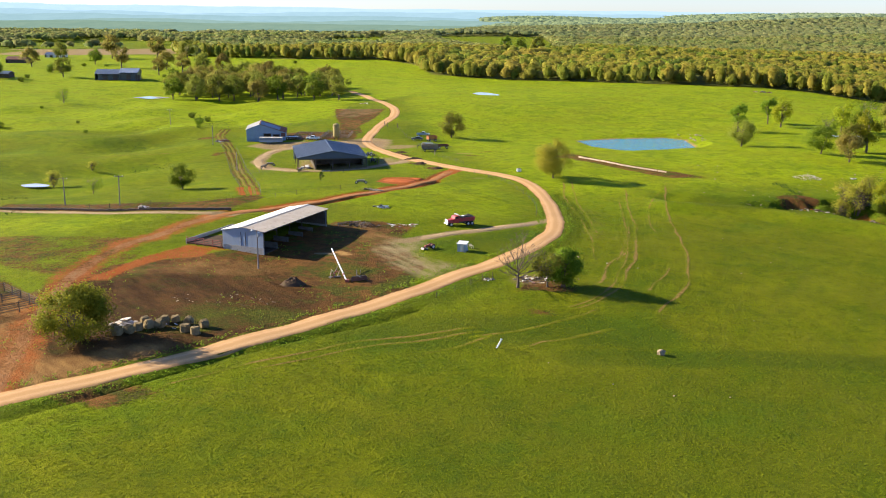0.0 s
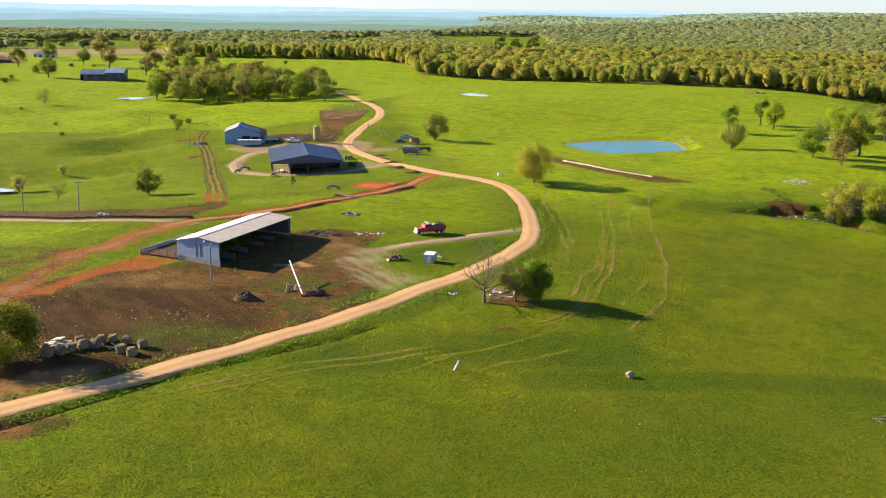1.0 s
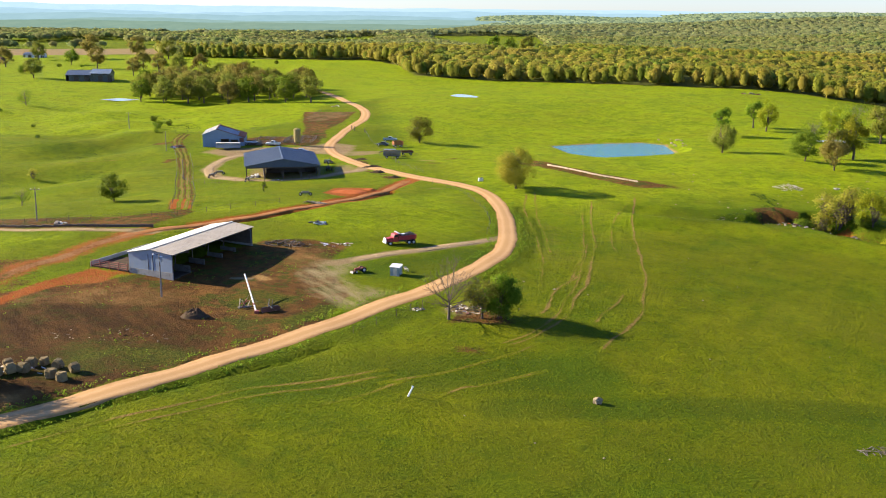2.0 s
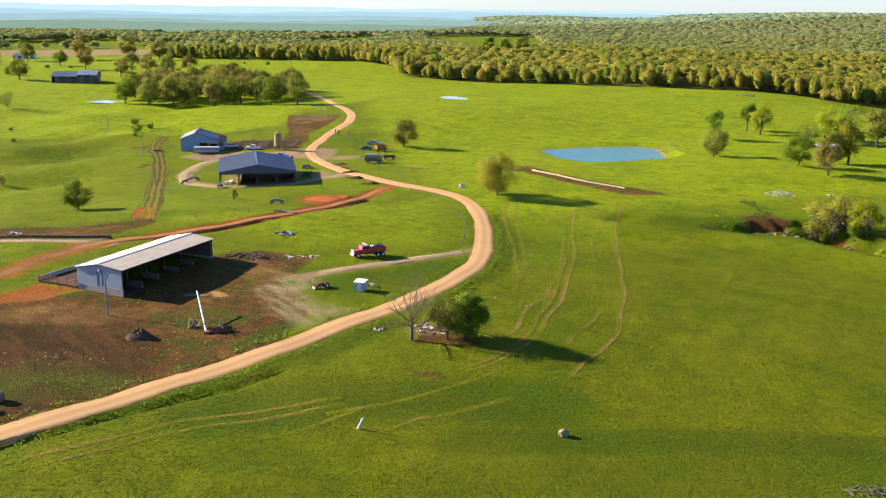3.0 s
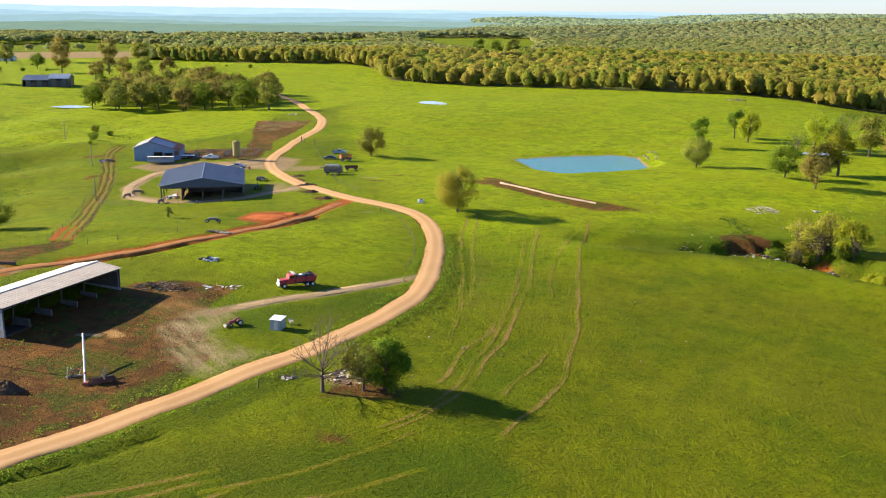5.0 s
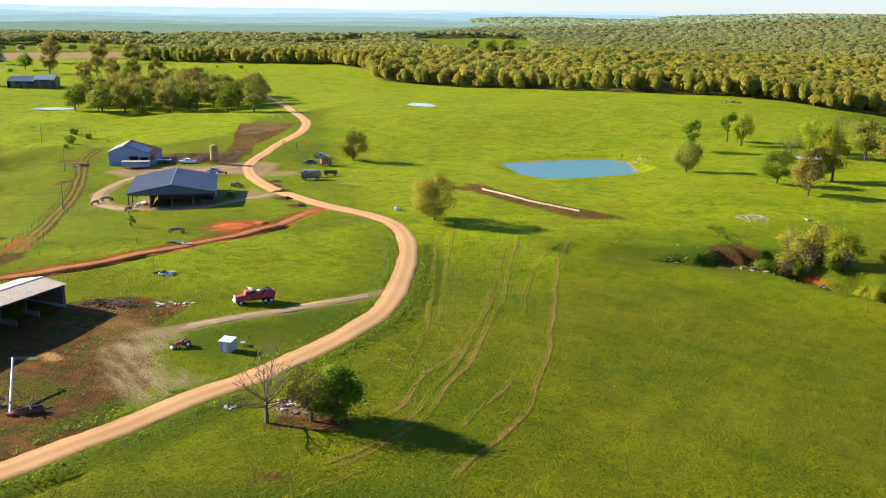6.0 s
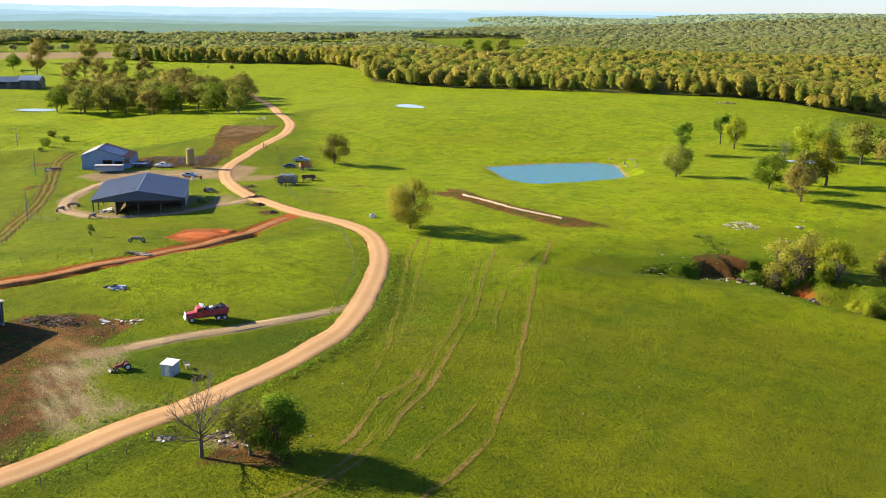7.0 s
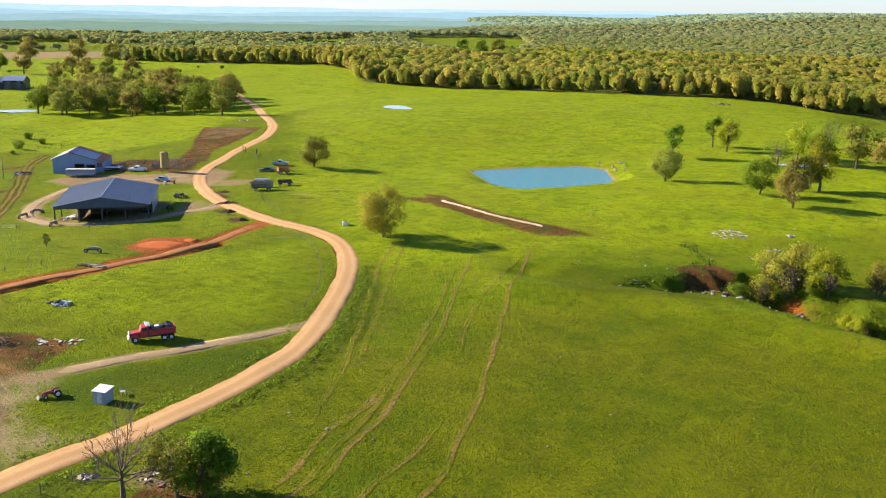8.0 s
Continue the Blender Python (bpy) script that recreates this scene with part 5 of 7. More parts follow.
def build_long_barn():
    """Open-fronted livestock shed: gable ends of sheet metal on a concrete base, the long side on +x open."""
    W, L, E, E2, R = 9.3, 24.0, 4.0, 4.45, 4.95
    ang = -22.5
    x0, y0 = -38.2, 176.4
    b = thing("long_barn", pose(x0, y0, ground(-36, 180) - 0.1, 0, 0, ang), "long open-fronted barn with pale metal roof and blue-grey gable", "barn")
    # sheet colours carry sun and shade: whiter facing it, dusty and darker away
    part("roof_slope", roof_slope(L + 0.6, -W / 2 - 0.25, E - 0.05, 0, R, -0.3), WHITE_METAL, b, "white metal roof sheet, brighter for the slope facing the sun")
    part("roof_slope", roof_slope(L + 0.6, W / 2 + 0.35, E2 - 0.03, 0, R, -0.3), DUSTY_SHADED_METAL, b, "dusty tan metal roof sheet, darker for the slope away from the sun")
    bm = box(0.5, L + 0.6, 0.06, 0, L / 2, R + 0.02)
    part("ridge_cap", bm, WHITE_METAL, b)
    for y, nm in ((0.0, "gable_wall"), (L - 0.12, "gable_wall")):
        g = part(nm, moved(prism([(-W / 2, 1.15), (W / 2, 1.15), (W / 2, E2 - 0.06), (0, R - 0.08), (-W / 2, E - 0.08)], 0.12), Matrix.Translation((0, y, 0))), BLUE_SHEET, b, "blue-grey sheet metal gable")
        for i in range(-4, 5):
            x = i * 1.02
            top = E - 0.1 + (R - E) * (1 - abs(x) / (W / 2))
            part("sheet_rib", box(0.03, 0.006, top - 1.2, x, y - 0.003 if y == 0 else y + 0.124, 1.2), BLUE_SHEET, g)
        part("base_wall", box(W, 0.24, 1.4, 0, y + 0.06, -0.25, 0.02), CONCRETE, b, "stained concrete base wall")
        part("corner_trim", box(0.14, 0.16, E2 - 1.2, W / 2 - 0.02, y + 0.06, 1.15), DARK_STEEL, b)
    part("back_wall", box(0.1, L - 0.3, E - 1.2, -W / 2 + 0.05, L / 2, 1.1), BLUE_SHEET, b)
    part("back_base_wall", box(0.22, L - 0.3, 1.35, -W / 2 + 0.08, L / 2, -0.25), CONCRETE, b)
    part("eave_beam", box(0.18, L, 0.28, W / 2 - 0.12, L / 2, E2 - 0.38), DARK_TIMBER, b)
    for i in range(1, 5):
        y = L * i / 5
        part("post", box(0.16, 0.16, E2 - 0.35, W / 2 - 3.2, y, -0.15), DARK_TIMBER, b)
        part("rafter", box(W - 0.4, 0.1, 0.25, 0, y, E - 0.4), DARK_TIMBER, b)
        part("stall_wall", box(3.4, 0.2, 1.5, W / 2 - 2.3 + (i % 2) * 0.5, y, -0.2, 0.03), SHADED_CONCRETE, b, "low concrete stall wall, darkened for the shade inside")
    # dark boards added inside the walls to stand for the barn's deep shade
    part("shade_lining", box(0.04, L - 0.4, E - 1.4, -W / 2 + 0.22, L / 2, 1.1), DARK_TIMBER, b, "dark boards added to deepen the shade inside")
    part("shade_lining", box(W - 0.6, 0.04, E - 1.4, 0, L - 0.16, 1.1), DARK_TIMBER, b, "dark boards added to deepen the shade inside")
    # floor colour darkened to paint the shade beneath the roof
    part("floor_slab", box(W - 0.2, L - 0.4, 0.3, 0, L / 2, -0.22), SHADED_FLOOR, b, "dark floor")
    part("door_frame", box(0.08, 0.05, 2.9, -0.45, -0.03, 1.0), DARK_STEEL, b)
    part("door_frame", box(0.08, 0.05, 2.9, 0.55, -0.03, 1.0), DARK_STEEL, b)
    return b


build_long_barn()


def build_blue_shed():
    """Wide pole shed: two broad roof slopes, ridge running away, open front on -y with posts, closed back."""
    W, L, E, R = 21.0, 26.0, 4.2, 6.2
    b = thing("pole_shed", pose(-34.1, 288.8, ground(-36, 298) - 0.1, 0, 0, 12.0), "wide open-sided pole shed with blue-grey metal roof", "shed")
    part("roof_slope", roof_slope(L + 0.8, -W / 2 - 0.4, E, 0, R, -0.4), BLUE_ROOF, b)
    part("roof_slope", roof_slope(L + 0.8, W / 2 + 0.4, E, 0, R, -0.4), BLUE_ROOF, b)
    part("ridge_cap", box(0.3, L + 0.8, 0.05, 0, L / 2, R), BLUE_ROOF, b)
    part("gable_panel", prism([(-W / 2, E - 0.45), (W / 2, E - 0.45), (W / 2, E - 0.1), (0, R - 0.1), (-W / 2, E - 0.1)], 0.1), NAVY_PANEL, b, "dark navy gable panel over the open front")
    part("gable_panel", moved(prism([(-W / 2, 0), (W / 2, 0), (W / 2, E - 0.1), (0, R - 0.1), (-W / 2, E - 0.1)], 0.12), Matrix.Translation((0, L - 0.1, 0))), GALVANISED, b, "sheet metal back wall")
    for i in range(5):
        x = -W / 2 + 0.2 + (W - 0.4) * i / 4
        for y in (0.3, L / 3, 2 * L / 3):
            part("post", box(0.26, 0.26, E - 0.1 if i in (0, 4) else E + 0.2, x, y, -0.3), DARK_TIMBER, b)
    part("side_wall", box(0.12, L * 0.62, E - 0.3, W / 2 - 0.1, L * 0.68, 0), GALVANISED, b)
    part("inner_wall", box(0.15, L * 0.9, E - 0.4, -W / 2 + 5.2, L * 0.53, 0), DARK_TIMBER, b)
    part("inner_wall", box(W * 0.7, 0.15, E - 0.4, 3.0, L * 0.5, 0), DARK_TIMBER, b)
    part("floor_slab", box(6.5, 5.5, 0.3, 1.2, 1.2, -0.18), CONCRETE, b, "pale concrete apron")
    part("eave_beam", box(W, 0.16, 0.3, 0, 0.3, E - 0.75), DARK_TIMBER, b)
    return b


build_blue_shed()


def build_old_barn():
    """Old gabled barn, ridge off centre and running away: a short pale slope on -x, a long shallow slope on +x, two dark doorways."""
    b = thing("old_barn", pose(-68.0, 366.0, ground(-68, 367) - 0.1, 0, 0, 8.0) @ Matrix.Diagonal((0.91, 1, 1, 1)), "weathered blue-grey metal barn with pale and rusty roof and dark doorways", "barn")
    L, XL, XR, XB, EL, ER, R = 14.0, -9.0, 7.4, -3.4, 4.7, 3.6, 6.7
    slope = lambda x: EL + (R - EL) * (x - XL) / (XB - XL) if x < XB else R + (ER - R) * (x - XB) / (XR - XB)
    wall = [(XL, 0), (-1.9, 0), (-1.9, 2.9), (1.2, 2.9), (1.2, 0), (2.0, 0), (2.0, 2.6), (4.8, 2.6), (4.8, 0), (XR, 0), (XR, ER - 0.08), (XB, R - 0.08), (XL, EL - 0.08)]
    f = part("front_wall", prism(wall, 0.14), OLD_BLUE, b, "blue-grey sheet metal front with two doorways")
    for i in range(15):
        x = XL + 0.6 + i * 1.1
        foot = 0.1 if x < -2.1 or 1.3 < x < 1.9 or x > 5.0 else 3.0
        part("sheet_rib", box(0.04, 0.008, slope(x) - 0.2 - foot, x, -0.004, foot), OLD_BLUE, f)
    for x, w, h in ((-0.35, 3.1, 2.9), (3.4, 2.8, 2.6)):
        part("lintel", box(w + 0.3, 0.1, 0.2, x, -0.05, h), DARK_TIMBER, f)
    part("front_patch", box(1.7, 0.05, 1.5, 6.3, -0.03, 1.9), RUST_SHEET, f, "rust-red metal patch")
    part("back_wall", moved(prism([(XL, 0), (XR, 0), (XR, ER - 0.08), (XB, R - 0.08), (XL, EL - 0.08)], 0.14), Matrix.Translation((0, L - 0.14, 0))), OLD_BLUE, b)
    part("side_wall", box(0.14, L - 0.3, EL - 0.1, XL + 0.07, L / 2, 0), OLD_BLUE, b, "sunlit pale side wall")
    part("side_wall", box(0.14, L - 0.3, ER - 0.1, XR - 0.07, L / 2, 0), OLD_BLUE, b)
    part("inner_wall", box(XR - XL - 0.6, 0.12, 3.2, (XL + XR) / 2, 5.0, 0), DARK_TIMBER, b, "dark boards inside the doorways")
    # the sunny slope's brightness is put into its whiter sheet
    part("roof_slope", roof_slope(L + 0.7, XL - 0.3, EL - 0.1, XB, R, -0.35), WHITE_METAL, b, "pale sunlit metal roof")
    part("roof_slope", roof_slope(L + 0.7, XR + 0.3, ER - 0.08, XB, R, -0.35), OLD_BLUE_ROOF, b, "blue-grey metal roof streaked with rust")
    part("roof_patch", moved(roof_slope(L + 0.75, XR + 0.32, ER - 0.085, XR - 2.4, slope(XR - 2.4), -0.37), Matrix.Translation((0, 0, 0.05))), RUST_SHEET, b, "rust-red roof sheets")
    part("roof_patch", moved(roof_slope(3.2, XR - 2.4, slope(XR - 2.4), XB, R, L - 2.9), Matrix.Translation((0, 0, 0.05))), RUST_SHEET, b, "rusty roof sheets at the back")
    part("ridge_cap", box(0.5, L + 0.7, 0.08, XB, L / 2, R), RUST_SHEET, b, "rusty ridge cap")
    part("barge_board", rod((XL - 0.3, -0.36, EL - 0.06), (XB, -0.36, R + 0.02), 0.09, None, 6), WHITE_PAINT, b)
    part("barge_board", rod((XB, -0.36, R + 0.02), (XR + 0.3, -0.36, ER - 0.05), 0.1, None, 6), RUST_SHEET, b, "rusty barge board")
    return b


build_old_barn()


# ---- vehicles ----
def wheel(parent, x, y, r, width, name="wheel"):
    """A wheel standing on z = 0 of its vehicle: tyre, with the rim under it."""
    bm = bmesh.new()
    m = Matrix.Translation((x, y, r)) @ Matrix.Rotation(radians(90), 4, "X")
    bmesh.ops.create_cone(bm, cap_ends=True, segments=18, radius1=r, radius2=r, depth=width, matrix=m)
    bmesh.ops.bevel(bm, geom=[e for e in bm.edges if len(e.link_faces) == 2 and any(len(f.verts) > 4 for f in e.link_faces)], offset=r * 0.12, segments=2, affect="EDGES")
    t = part(name, bm, BLACK_RUBBER, parent)
    bm = bmesh.new()
    for s in (-1, 1):
        bmesh.ops.create_cone(bm, cap_ends=True, segments=14, radius1=r * 0.56, radius2=r * 0.48, depth=0.03, matrix=Matrix.Translation((x, y + s * (width / 2 + 0.012), r)) @ Matrix.Rotation(radians(-90 * s), 4, "X"))
    part("rim", bm, WHITE_METAL, t)
    return t


def shell(outline, width, bevel=0.06):
    """A body drawn out across from a side outline, edges rounded."""
    bm = moved(prism(outline, width), Matrix.Translation((0, -width / 2, 0)))
    bmesh.ops.bevel(bm, geom=[e for e in bm.edges], offset=bevel, segments=2, affect="EDGES", profile=0.6)
    return bm


def build_dump_truck():
    b = thing("dump_truck", at(3.5, 202.0, 203) @ Matrix.Scale(0.89, 4), "red dump truck with white bonnet front and loaded dark bed", "truck")
    # the truck drives along +x
    part("chassis", box(6.4, 0.9, 0.28, -0.3, 0, 0.62, 0.03), DARK_STEEL, b)
    part("bonnet", shell([(1.75, 0.75), (3.3, 0.75), (3.38, 1.5), (1.75, 1.75)], 1.45, 0.1), RED_PAINT, b)
    part("bonnet_front", box(0.16, 1.5, 0.95, 3.42, 0, 0.7, 0.05), WHITE_PAINT, b, "white painted grille panel")
    part("bumper", box(0.16, 2.2, 0.3, 3.58, 0, 0.5, 0.04), WHITE_PAINT, b)
    for s in (-1, 1):
        part("mudguard", shell([(1.9, 0.85), (3.2, 0.85), (3.05, 1.25), (2.1, 1.28)], 0.42, 0.05), RED_PAINT, b).location.y = s * 0.88
        part("headlight", rod((3.36, s * 0.9, 1.1), (3.46, s * 0.9, 1.1), 0.13, 0.12, 12), WHITE_PAINT, b)
        part("mirror", box(0.06, 0.2, 0.4, 1.6, s * 1.25, 1.85, 0.02), DARK_STEEL, b)
        part("bed_side", box(4.1, 0.09, 0.95, -1.55, s * 1.13, 1.12, 0.02), RED_PAINT, b)
        for k in range(5):
            part("bed_rib", box(0.1, 0.09, 0.9, -3.3 + k * 0.88, s * 1.2, 1.13), RED_PAINT, b)
        part("door_window", box(0.75, 0.03, 0.5, 1.1, s * 1.0, 1.85), GLASS_DARK, b)
    cab = part("cab", shell([(0.55, 0.75), (1.8, 0.75), (1.8, 1.75), (1.55, 2.45), (0.6, 2.5)], 1.98, 0.09), RED_PAINT, b)
    part("windscreen", box(0.03, 1.7, 0.62, 1.74, 0, 1.8, 0, Matrix.Rotation(radians(-20), 4, "Y")), GLASS_DARK, cab)
    part("cab_shield", box(0.75, 2.2, 0.1, 0.6, 0, 2.62, 0.03, Matrix.Rotation(radians(-14), 4, "Y")), WHITE_PAINT, b, "tilted white cab shield")
    part("bed_floor", box(4.1, 2.2, 0.15, -1.55, 0, 1.05), DARK_STEEL, b)
    part("bed_front", box(0.09, 2.25, 1.3, 0.46, 0, 1.1, 0.02), RED_PAINT, b)
    part("tailgate", box(0.09, 2.25, 1.0, -3.6, 0, 1.1, 0.02), RED_PAINT, b)
    bm = bmesh.new()
    rs = random.Random(3)
    for _ in range(26):
        box(rs.uniform(0.5, 1.3), rs.uniform(0.4, 0.9), rs.uniform(0.25, 0.5), rs.uniform(-3.2, 0), rs.uniform(-0.75, 0.75), rs.uniform(1.6, 1.95), 0, Euler((rs.uniform(-.4, .4), rs.uniform(-.4, .4), rs.uniform(0, 6))).to_matrix().to_4x4(), bm)
    part("load", bm, DARK_STEEL, b, "dark scrap load")
    part("tarpaulin", shell([(-1.6, 1.95), (-0.4, 1.95), (-0.6, 2.3), (-1.2, 2.35)], 0.9, 0.1), WHITE_PAINT, b, "pale rolled tarpaulin")
    part("fuel_tank", rod((0.2, -0.95, 0.8), (1.2, -0.95, 0.8), 0.28, None, 12), WHITE_METAL, b)
    part("exhaust_stack", rod((0.5, 0.95, 1.2), (0.5, 0.95, 2.9), 0.06), DARK_STEEL, b)
    for x in (2.55, -1.9, -2.95):
        for s in (-1, 1):
            wheel(b, x, s * 0.95, 0.5, 0.32 if x > 0 else 0.5)
    return b


def build_car(m, paint, label, style="pickup"):
    b = thing("pickup_truck" if style == "pickup" else "car", m, label, "pickup" if style == "pickup" else "car")
    L = 5.3 if style == "pickup" else 4.6
    if style == "pickup":
        part("body", shell([(-2.65, 0.45), (2.55, 0.45), (2.65, 0.75), (2.6, 1.0), (1.1, 1.12), (-0.7, 1.12), (-0.72, 0.78), (-2.5, 0.78), (-2.65, 1.1)], 1.85, 0.05), paint, b)
        for s in (-1, 1):
            part("bed_side", box(1.95, 0.1, 0.5, -1.65, s * 0.87, 0.65, 0.03), paint, b)
        part("cabin", shell([(-0.75, 1.08), (1.15, 1.08), (0.55, 1.72), (-0.6, 1.75)], 1.62, 0.07), paint, b)
        gx = (-0.05, 0.95)
    else:
        part("body", shell([(-2.25, 0.4), (2.2, 0.4), (2.3, 0.7), (1.2, 0.92), (-1.5, 0.98), (-2.3, 0.9)], 1.75, 0.07), paint, b)
        part("cabin", shell([(-1.6, 0.92), (1.2, 0.9), (0.4, 1.42), (-0.9, 1.45)], 1.5, 0.07), paint, b)
        gx = (-0.3, 1.5)
    zc = 1.2 if style == "pickup" else 1.0
    for s in (-1, 1):
        part("side_window", box(gx[1], 0.03, 0.38, gx[0], s * (0.81 if style == "pickup" else 0.75), zc), GLASS_DARK, b)
        for x in (1.65, -1.65) if style == "pickup" else (1.4, -1.4):
            wheel(b, x, s * 0.82, 0.38 if style == "pickup" else 0.33, 0.24)
        part("headlight", box(0.05, 0.3, 0.16, L / 2 - 0.02, s * 0.65, 0.72, 0.01), WHITE_PAINT, b)
        part("tail_light", box(0.05, 0.2, 0.22, -L / 2 + 0.0, s * 0.75, 0.72, 0.01), RED_PAINT, b)
    part("windscreen", box(0.03, 1.4, 0.55, 0.9 if style == "pickup" else 0.85, 0, zc - 0.05, 0, Matrix.Rotation(radians(-43 if style == "pickup" else -55), 4, "Y")), GLASS_DARK, b)
    return b


BLUE_PAINT = surface("faded_blue_paint", (0.22, 0.30, 0.36), (0.30, 0.37, 0.42), 2, 0.35)
DARK_PAINT = surface("dark_paint", (0.05, 0.06, 0.075), (0.08, 0.09, 0.10), 2, 0.35)
build_dump_truck()
build_car(at(-51.0, 367.8, 172), WHITE_PAINT, "white pickup parked before the corral")
build_car(at(-37.9, 350.5, -8), BLUE_PAINT, "pale blue saloon car parked on grass by the gravel loop", "car")
build_car(at(-8.5, 380.5, 0), BLUE_PAINT, "blue-grey pickup parked on the grass")
build_car(at(-10.5, 368.5, 170), DARK_PAINT, "dark car parked beside a rusty wagon", "car")


def build_tractor(m, paint, label, size=1.0):
    b = thing("tractor", m @ Matrix.Scale(size, 4), label, "tractor")
    part("bonnet", shell([(0.2, 0.75), (1.7, 0.7), (1.75, 1.25), (0.2, 1.4)], 0.62, 0.06), paint, b)
    part("gearbox", box(1.5, 0.5, 0.5, -0.4, 0, 0.5, 0.05), DARK_STEEL, b)
    part("seat", box(0.45, 0.45, 0.4, -0.75, 0, 1.0, 0.05), DARK_STEEL, b)
    part("steering_wheel", rod((-0.1, 0, 1.35), (-0.18, 0, 1.6), 0.03, 0.2, 12), DARK_STEEL, b)
    part("exhaust", rod((1.2, 0.1, 1.2), (1.2, 0.1, 2.1), 0.05), DARK_STEEL, b)
    for s in (-1, 1):
        part("mudguard", shell([(-1.3, 1.1), (-0.1, 1.1), (-0.25, 1.5), (-1.15, 1.5)], 0.3, 0.05), paint, b).location.y = s * 0.72
        wheel(b, -0.7, s * 0.78, 0.72, 0.36)
        wheel(b, 1.4, s * 0.6, 0.38, 0.2)
        part("loader_arm", rod((-0.2, s * 0.5, 1.2), (2.3, s * 0.5, 0.45), 0.06), paint, b)
    part("bucket", shell([(2.2, 0.1), (2.8, 0.1), (2.5, 0.6), (2.25, 0.65)], 1.5, 0.03), DARK_STEEL, b)
    return b


RUST_RED = surface("rust_red_paint", (0.30, 0.06, 0.04), (0.20, 0.05, 0.035), 2, 0.7, wear=(0.12, 0.07, 0.05))
build_tractor(at(-2.6, 182.2, 215), RUST_RED, "small old rust-red tractor parked on the grass", 0.66)
build_tractor(at(-25.2, 321.5, 60), DARK_PAINT, "dark loader tractor on the grass island", 0.85)
build_tractor(at(-23.0, 305.5, 100), DARK_PAINT, "dark loader tractor in the shade of the pole shed", 0.95)


def build_wagon(m, length, width, height, mat, label, load=None, name="farm_wagon"):
    b = thing(name, m, label, "wagon")
    part("deck", box(length, width, 0.16, 0, 0, 0.8, 0.02), DARK_STEEL, b)
    for s in (-1, 1):
        k = max(3, int(length / 0.6))
        for i in range(k + 1):
            part("stake", box(0.09, 0.08, height, -length / 2 + 0.05 + (length - 0.1) * i / k, s * (width / 2 - 0.04), 0.95), mat, b)
        for z in np.linspace(1.05, 0.85 + height, 4):
            part("side_board", box(length, 0.05, 0.24, 0, s * (width / 2 - 0.1), float(z) - 0.05), mat, b)
        part("end_board", box(0.06, width - 0.25, height * 0.95, s * (length / 2 - 0.06), 0, 0.96), mat, b)
        for x in (-length * 0.32, length * 0.32):
            wheel(b, x, s * (width / 2 - 0.2), 0.4, 0.25)
    part("drawbar", rod((length / 2, 0, 0.8), (length / 2 + 1.8, 0, 0.5), 0.07), DARK_STEEL, b)
    if load:
        bm = bmesh.new()
        rs = random.Random(int(length * 10))
        for _ in range(16):
            box(rs.uniform(0.6, 1.2), rs.uniform(0.5, 0.9), rs.uniform(0.5, 0.9), rs.uniform(-length * 0.4, length * 0.4), rs.uniform(-width * 0.3, width * 0.3), 0.9 + rs.uniform(0, height * 0.7), 0.06, Euler((0, 0, rs.uniform(0, 3))).to_matrix().to_4x4(), bm)
        part("load", bm, load, b, "heaped load")
    return b


build_wagon(at(-4.8, 364.4, 25), 3.6, 2.2, 1.3, surface("rusty_orange", (0.33, 0.13, 0.05), (0.24, 0.10, 0.05), 1.5, 0.8), "rusty orange box wagon on the grass")
build_wagon(at(-5.0, 330.8, 3), 5.6, 2.4, 1.5, GREY_TIMBER, "weathered stake-sided wagon piled with brown bales", HAY)


def build_tank(m, r, length, mat, label, name="tank"):
    b = thing(name, m, label, "tank")
    bm = rod((-length / 2, 0, 0.9 + r), (length / 2, 0, 0.9 + r), r, None, 20)
    bmesh.ops.bevel(bm, geom=[e for e in bm.edges if any(len(f.verts) > 4 for f in e.link_faces)], offset=r * 0.25, segments=2, affect="EDGES")
    part("barrel", bm, mat, b)
    part("chassis", box(length + 0.6, 0.8, 0.2, 0, 0, 0.72), DARK_STEEL, b)
    for s in (-1, 1):
        wheel(b, -0.4, s * 0.75, 0.42, 0.26)
        wheel(b, 0.55, s * 0.75, 0.42, 0.26)
    part("spout", rod((-length / 2 - 0.1, 0, 0.9 + r), (-length / 2 - 1.6, 0, 1.2), 0.12), DARK_STEEL, b)
    part("leg", rod((-length / 2 - 1.4, 0, 1.2), (-length / 2 - 1.4, 0, -0.05), 0.05), DARK_STEEL, b)
    return b


build_tank(at(-6.0, 336.5, 0), 0.75, 4.2, GALVANISED, "silver spreader tank on wheels behind the wagon")
build_wagon(at(-0.5, 341.0, 8), 4.0, 1.8, 0.5, RUST_SHEET, "low rusty flat trailer beside the wagon")


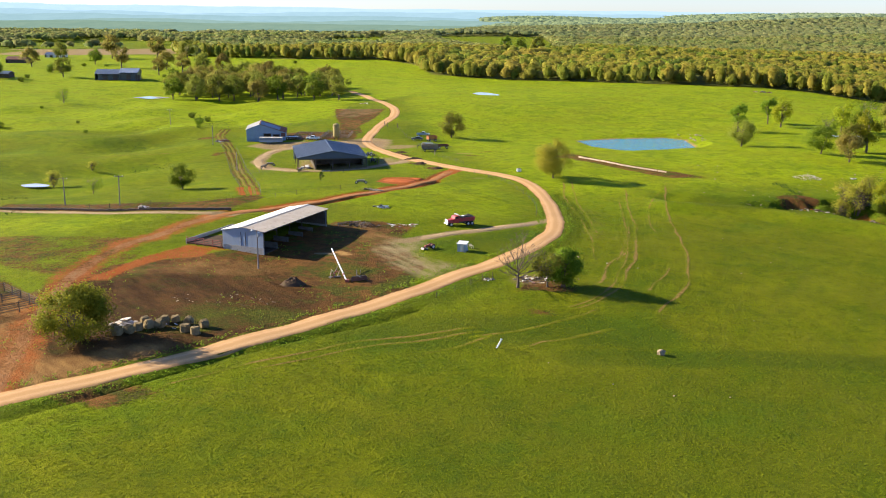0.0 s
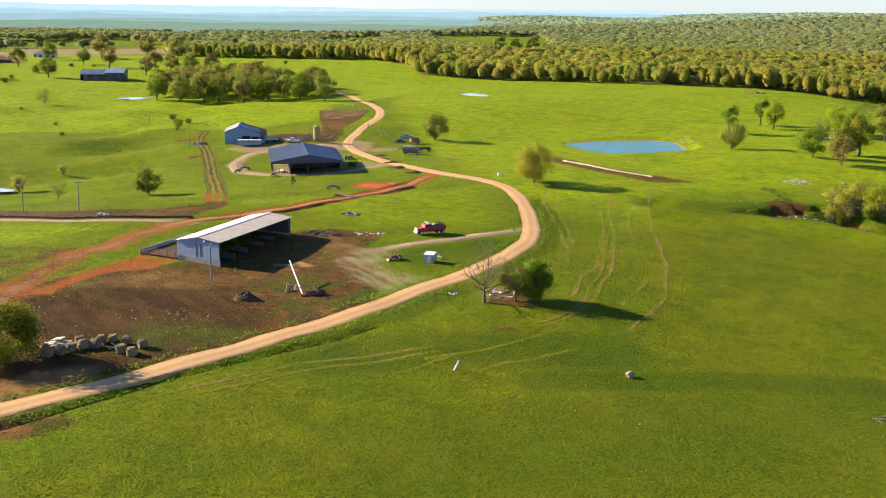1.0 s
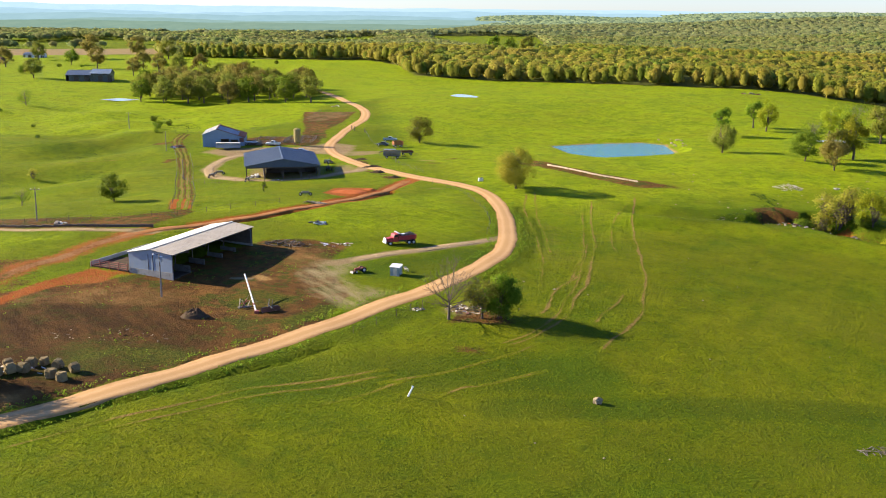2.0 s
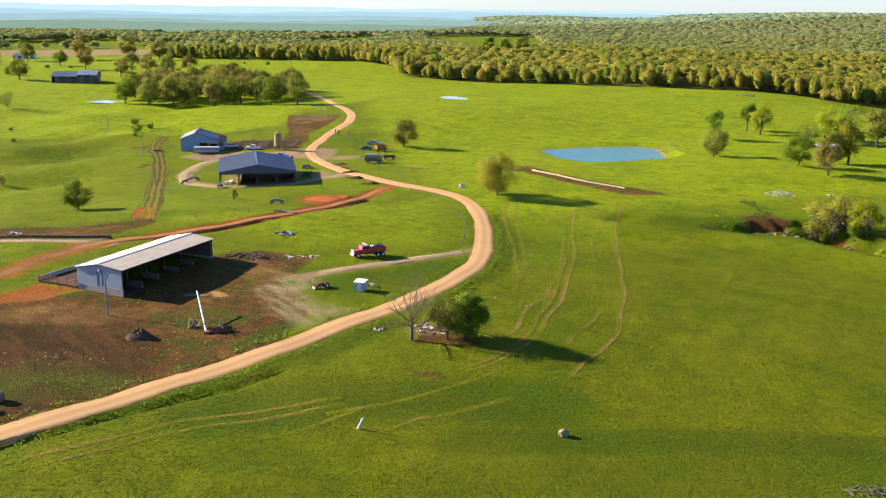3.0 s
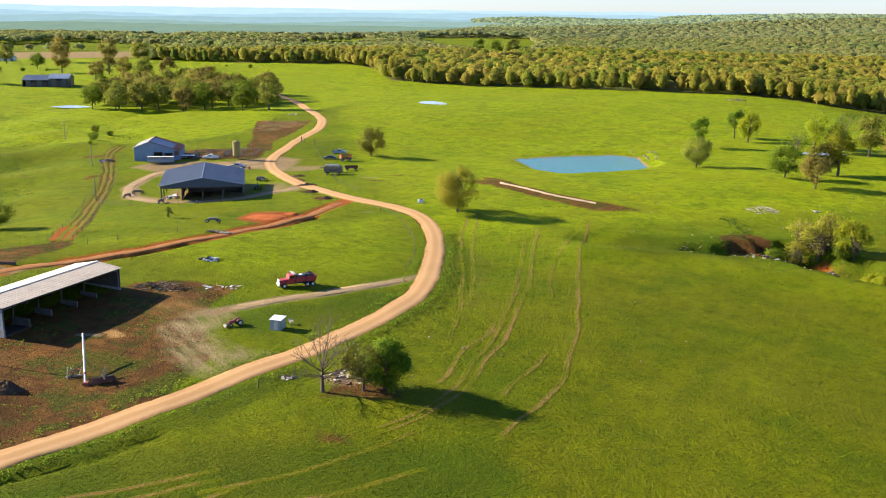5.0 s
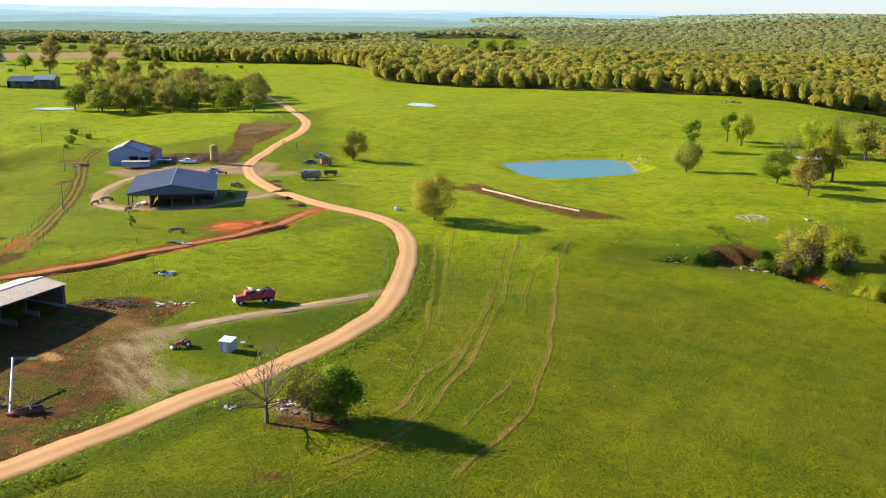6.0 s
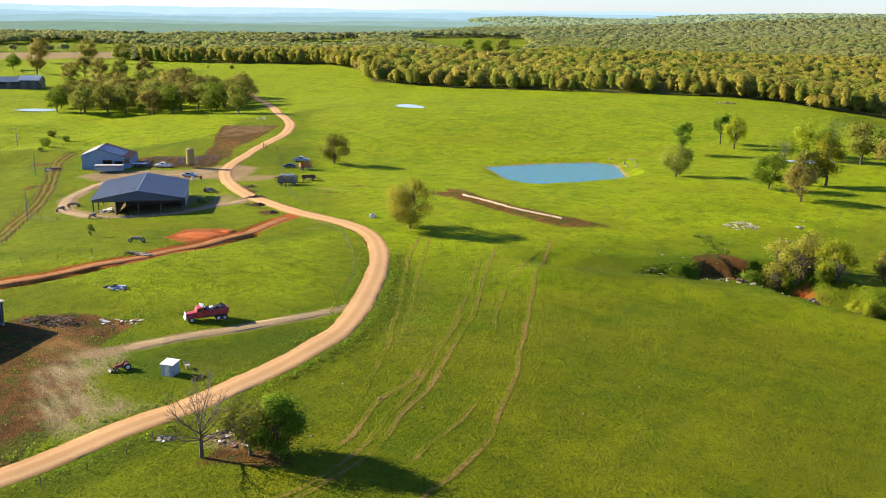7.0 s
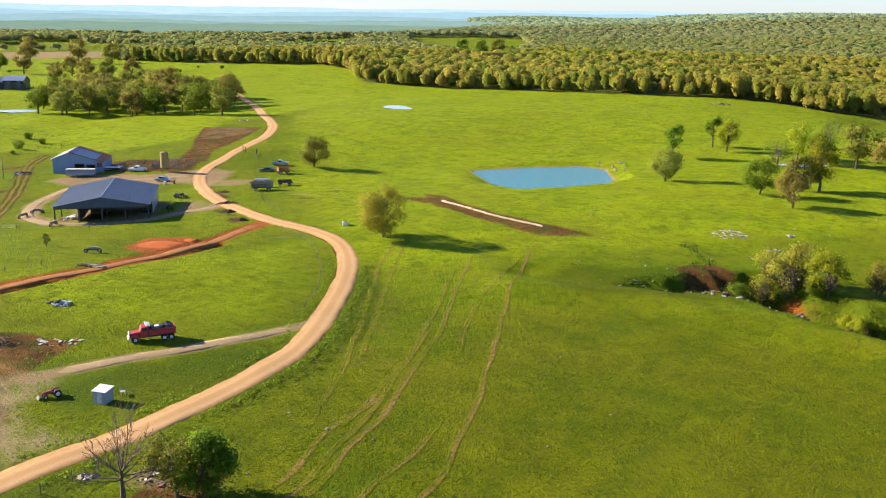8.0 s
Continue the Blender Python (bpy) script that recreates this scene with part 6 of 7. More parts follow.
def build_stock_trailer(m, length, label, roof):
    b = thing("stock_trailer", m, label, "trailer")
    W = 2.1
    for s in (-1, 1):
        part("side_panel", box(length, 0.06, 0.95, 0, s * W / 2, 0.6, 0.01), GALVANISED, b)
        for k in range(3):
            part("side_slat", box(length, 0.05, 0.1, 0, s * W / 2, 1.65 + k * 0.2), GALVANISED, b)
        for k in range(6):
            part("side_post", box(0.07, 0.08, 1.7, -length / 2 + 0.04 + (length - 0.08) * k / 5, s * W / 2, 0.6), GALVANISED, b)
        part("end_panel", box(0.06, W, 1.7, s * length / 2, 0, 0.6), GALVANISED, b)
        for x in (-0.5, 0.5):
            wheel(b, x - 0.6, s * (W / 2 - 0.14), 0.36, 0.22)
    part("floor", box(length, W, 0.1, 0, 0, 0.52), DARK_STEEL, b)
    part("roof", box(length + 0.15, W + 0.15, 0.08, 0, 0, 2.3, 0.03), roof, b, "pale roof")
    part("hitch", rod((length / 2, 0, 0.6), (length / 2 + 1.3, 0, 0.5), 0.06), DARK_STEEL, b)
    return b


build_stock_trailer(at(-66.0, 360.8, 5), 8.5, "long silver livestock trailer beside the old barn", WHITE_METAL)


def build_flat_trailer(m, label):
    b = thing("flatbed_trailer", m, label, "trailer")
    part("deck", box(6.8, 2.2, 0.14, 0, 0, 0.95, 0.02), WHITE_PAINT, b)
    for s in (-1, 1):
        part("frame_rail", box(6.8, 0.1, 0.2, 0, s * 0.8, 0.75), DARK_STEEL, b)
        for x in (-0.6, 0.4):
            wheel(b, x, s * 0.95, 0.38, 0.24)
    part("leg", box(0.12, 0.12, 0.9, 3.1, 0, -0.05), DARK_STEEL, b)
    return b


build_flat_trailer(at(-60.5, 369.8, 5), "low white flatbed trailer in front of a dark doorway")


# ---- small buildings and fixtures ----
def build_well_house():
    b = thing("pump_house", at(3.9, 181.2, -17, 0.05) @ Matrix.Scale(0.78, 4), "small pale grey pump house with a white sloping roof", "small shed")
    W, D = 2.2, 2.0
    for nm, g in (("front_wall", box(W, 0.08, 2.0, 0, -D / 2, 0, 0.01)), ("back_wall", box(W, 0.08, 2.25, 0, D / 2, 0, 0.01))):
        part(nm, g, GALVANISED, b)
    for s in (-1, 1):
        part("side_wall", moved(prism([(-D / 2, 0), (D / 2, 0), (D / 2, 2.25), (-D / 2, 2.0)], 0.08), Matrix.Translation((s * (W / 2 - 0.04), 0, 0)) @ Matrix.Rotation(radians(90), 4, "Z")), GALVANISED, b)
    d = part("door", box(0.8, 0.05, 1.75, 0.1, -D / 2 - 0.06, 0.1, 0.01), WHITE_METAL, b)
    part("handle", box(0.05, 0.05, 0.14, 0.4, -D / 2 - 0.1, 0.95), DARK_STEEL, d)
    part("roof", box(W + 0.35, D + 0.4, 0.09, 0, 0, 2.17, 0.02, Matrix.Rotation(radians(7), 4, "X")), WHITE_PAINT, b, "white sloping roof")
    part("skid", box(W, 0.14, 0.12, 0, -D / 2 + 0.2, -0.05), DARK_TIMBER, b)
    c = thing("folding_chair", at(5.7, 182.9, 30), "yellowish metal chair frame beside the pump house", "chair")
    part("seat", box(0.6, 0.6, 0.06, 0, 0, 0.5, 0.01), PALE_TIMBER, c)
    part("backrest", box(0.6, 0.06, 0.5, 0, 0.34, 0.42, 0.01, Matrix.Rotation(radians(-50), 4, "X")), PALE_TIMBER, c)
    for x in (-0.25, 0.25):
        for y in (-0.25, 0.25):
            part("leg", rod((x, y, -0.05), (x, y, 0.5), 0.03), WHITE_METAL, c)


def build_auger():
    b = thing("grain_auger", at(-16.7, 158.9), "long white grain auger tube leaning up from its base", "auger")
    foot, top = Vector((0, 0, 0.25)), Vector((-3.6, 9.6, 3.5))
    part("tube", rod(foot, top, 0.13, 0.12, 14), WHITE_PAINT, b)
    mid = foot.lerp(top, 0.16)
    part("collar", rod(mid, foot.lerp(top, 0.19), 0.2, None, 14), RUST_RED, b)
    part("hopper", box(0.7, 0.7, 0.45, 0.1, 0, -0.05, 0.05), RUST_RED, b, "rusty red hopper")
    part("spout", rod(top, top + Vector((0.2, 0, -0.5)), 0.14), DARK_STEEL, b)
    up = foot.lerp(top, 0.5)
    for s in (-1, 1):
        part("support_leg", rod((up.x + s * 0.9, up.y + s * 0.35, 0.1), up, 0.05), DARK_STEEL, b)
        part("leg_foot", box(0.3, 0.3, 0.6, up.x + s * 0.9, up.y + s * 0.35, -0.4), DARK_STEEL, b)
    t = thing("timber_stack", at(-18.9, 161.2, 20), "leaning pale posts and rusty rails beside the auger", "timber")
    for i, (x0, x1) in enumerate(((-0.9, -0.7), (-0.5, 0.3), (0.2, -0.4), (0.5, 0.9))):
        part("post", rod((x0, 0.2 * i, -0.05), (x1, 0.2 * i - 0.2, 1.6 - 0.15 * i), 0.09), PALE_TIMBER if i != 1 else RUST_RED, t)
    part("rail", rod((-0.9, 0.3, 0.6), (0.9, 0.3, 1.1), 0.08), RUST_RED, t)
    part("sleeper", box(2.2, 0.3, 0.25, 0, 0.3, -0.05, 0.03), GREY_TIMBER, t)
    h = thing("disc_harrow", at(-14.6, 159.6, 30), "dark rusty disc harrow on bare soil", "harrow")
    part("frame", box(2.6, 0.14, 0.14, 0, 0, 0.7), DARK_STEEL, h)
    part("frame", box(0.14, 2.0, 0.14, 0, 0, 0.72), DARK_STEEL, h)
    for i in range(9):
        part("disc", rod((-1.2 + 0.3 * i, -0.05, 0.4), (-1.2 + 0.3 * i + 0.06, 0.05, 0.4), 0.42, 0.30, 14), RUST_SHEET, h)
    part("drawbar", rod((0, 0.9, 0.7), (0.8, 2.6, 1.2), 0.08), DARK_STEEL, h)
    part("lever", rod((0.2, 0, 0.7), (0.5, 0.2, 1.9), 0.05), DARK_STEEL, h)


def build_pole(x, y, height, label, lamp=False, lean=0.0, crossarm=False):
    b = thing("utility_pole", at(x, y, 0), label, "pole", "utility poles")
    part("shaft", rod((0, 0, -0.3), (lean, 0, height), 0.15, 0.10, 10), GREY_TIMBER, b)
    if lamp:
        part("transformer", rod((lean + 0.3, -0.1, height - 1.2), (lean + 0.3, -0.1, height - 0.4), 0.24, None, 12), GALVANISED, b)
        part("lamp_arm", rod((lean, 0, height - 0.2), (lean - 0.9, 0, height + 0.1), 0.04), DARK_STEEL, b)
        part("lamp", rod((lean - 0.9, 0, height - 0.15), (lean - 0.9, 0, height + 0.1), 0.2, 0.08, 12), WHITE_PAINT, b)
    if crossarm:
        part("crossarm", box(2.2, 0.12, 0.12, lean, 0, height - 0.5), GREY_TIMBER, b)
        for i in (-1, 0, 1):
            part("insulator", rod((lean + i * 0.9, 0, height - 0.38), (lean + i * 0.9, 0, height - 0.2), 0.06), WHITE_PAINT, b)


def build_feed_silo():
    b = thing("feed_silo", at(-41.6, 365.2), "yellowish cylindrical feed silo on short legs", "silo")
    yellow = surface("dull_yellow_paint", (0.32, 0.25, 0.07), (0.25, 0.19, 0.06), 1.2, 0.6, wear=(0.18, 0.12, 0.05))
    part("barrel", rod((0, 0, 1.4), (0, 0, 6.0), 1.25, None, 24), yellow, b)
    for z in (1.5, 2.6, 3.7, 4.8, 5.9):
        part("band", rod((0, 0, z - 0.04), (0, 0, z + 0.04), 1.29, None, 24), yellow, b)
    part("cap", rod((0, 0, 6.0), (0, 0, 6.5), 1.3, 0.25, 24), yellow, b)
    part("hopper", rod((0, 0, 0.5), (0, 0, 1.4), 0.3, 1.22, 20), yellow, b)
    for a in range(4):
        x, y = 1.15 * math.cos(a * 1.571 + 0.78), 1.15 * math.sin(a * 1.571 + 0.78)
        part("leg", rod((x, y, -0.2), (x, y, 1.6), 0.07), DARK_STEEL, b)


build_well_house()
build_auger()
build_feed_silo()
build_pole(-33.3, 165.6, 7.2, "grey wooden pole with lamp beside the long barn", True)
build_pole(-86.5, 354, 7.0, "grey utility pole beside the rutted lane")
build_pole(-77.5, 223.0, 7.5, "grey utility pole beside the west track", False, 0.2, True)
build_pole(-93.0, 229.0, 7.0, "grey utility pole in the west pasture", False, 0, True)
build_pole(-66.0, 300.0, 6.0, "grey utility pole beside the rutted lane")
build_pole(-121.0, 420.0, 7.0, "grey utility pole in the pasture beyond the barns", False, 0, True)


# ---- troughs, bales, rocks, junk ----
def build_trough_row():
    b = thing("feed_trough", pose(0, 0, 0), "weathered pale concrete feed trough on bare soil", "trough", "row of feed troughs")
    L = 1.42
    bm = box(L, 0.75, 0.12, 0, 0, 0.1, 0.02)
    part("base", bm, PALE_CONCRETE, b)
    for s in (-1, 1):
        part("side", box(L, 0.1, 0.45, 0, s * 0.34, 0.18, 0.02, Matrix.Rotation(radians(-8 * s), 4, "X")), PALE_CONCRETE, b)
        part("end", box(0.1, 0.7, 0.4, s * (L / 2 - 0.05), 0, 0.18, 0.02), PALE_CONCRETE, b)
        part("foot", box(0.22, 0.6, 0.2, s * 0.45, 0, -0.08), PALE_CONCRETE, b)
    line = curve_points(LOG_ROW, 1.5)
    rs = random.Random(8)
    for i in range(len(line) - 1):
        p, d = line[i], line[i + 1] - line[i]
        turn = math.degrees(math.atan2(d.y, d.x)) + rs.uniform(-7, 7)
        m = at(p.x + rs.uniform(-.1, .1), p.y + rs.uniform(-.16, .16), turn)
        if i == 0:
            b.matrix_world = m @ Matrix.Diagonal((1, 0.66, 0.8, 1))
        else:
            copy_thing(b, m @ Matrix.Diagonal((1, 0.66, 0.8, 1)))


PALE_CONCRETE = surface("pale_concrete", (0.58, 0.46, 0.32), (0.48, 0.38, 0.26), 1.2, 0.8, 0, 0.4, wear=(0.40, 0.33, 0.25))
build_trough_row()


def bale_mesh(seed, r=0.75, w=1.25):
    bm = bmesh.new()
    bmesh.ops.create_cone(bm, cap_ends=True, segments=20, radius1=r, radius2=r, depth=w)
    bmesh.ops.bevel(bm, geom=[e for e in bm.edges if any(len(f.verts) > 4 for f in e.link_faces)], offset=0.16, segments=2, affect="EDGES")
    bmesh.ops.subdivide_edges(bm, edges=bm.edges, cuts=1)
    for v in bm.verts:
        v.co += Vector(noise.noise_vector(v.co * 2.2 + Vector((seed, 0, 0)))) * 0.16
        v.co.z *= 1.0
    return mesh_of("bale", bm, HAY)


bales = [bale_mesh(i) for i in range(3)]
rs = random.Random(14)
for x, y, up, sc in ((-37.3, 131.1, 1, 1.05), (-35.6, 130.2, 1, 1.0), (-37.6, 134.1, 0, 1.0), (-35.0, 132.9, 0, 1.0), (-42.9, 132.2, 0, 1.05), (-41.2, 134.6, 0, 1.0), (-44.0, 134.0, 0, 1.0), (-41.4, 132.6, 0, 1.05), (-39.9, 135.4, 1, 0.9), (-45.0, 129.8, 0, 1.0), (-46.4, 128.9, 0, 1.0), (-44.2, 131.2, 1, 1.0), (-47.4, 130.6, 0, 0.95)):
    sc *= 0.92
    m = pose(x, y, ground(x, y) + (0.56 if up else 0.64) * sc, 0 if up else 90, 0, rs.uniform(0, 180)) @ Matrix.Scale(sc, 4)
    b = new("hay_bale", bales[rs.randrange(3)])
    b.matrix_world = m
    tagged(b, "old weathered round hay bale standing on end" if up else "old weathered round hay bale lying on its side", "hay bale", "old hay bales")


def stone_mesh(seed, size=1.0, rough=0.35):
    bm = bmesh.new()
    bmesh.ops.create_icosphere(bm, subdivisions=2, radius=size)
    for v in bm.verts:
        v.co += v.co.normalized() * (noise.noise(v.co * (1.4 / size) + Vector((seed, 2, 0))) * rough * size * 1.6)
        v.co.z *= 0.7
    return mesh_of("stone", bm, GREY_STONE)


stones = [stone_mesh(3.7 * i) for i in range(5)]


def stone(x, y, size, label="pale grey fieldstone lying in the grass", name="rock", group="fieldstones", turn=0):
    ob = new(name, stones[int(abs(x * 7 + y * 3)) % 5])
    ob.matrix_world = pose(x, y, ground(x, y) + size * 0.22, 0, 0, turn + x * 40) @ Matrix.Scale(size, 4)
    return tagged(ob, label, "rock", group)


stones.append(stone_mesh(23.1, 1.0, 0.55))
stones[5].materials[0] = surface("brown_rock", (0.32, 0.25, 0.155), (0.22, 0.17, 0.105), 2.0, 0.95, 0, 0.9, wear=(0.40, 0.34, 0.25))
boulder = stone(32.1, 131.4, 0.6, "large weathered boulder standing in the grass", "boulder")
boulder.data = stones.pop()
boulder.matrix_world = boulder.matrix_world @ Matrix.Diagonal((0.95, 0.8, 1.75, 1))
for x, y, s in ((23, 119, 0.22), (30.5, 116, 0.25), (38, 116.5, 0.2), (51, 148, 0.2), (57, 175, 0.25), (24.5, 165, 0.3), (37, 174, 0.28), (31.5, 176, 0.4), (26.5, 180, 0.32), (62, 205, 0.22), (70, 152, 0.2), (15, 125, 0.18), (66, 185, 0.22), (73, 200, 0.2)):
    stone(x, y, s * 0.6)
rs = random.Random(21)
for i in range(34):
    x, y = rs.uniform(70, 150), rs.uniform(255, 300)
    stone(x, y, rs.uniform(0.1, 0.28))
for i in range(14):
    stone(rs.uniform(95, 106), rs.uniform(378, 398), rs.uniform(0.3, 0.7), "tan boulder at the pond's dam", "boulder", "dam boulders")

b = thing("marker_post", at(8.0, 129.6), "white leaning plastic pipe marker in the grass", "post")
part("pipe", rod((-0.04, 0, -0.1), (0.58, -0.1, 1.30), 0.12, None, 12), WHITE_PAINT, b)
part("cap", rod((0.57, -0.1, 1.28), (0.62, -0.105, 1.40), 0.15, None, 12), WHITE_PAINT, b)


BLEACHED = surface("bleached_wood", (0.66, 0.60, 0.50), (0.54, 0.48, 0.39), 1.5, 0.85, 0, 0.4)


def build_heap(name, x, y, spread, count, mats, label, category, seed, size=(0.3, 1.0), flat=0.35, tall=0.6, narrow=0.6):
    """A heap of bits: boards, sheets and lumps of several materials."""
    b = thing(name, at(x, y), label, category)
    rs = random.Random(seed)
    for i in range(count):
        a, d = rs.uniform(0, 6.28), rs.random() ** 0.7
        px, py = math.cos(a) * d * spread[0], math.sin(a) * d * spread[1]
        gz = ground(x + px, y + py) - ground(x, y)
        sx, sy, sz = rs.uniform(*size), rs.uniform(*size) * narrow, rs.uniform(0.05, flat)
        z = gz - 0.03 + (1 - d) * tall * rs.random()
        part("piece", box(sx, sy, sz, px, py, z, min(0.03, sz * 0.3), Euler((rs.uniform(-.3, .3), rs.uniform(-.3, .3), a * 3)).to_matrix().to_4x4()), rs.choice(mats), b)
    return b


build_heap("scrap_heap", -14.2, 214.2, (1.9, 1.3), 22, [WHITE_PAINT, DARK_STEEL, BLUE_PAINT, GREY_TIMBER, DARK_STEEL], "low heap of white, blue and black scrap on grass", "scrap heap", 1)
build_heap("board_heap", 16.4, 164.6, (3.8, 2.6), 90, [GREY_TIMBER, RUST_SHEET, DARK_TIMBER, GREY_TIMBER, DARK_STEEL, HAY, PALE_TIMBER, BLEACHED], "heap of old boards and rusty sheets beneath a leafless tree", "scrap heap", 2, (0.2, 1.0), 0.1, 0.35, 0.5)
build_heap("rubble_pile", 108.5, 280.5, (4.2, 3.6), 120, [PALE_CONCRETE, BLEACHED, BLEACHED, PALE_TIMBER], "pile of bleached branches and pale broken concrete", "rubble", 3, (0.15, 1.3), 0.1, 1.3, 0.13)
build_heap("rubble_pile", 121.5, 279.5, (1.8, 1.0), 14, [PALE_CONCRETE, WHITE_PAINT, GREY_STONE], "small scatter of pale rubble on the pasture", "rubble", 4, (0.3, 1.0), 0.2, 0.4)
build_heap("rubble_pile", 114.0, 268.0, (2.6, 1.4), 18, [GREY_STONE, GREY_TIMBER], "small scatter of grey rubble on the pasture", "rubble", 5, (0.3, 0.9), 0.2, 0.3)
build_heap("brush_heap", -18.0, 198.8, (5.0, 2.2), 90, [DARK_TIMBER, BARK, BARK, DARK_TIMBER, GREY_TIMBER], "dark row of brush and broken boards by the barn", "brush heap", 6, (0.3, 1.7), 0.16, 0.8, 0.12)
build_heap("board_scatter", -8.5, 199.5, (3.5, 2.6), 16, [PALE_TIMBER, WHITE_PAINT, RUST_SHEET, GREY_TIMBER], "scattered pale boards on bare soil", "boards", 7, (0.4, 1.3), 0.1, 0.1)
build_heap("scrap_row", -17.8, 238.6, (3.2, 1.0), 20, [PALE_TIMBER, GREY_TIMBER, GREY_STONE, HAY], "low pile of pale logs and stones beside the clay track", "logs", 8, (0.5, 1.8), 0.3, 0.4)
build_heap("lumber_pile", -43.0, 293.5, (3.2, 1.6), 18, [PALE_TIMBER, WHITE_PAINT, RUST_SHEET, HAY], "pale lumber and bags heaped under the shed's edge", "lumber", 9, (0.8, 2.6), 0.35, 0.8)
build_heap("scrap_heap", -85.0, 363.5, (3.4, 2.0), 22, [GREY_TIMBER, WHITE_PAINT, RUST_RED, DARK_STEEL], "heap of boards and scrap beside the old barn", "scrap heap", 10, (0.5, 1.8), 0.35, 1.0)
build_heap("board_stack", -57.5, 371.5, (2.6, 2.6), 34, [GREY_TIMBER, PALE_TIMBER, GREY_TIMBER, RUST_SHEET], "grey boards and gates leaning in a heap beside the old barn", "boards", 15, (0.6, 2.8), 0.12, 1.6, 0.12)
build_heap("scrap_heap", -69.5, 216.2, (1.6, 0.8), 12, [WHITE_PAINT, GREY_TIMBER, DARK_STEEL], "white and dark scrap on the earth bank", "scrap heap", 11, (0.4, 1.1), 0.3, 0.7)
build_heap("scrap_heap", -35.2, 285.0, (1.5, 0.6), 9, [WHITE_PAINT, GREY_TIMBER], "white scrap panels lying beside the gravel loop", "scrap heap", 12, (0.6, 1.4), 0.2, 0.3)
build_heap("scrap_heap", 8.3, 163.6, (1.2, 0.7), 8, [WHITE_PAINT, PALE_TIMBER, DARK_STEEL], "few white boards in the roadside grass", "scrap heap", 13, (0.4, 0.9), 0.15, 0.3)
build_heap("brush_pile", 67, 121.5, (6.0, 1.5), 100, [GREY_TIMBER, PALE_BARK, PALE_BARK, BARK], "bleached fallen branches lying in the grass", "branches", 14, (0.2, 1.6), 0.08, 0.4, 0.09)


def build_mound(name, x, y, rx, ry, h, mat, label, seed):
    k, rings = 36, 12
    verts = []
    for j in range(rings + 1):
        u = j / rings
        for i in range(k):
            a = 2 * math.pi * i / k
            n = 1 + 0.25 * noise.noise((math.cos(a) * 1.5, math.sin(a) * 1.5, seed))
            px, py = x + math.cos(a) * rx * u * n, y + math.sin(a) * ry * u * n
            z = h * math.cos(u * math.pi / 2) ** 1.2 * (1 + 0.4 * noise.noise((px * 1.1, py * 1.1, seed)) + 0.5 * noise.noise((px * 3.3, py * 3.3, seed))) - 0.08 * u
            verts.append((px, py, ground(px, py) + z))
    faces = [(j * k + i, j * k + (i + 1) % k, (j + 1) * k + (i + 1) % k, (j + 1) * k + i) for j in range(rings) for i in range(k)]
    return tagged(new(name, array_mesh(name, verts, [f[::-1] for f in faces], mat)), label, "mound")


DARK_SOIL = surface("dark_soil", (0.055, 0.035, 0.022), (0.09, 0.058, 0.035), 1.2, 0.95, 0, 0.9, 8, wear=(0.075, 0.07, 0.02))
RED_SOIL = surface("red_soil", (0.46, 0.125, 0.03), (0.36, 0.085, 0.018), 0.9, 0.95, 0, 0.9, 8)
build_mound("soil_mound", -25.6, 156.4, 2.3, 1.5, 1.2, DARK_SOIL, "dark mound of soil and weeds on the bare yard", 2.0)
build_mound("clay_mound", -12.5, 260.5, 6.0, 4.2, 0.3, RED_SOIL, "low spread heap of orange clay beside the track", 5.0)
build_mound("clay_mound", -6.5, 266.0, 3.2, 2.2, 0.3, RED_SOIL, "low heap of orange clay beside the track", 7.0)
build_mound("clay_mound", -10.5, 311.0, 3.4, 1.4, 0.6, DARK_SOIL, "dark low soil bank beside the road junction", 9.0)
build_mound("clay_mound", -15.0, 327.5, 2.6, 1.6, 0.5, DARK_SOIL, "brown soil heap at the road's edge", 11.0)
build_mound("soil_mound", -7.6, 299.5, 2.6, 1.1, 0.7, DARK_SOIL, "rough brown soil bank at the road junction", 15.0)
build_mound("soil_mound", -2.0, 289.4, 2.2, 1.1, 0.6, DARK_SOIL, "rough brown soil bank above the clay track", 17.0)
build_mound("straw_patch", -22.5, 176.5, 3.4, 1.0, 0.12, HAY, "flattened spill of straw on the yard", 13.0)


# ---- fences and pens ----
def build_fence(pts, label, spacing=5.0, height=1.2, wires=3, wood=DARK_TIMBER, r=0.045):
    f = thing("fence", pose(0, 0, 0), label, "fence", "pasture fences")
    line = curve_points(pts, spacing)
    first = line[0]
    f.location = (first.x, first.y, ground(first.x, first.y))
    o = Vector(f.location)
    rs = random.Random(int(first.x * 10))
    tops = []
    for p in line:
        g = Vector((p.x, p.y, ground(p.x, p.y))) - o
        h = height * rs.uniform(0.92, 1.08)
        part("post", rod(g - Vector((0, 0, 0.15)), g + Vector((rs.uniform(-.05, .05), rs.uniform(-.05, .05), h)), r * rs.uniform(0.85, 1.3), None, 6), wood, f)
        tops.append(g)
    for k in range(wires):
        z = height * (k + 1) / (wires + 0.4)
        bm = bmesh.new()
        for a, c in zip(tops, tops[1:]):
            rod(a + Vector((0, 0, z)), c + Vector((0, 0, z)), 0.012, None, 4, bm)
        part("wire", bm, DARK_STEEL, f)
    return f


build_fence([(21.5, 216), (22.8, 228), (22.2, 243), (20, 256), (16.5, 269), (9, 279)], "wire fence on grey posts inside the road bend")
build_fence([(-1, 152), (5, 160), (9, 165)], "sagging wire fence on posts along the road ditch", 4.5)
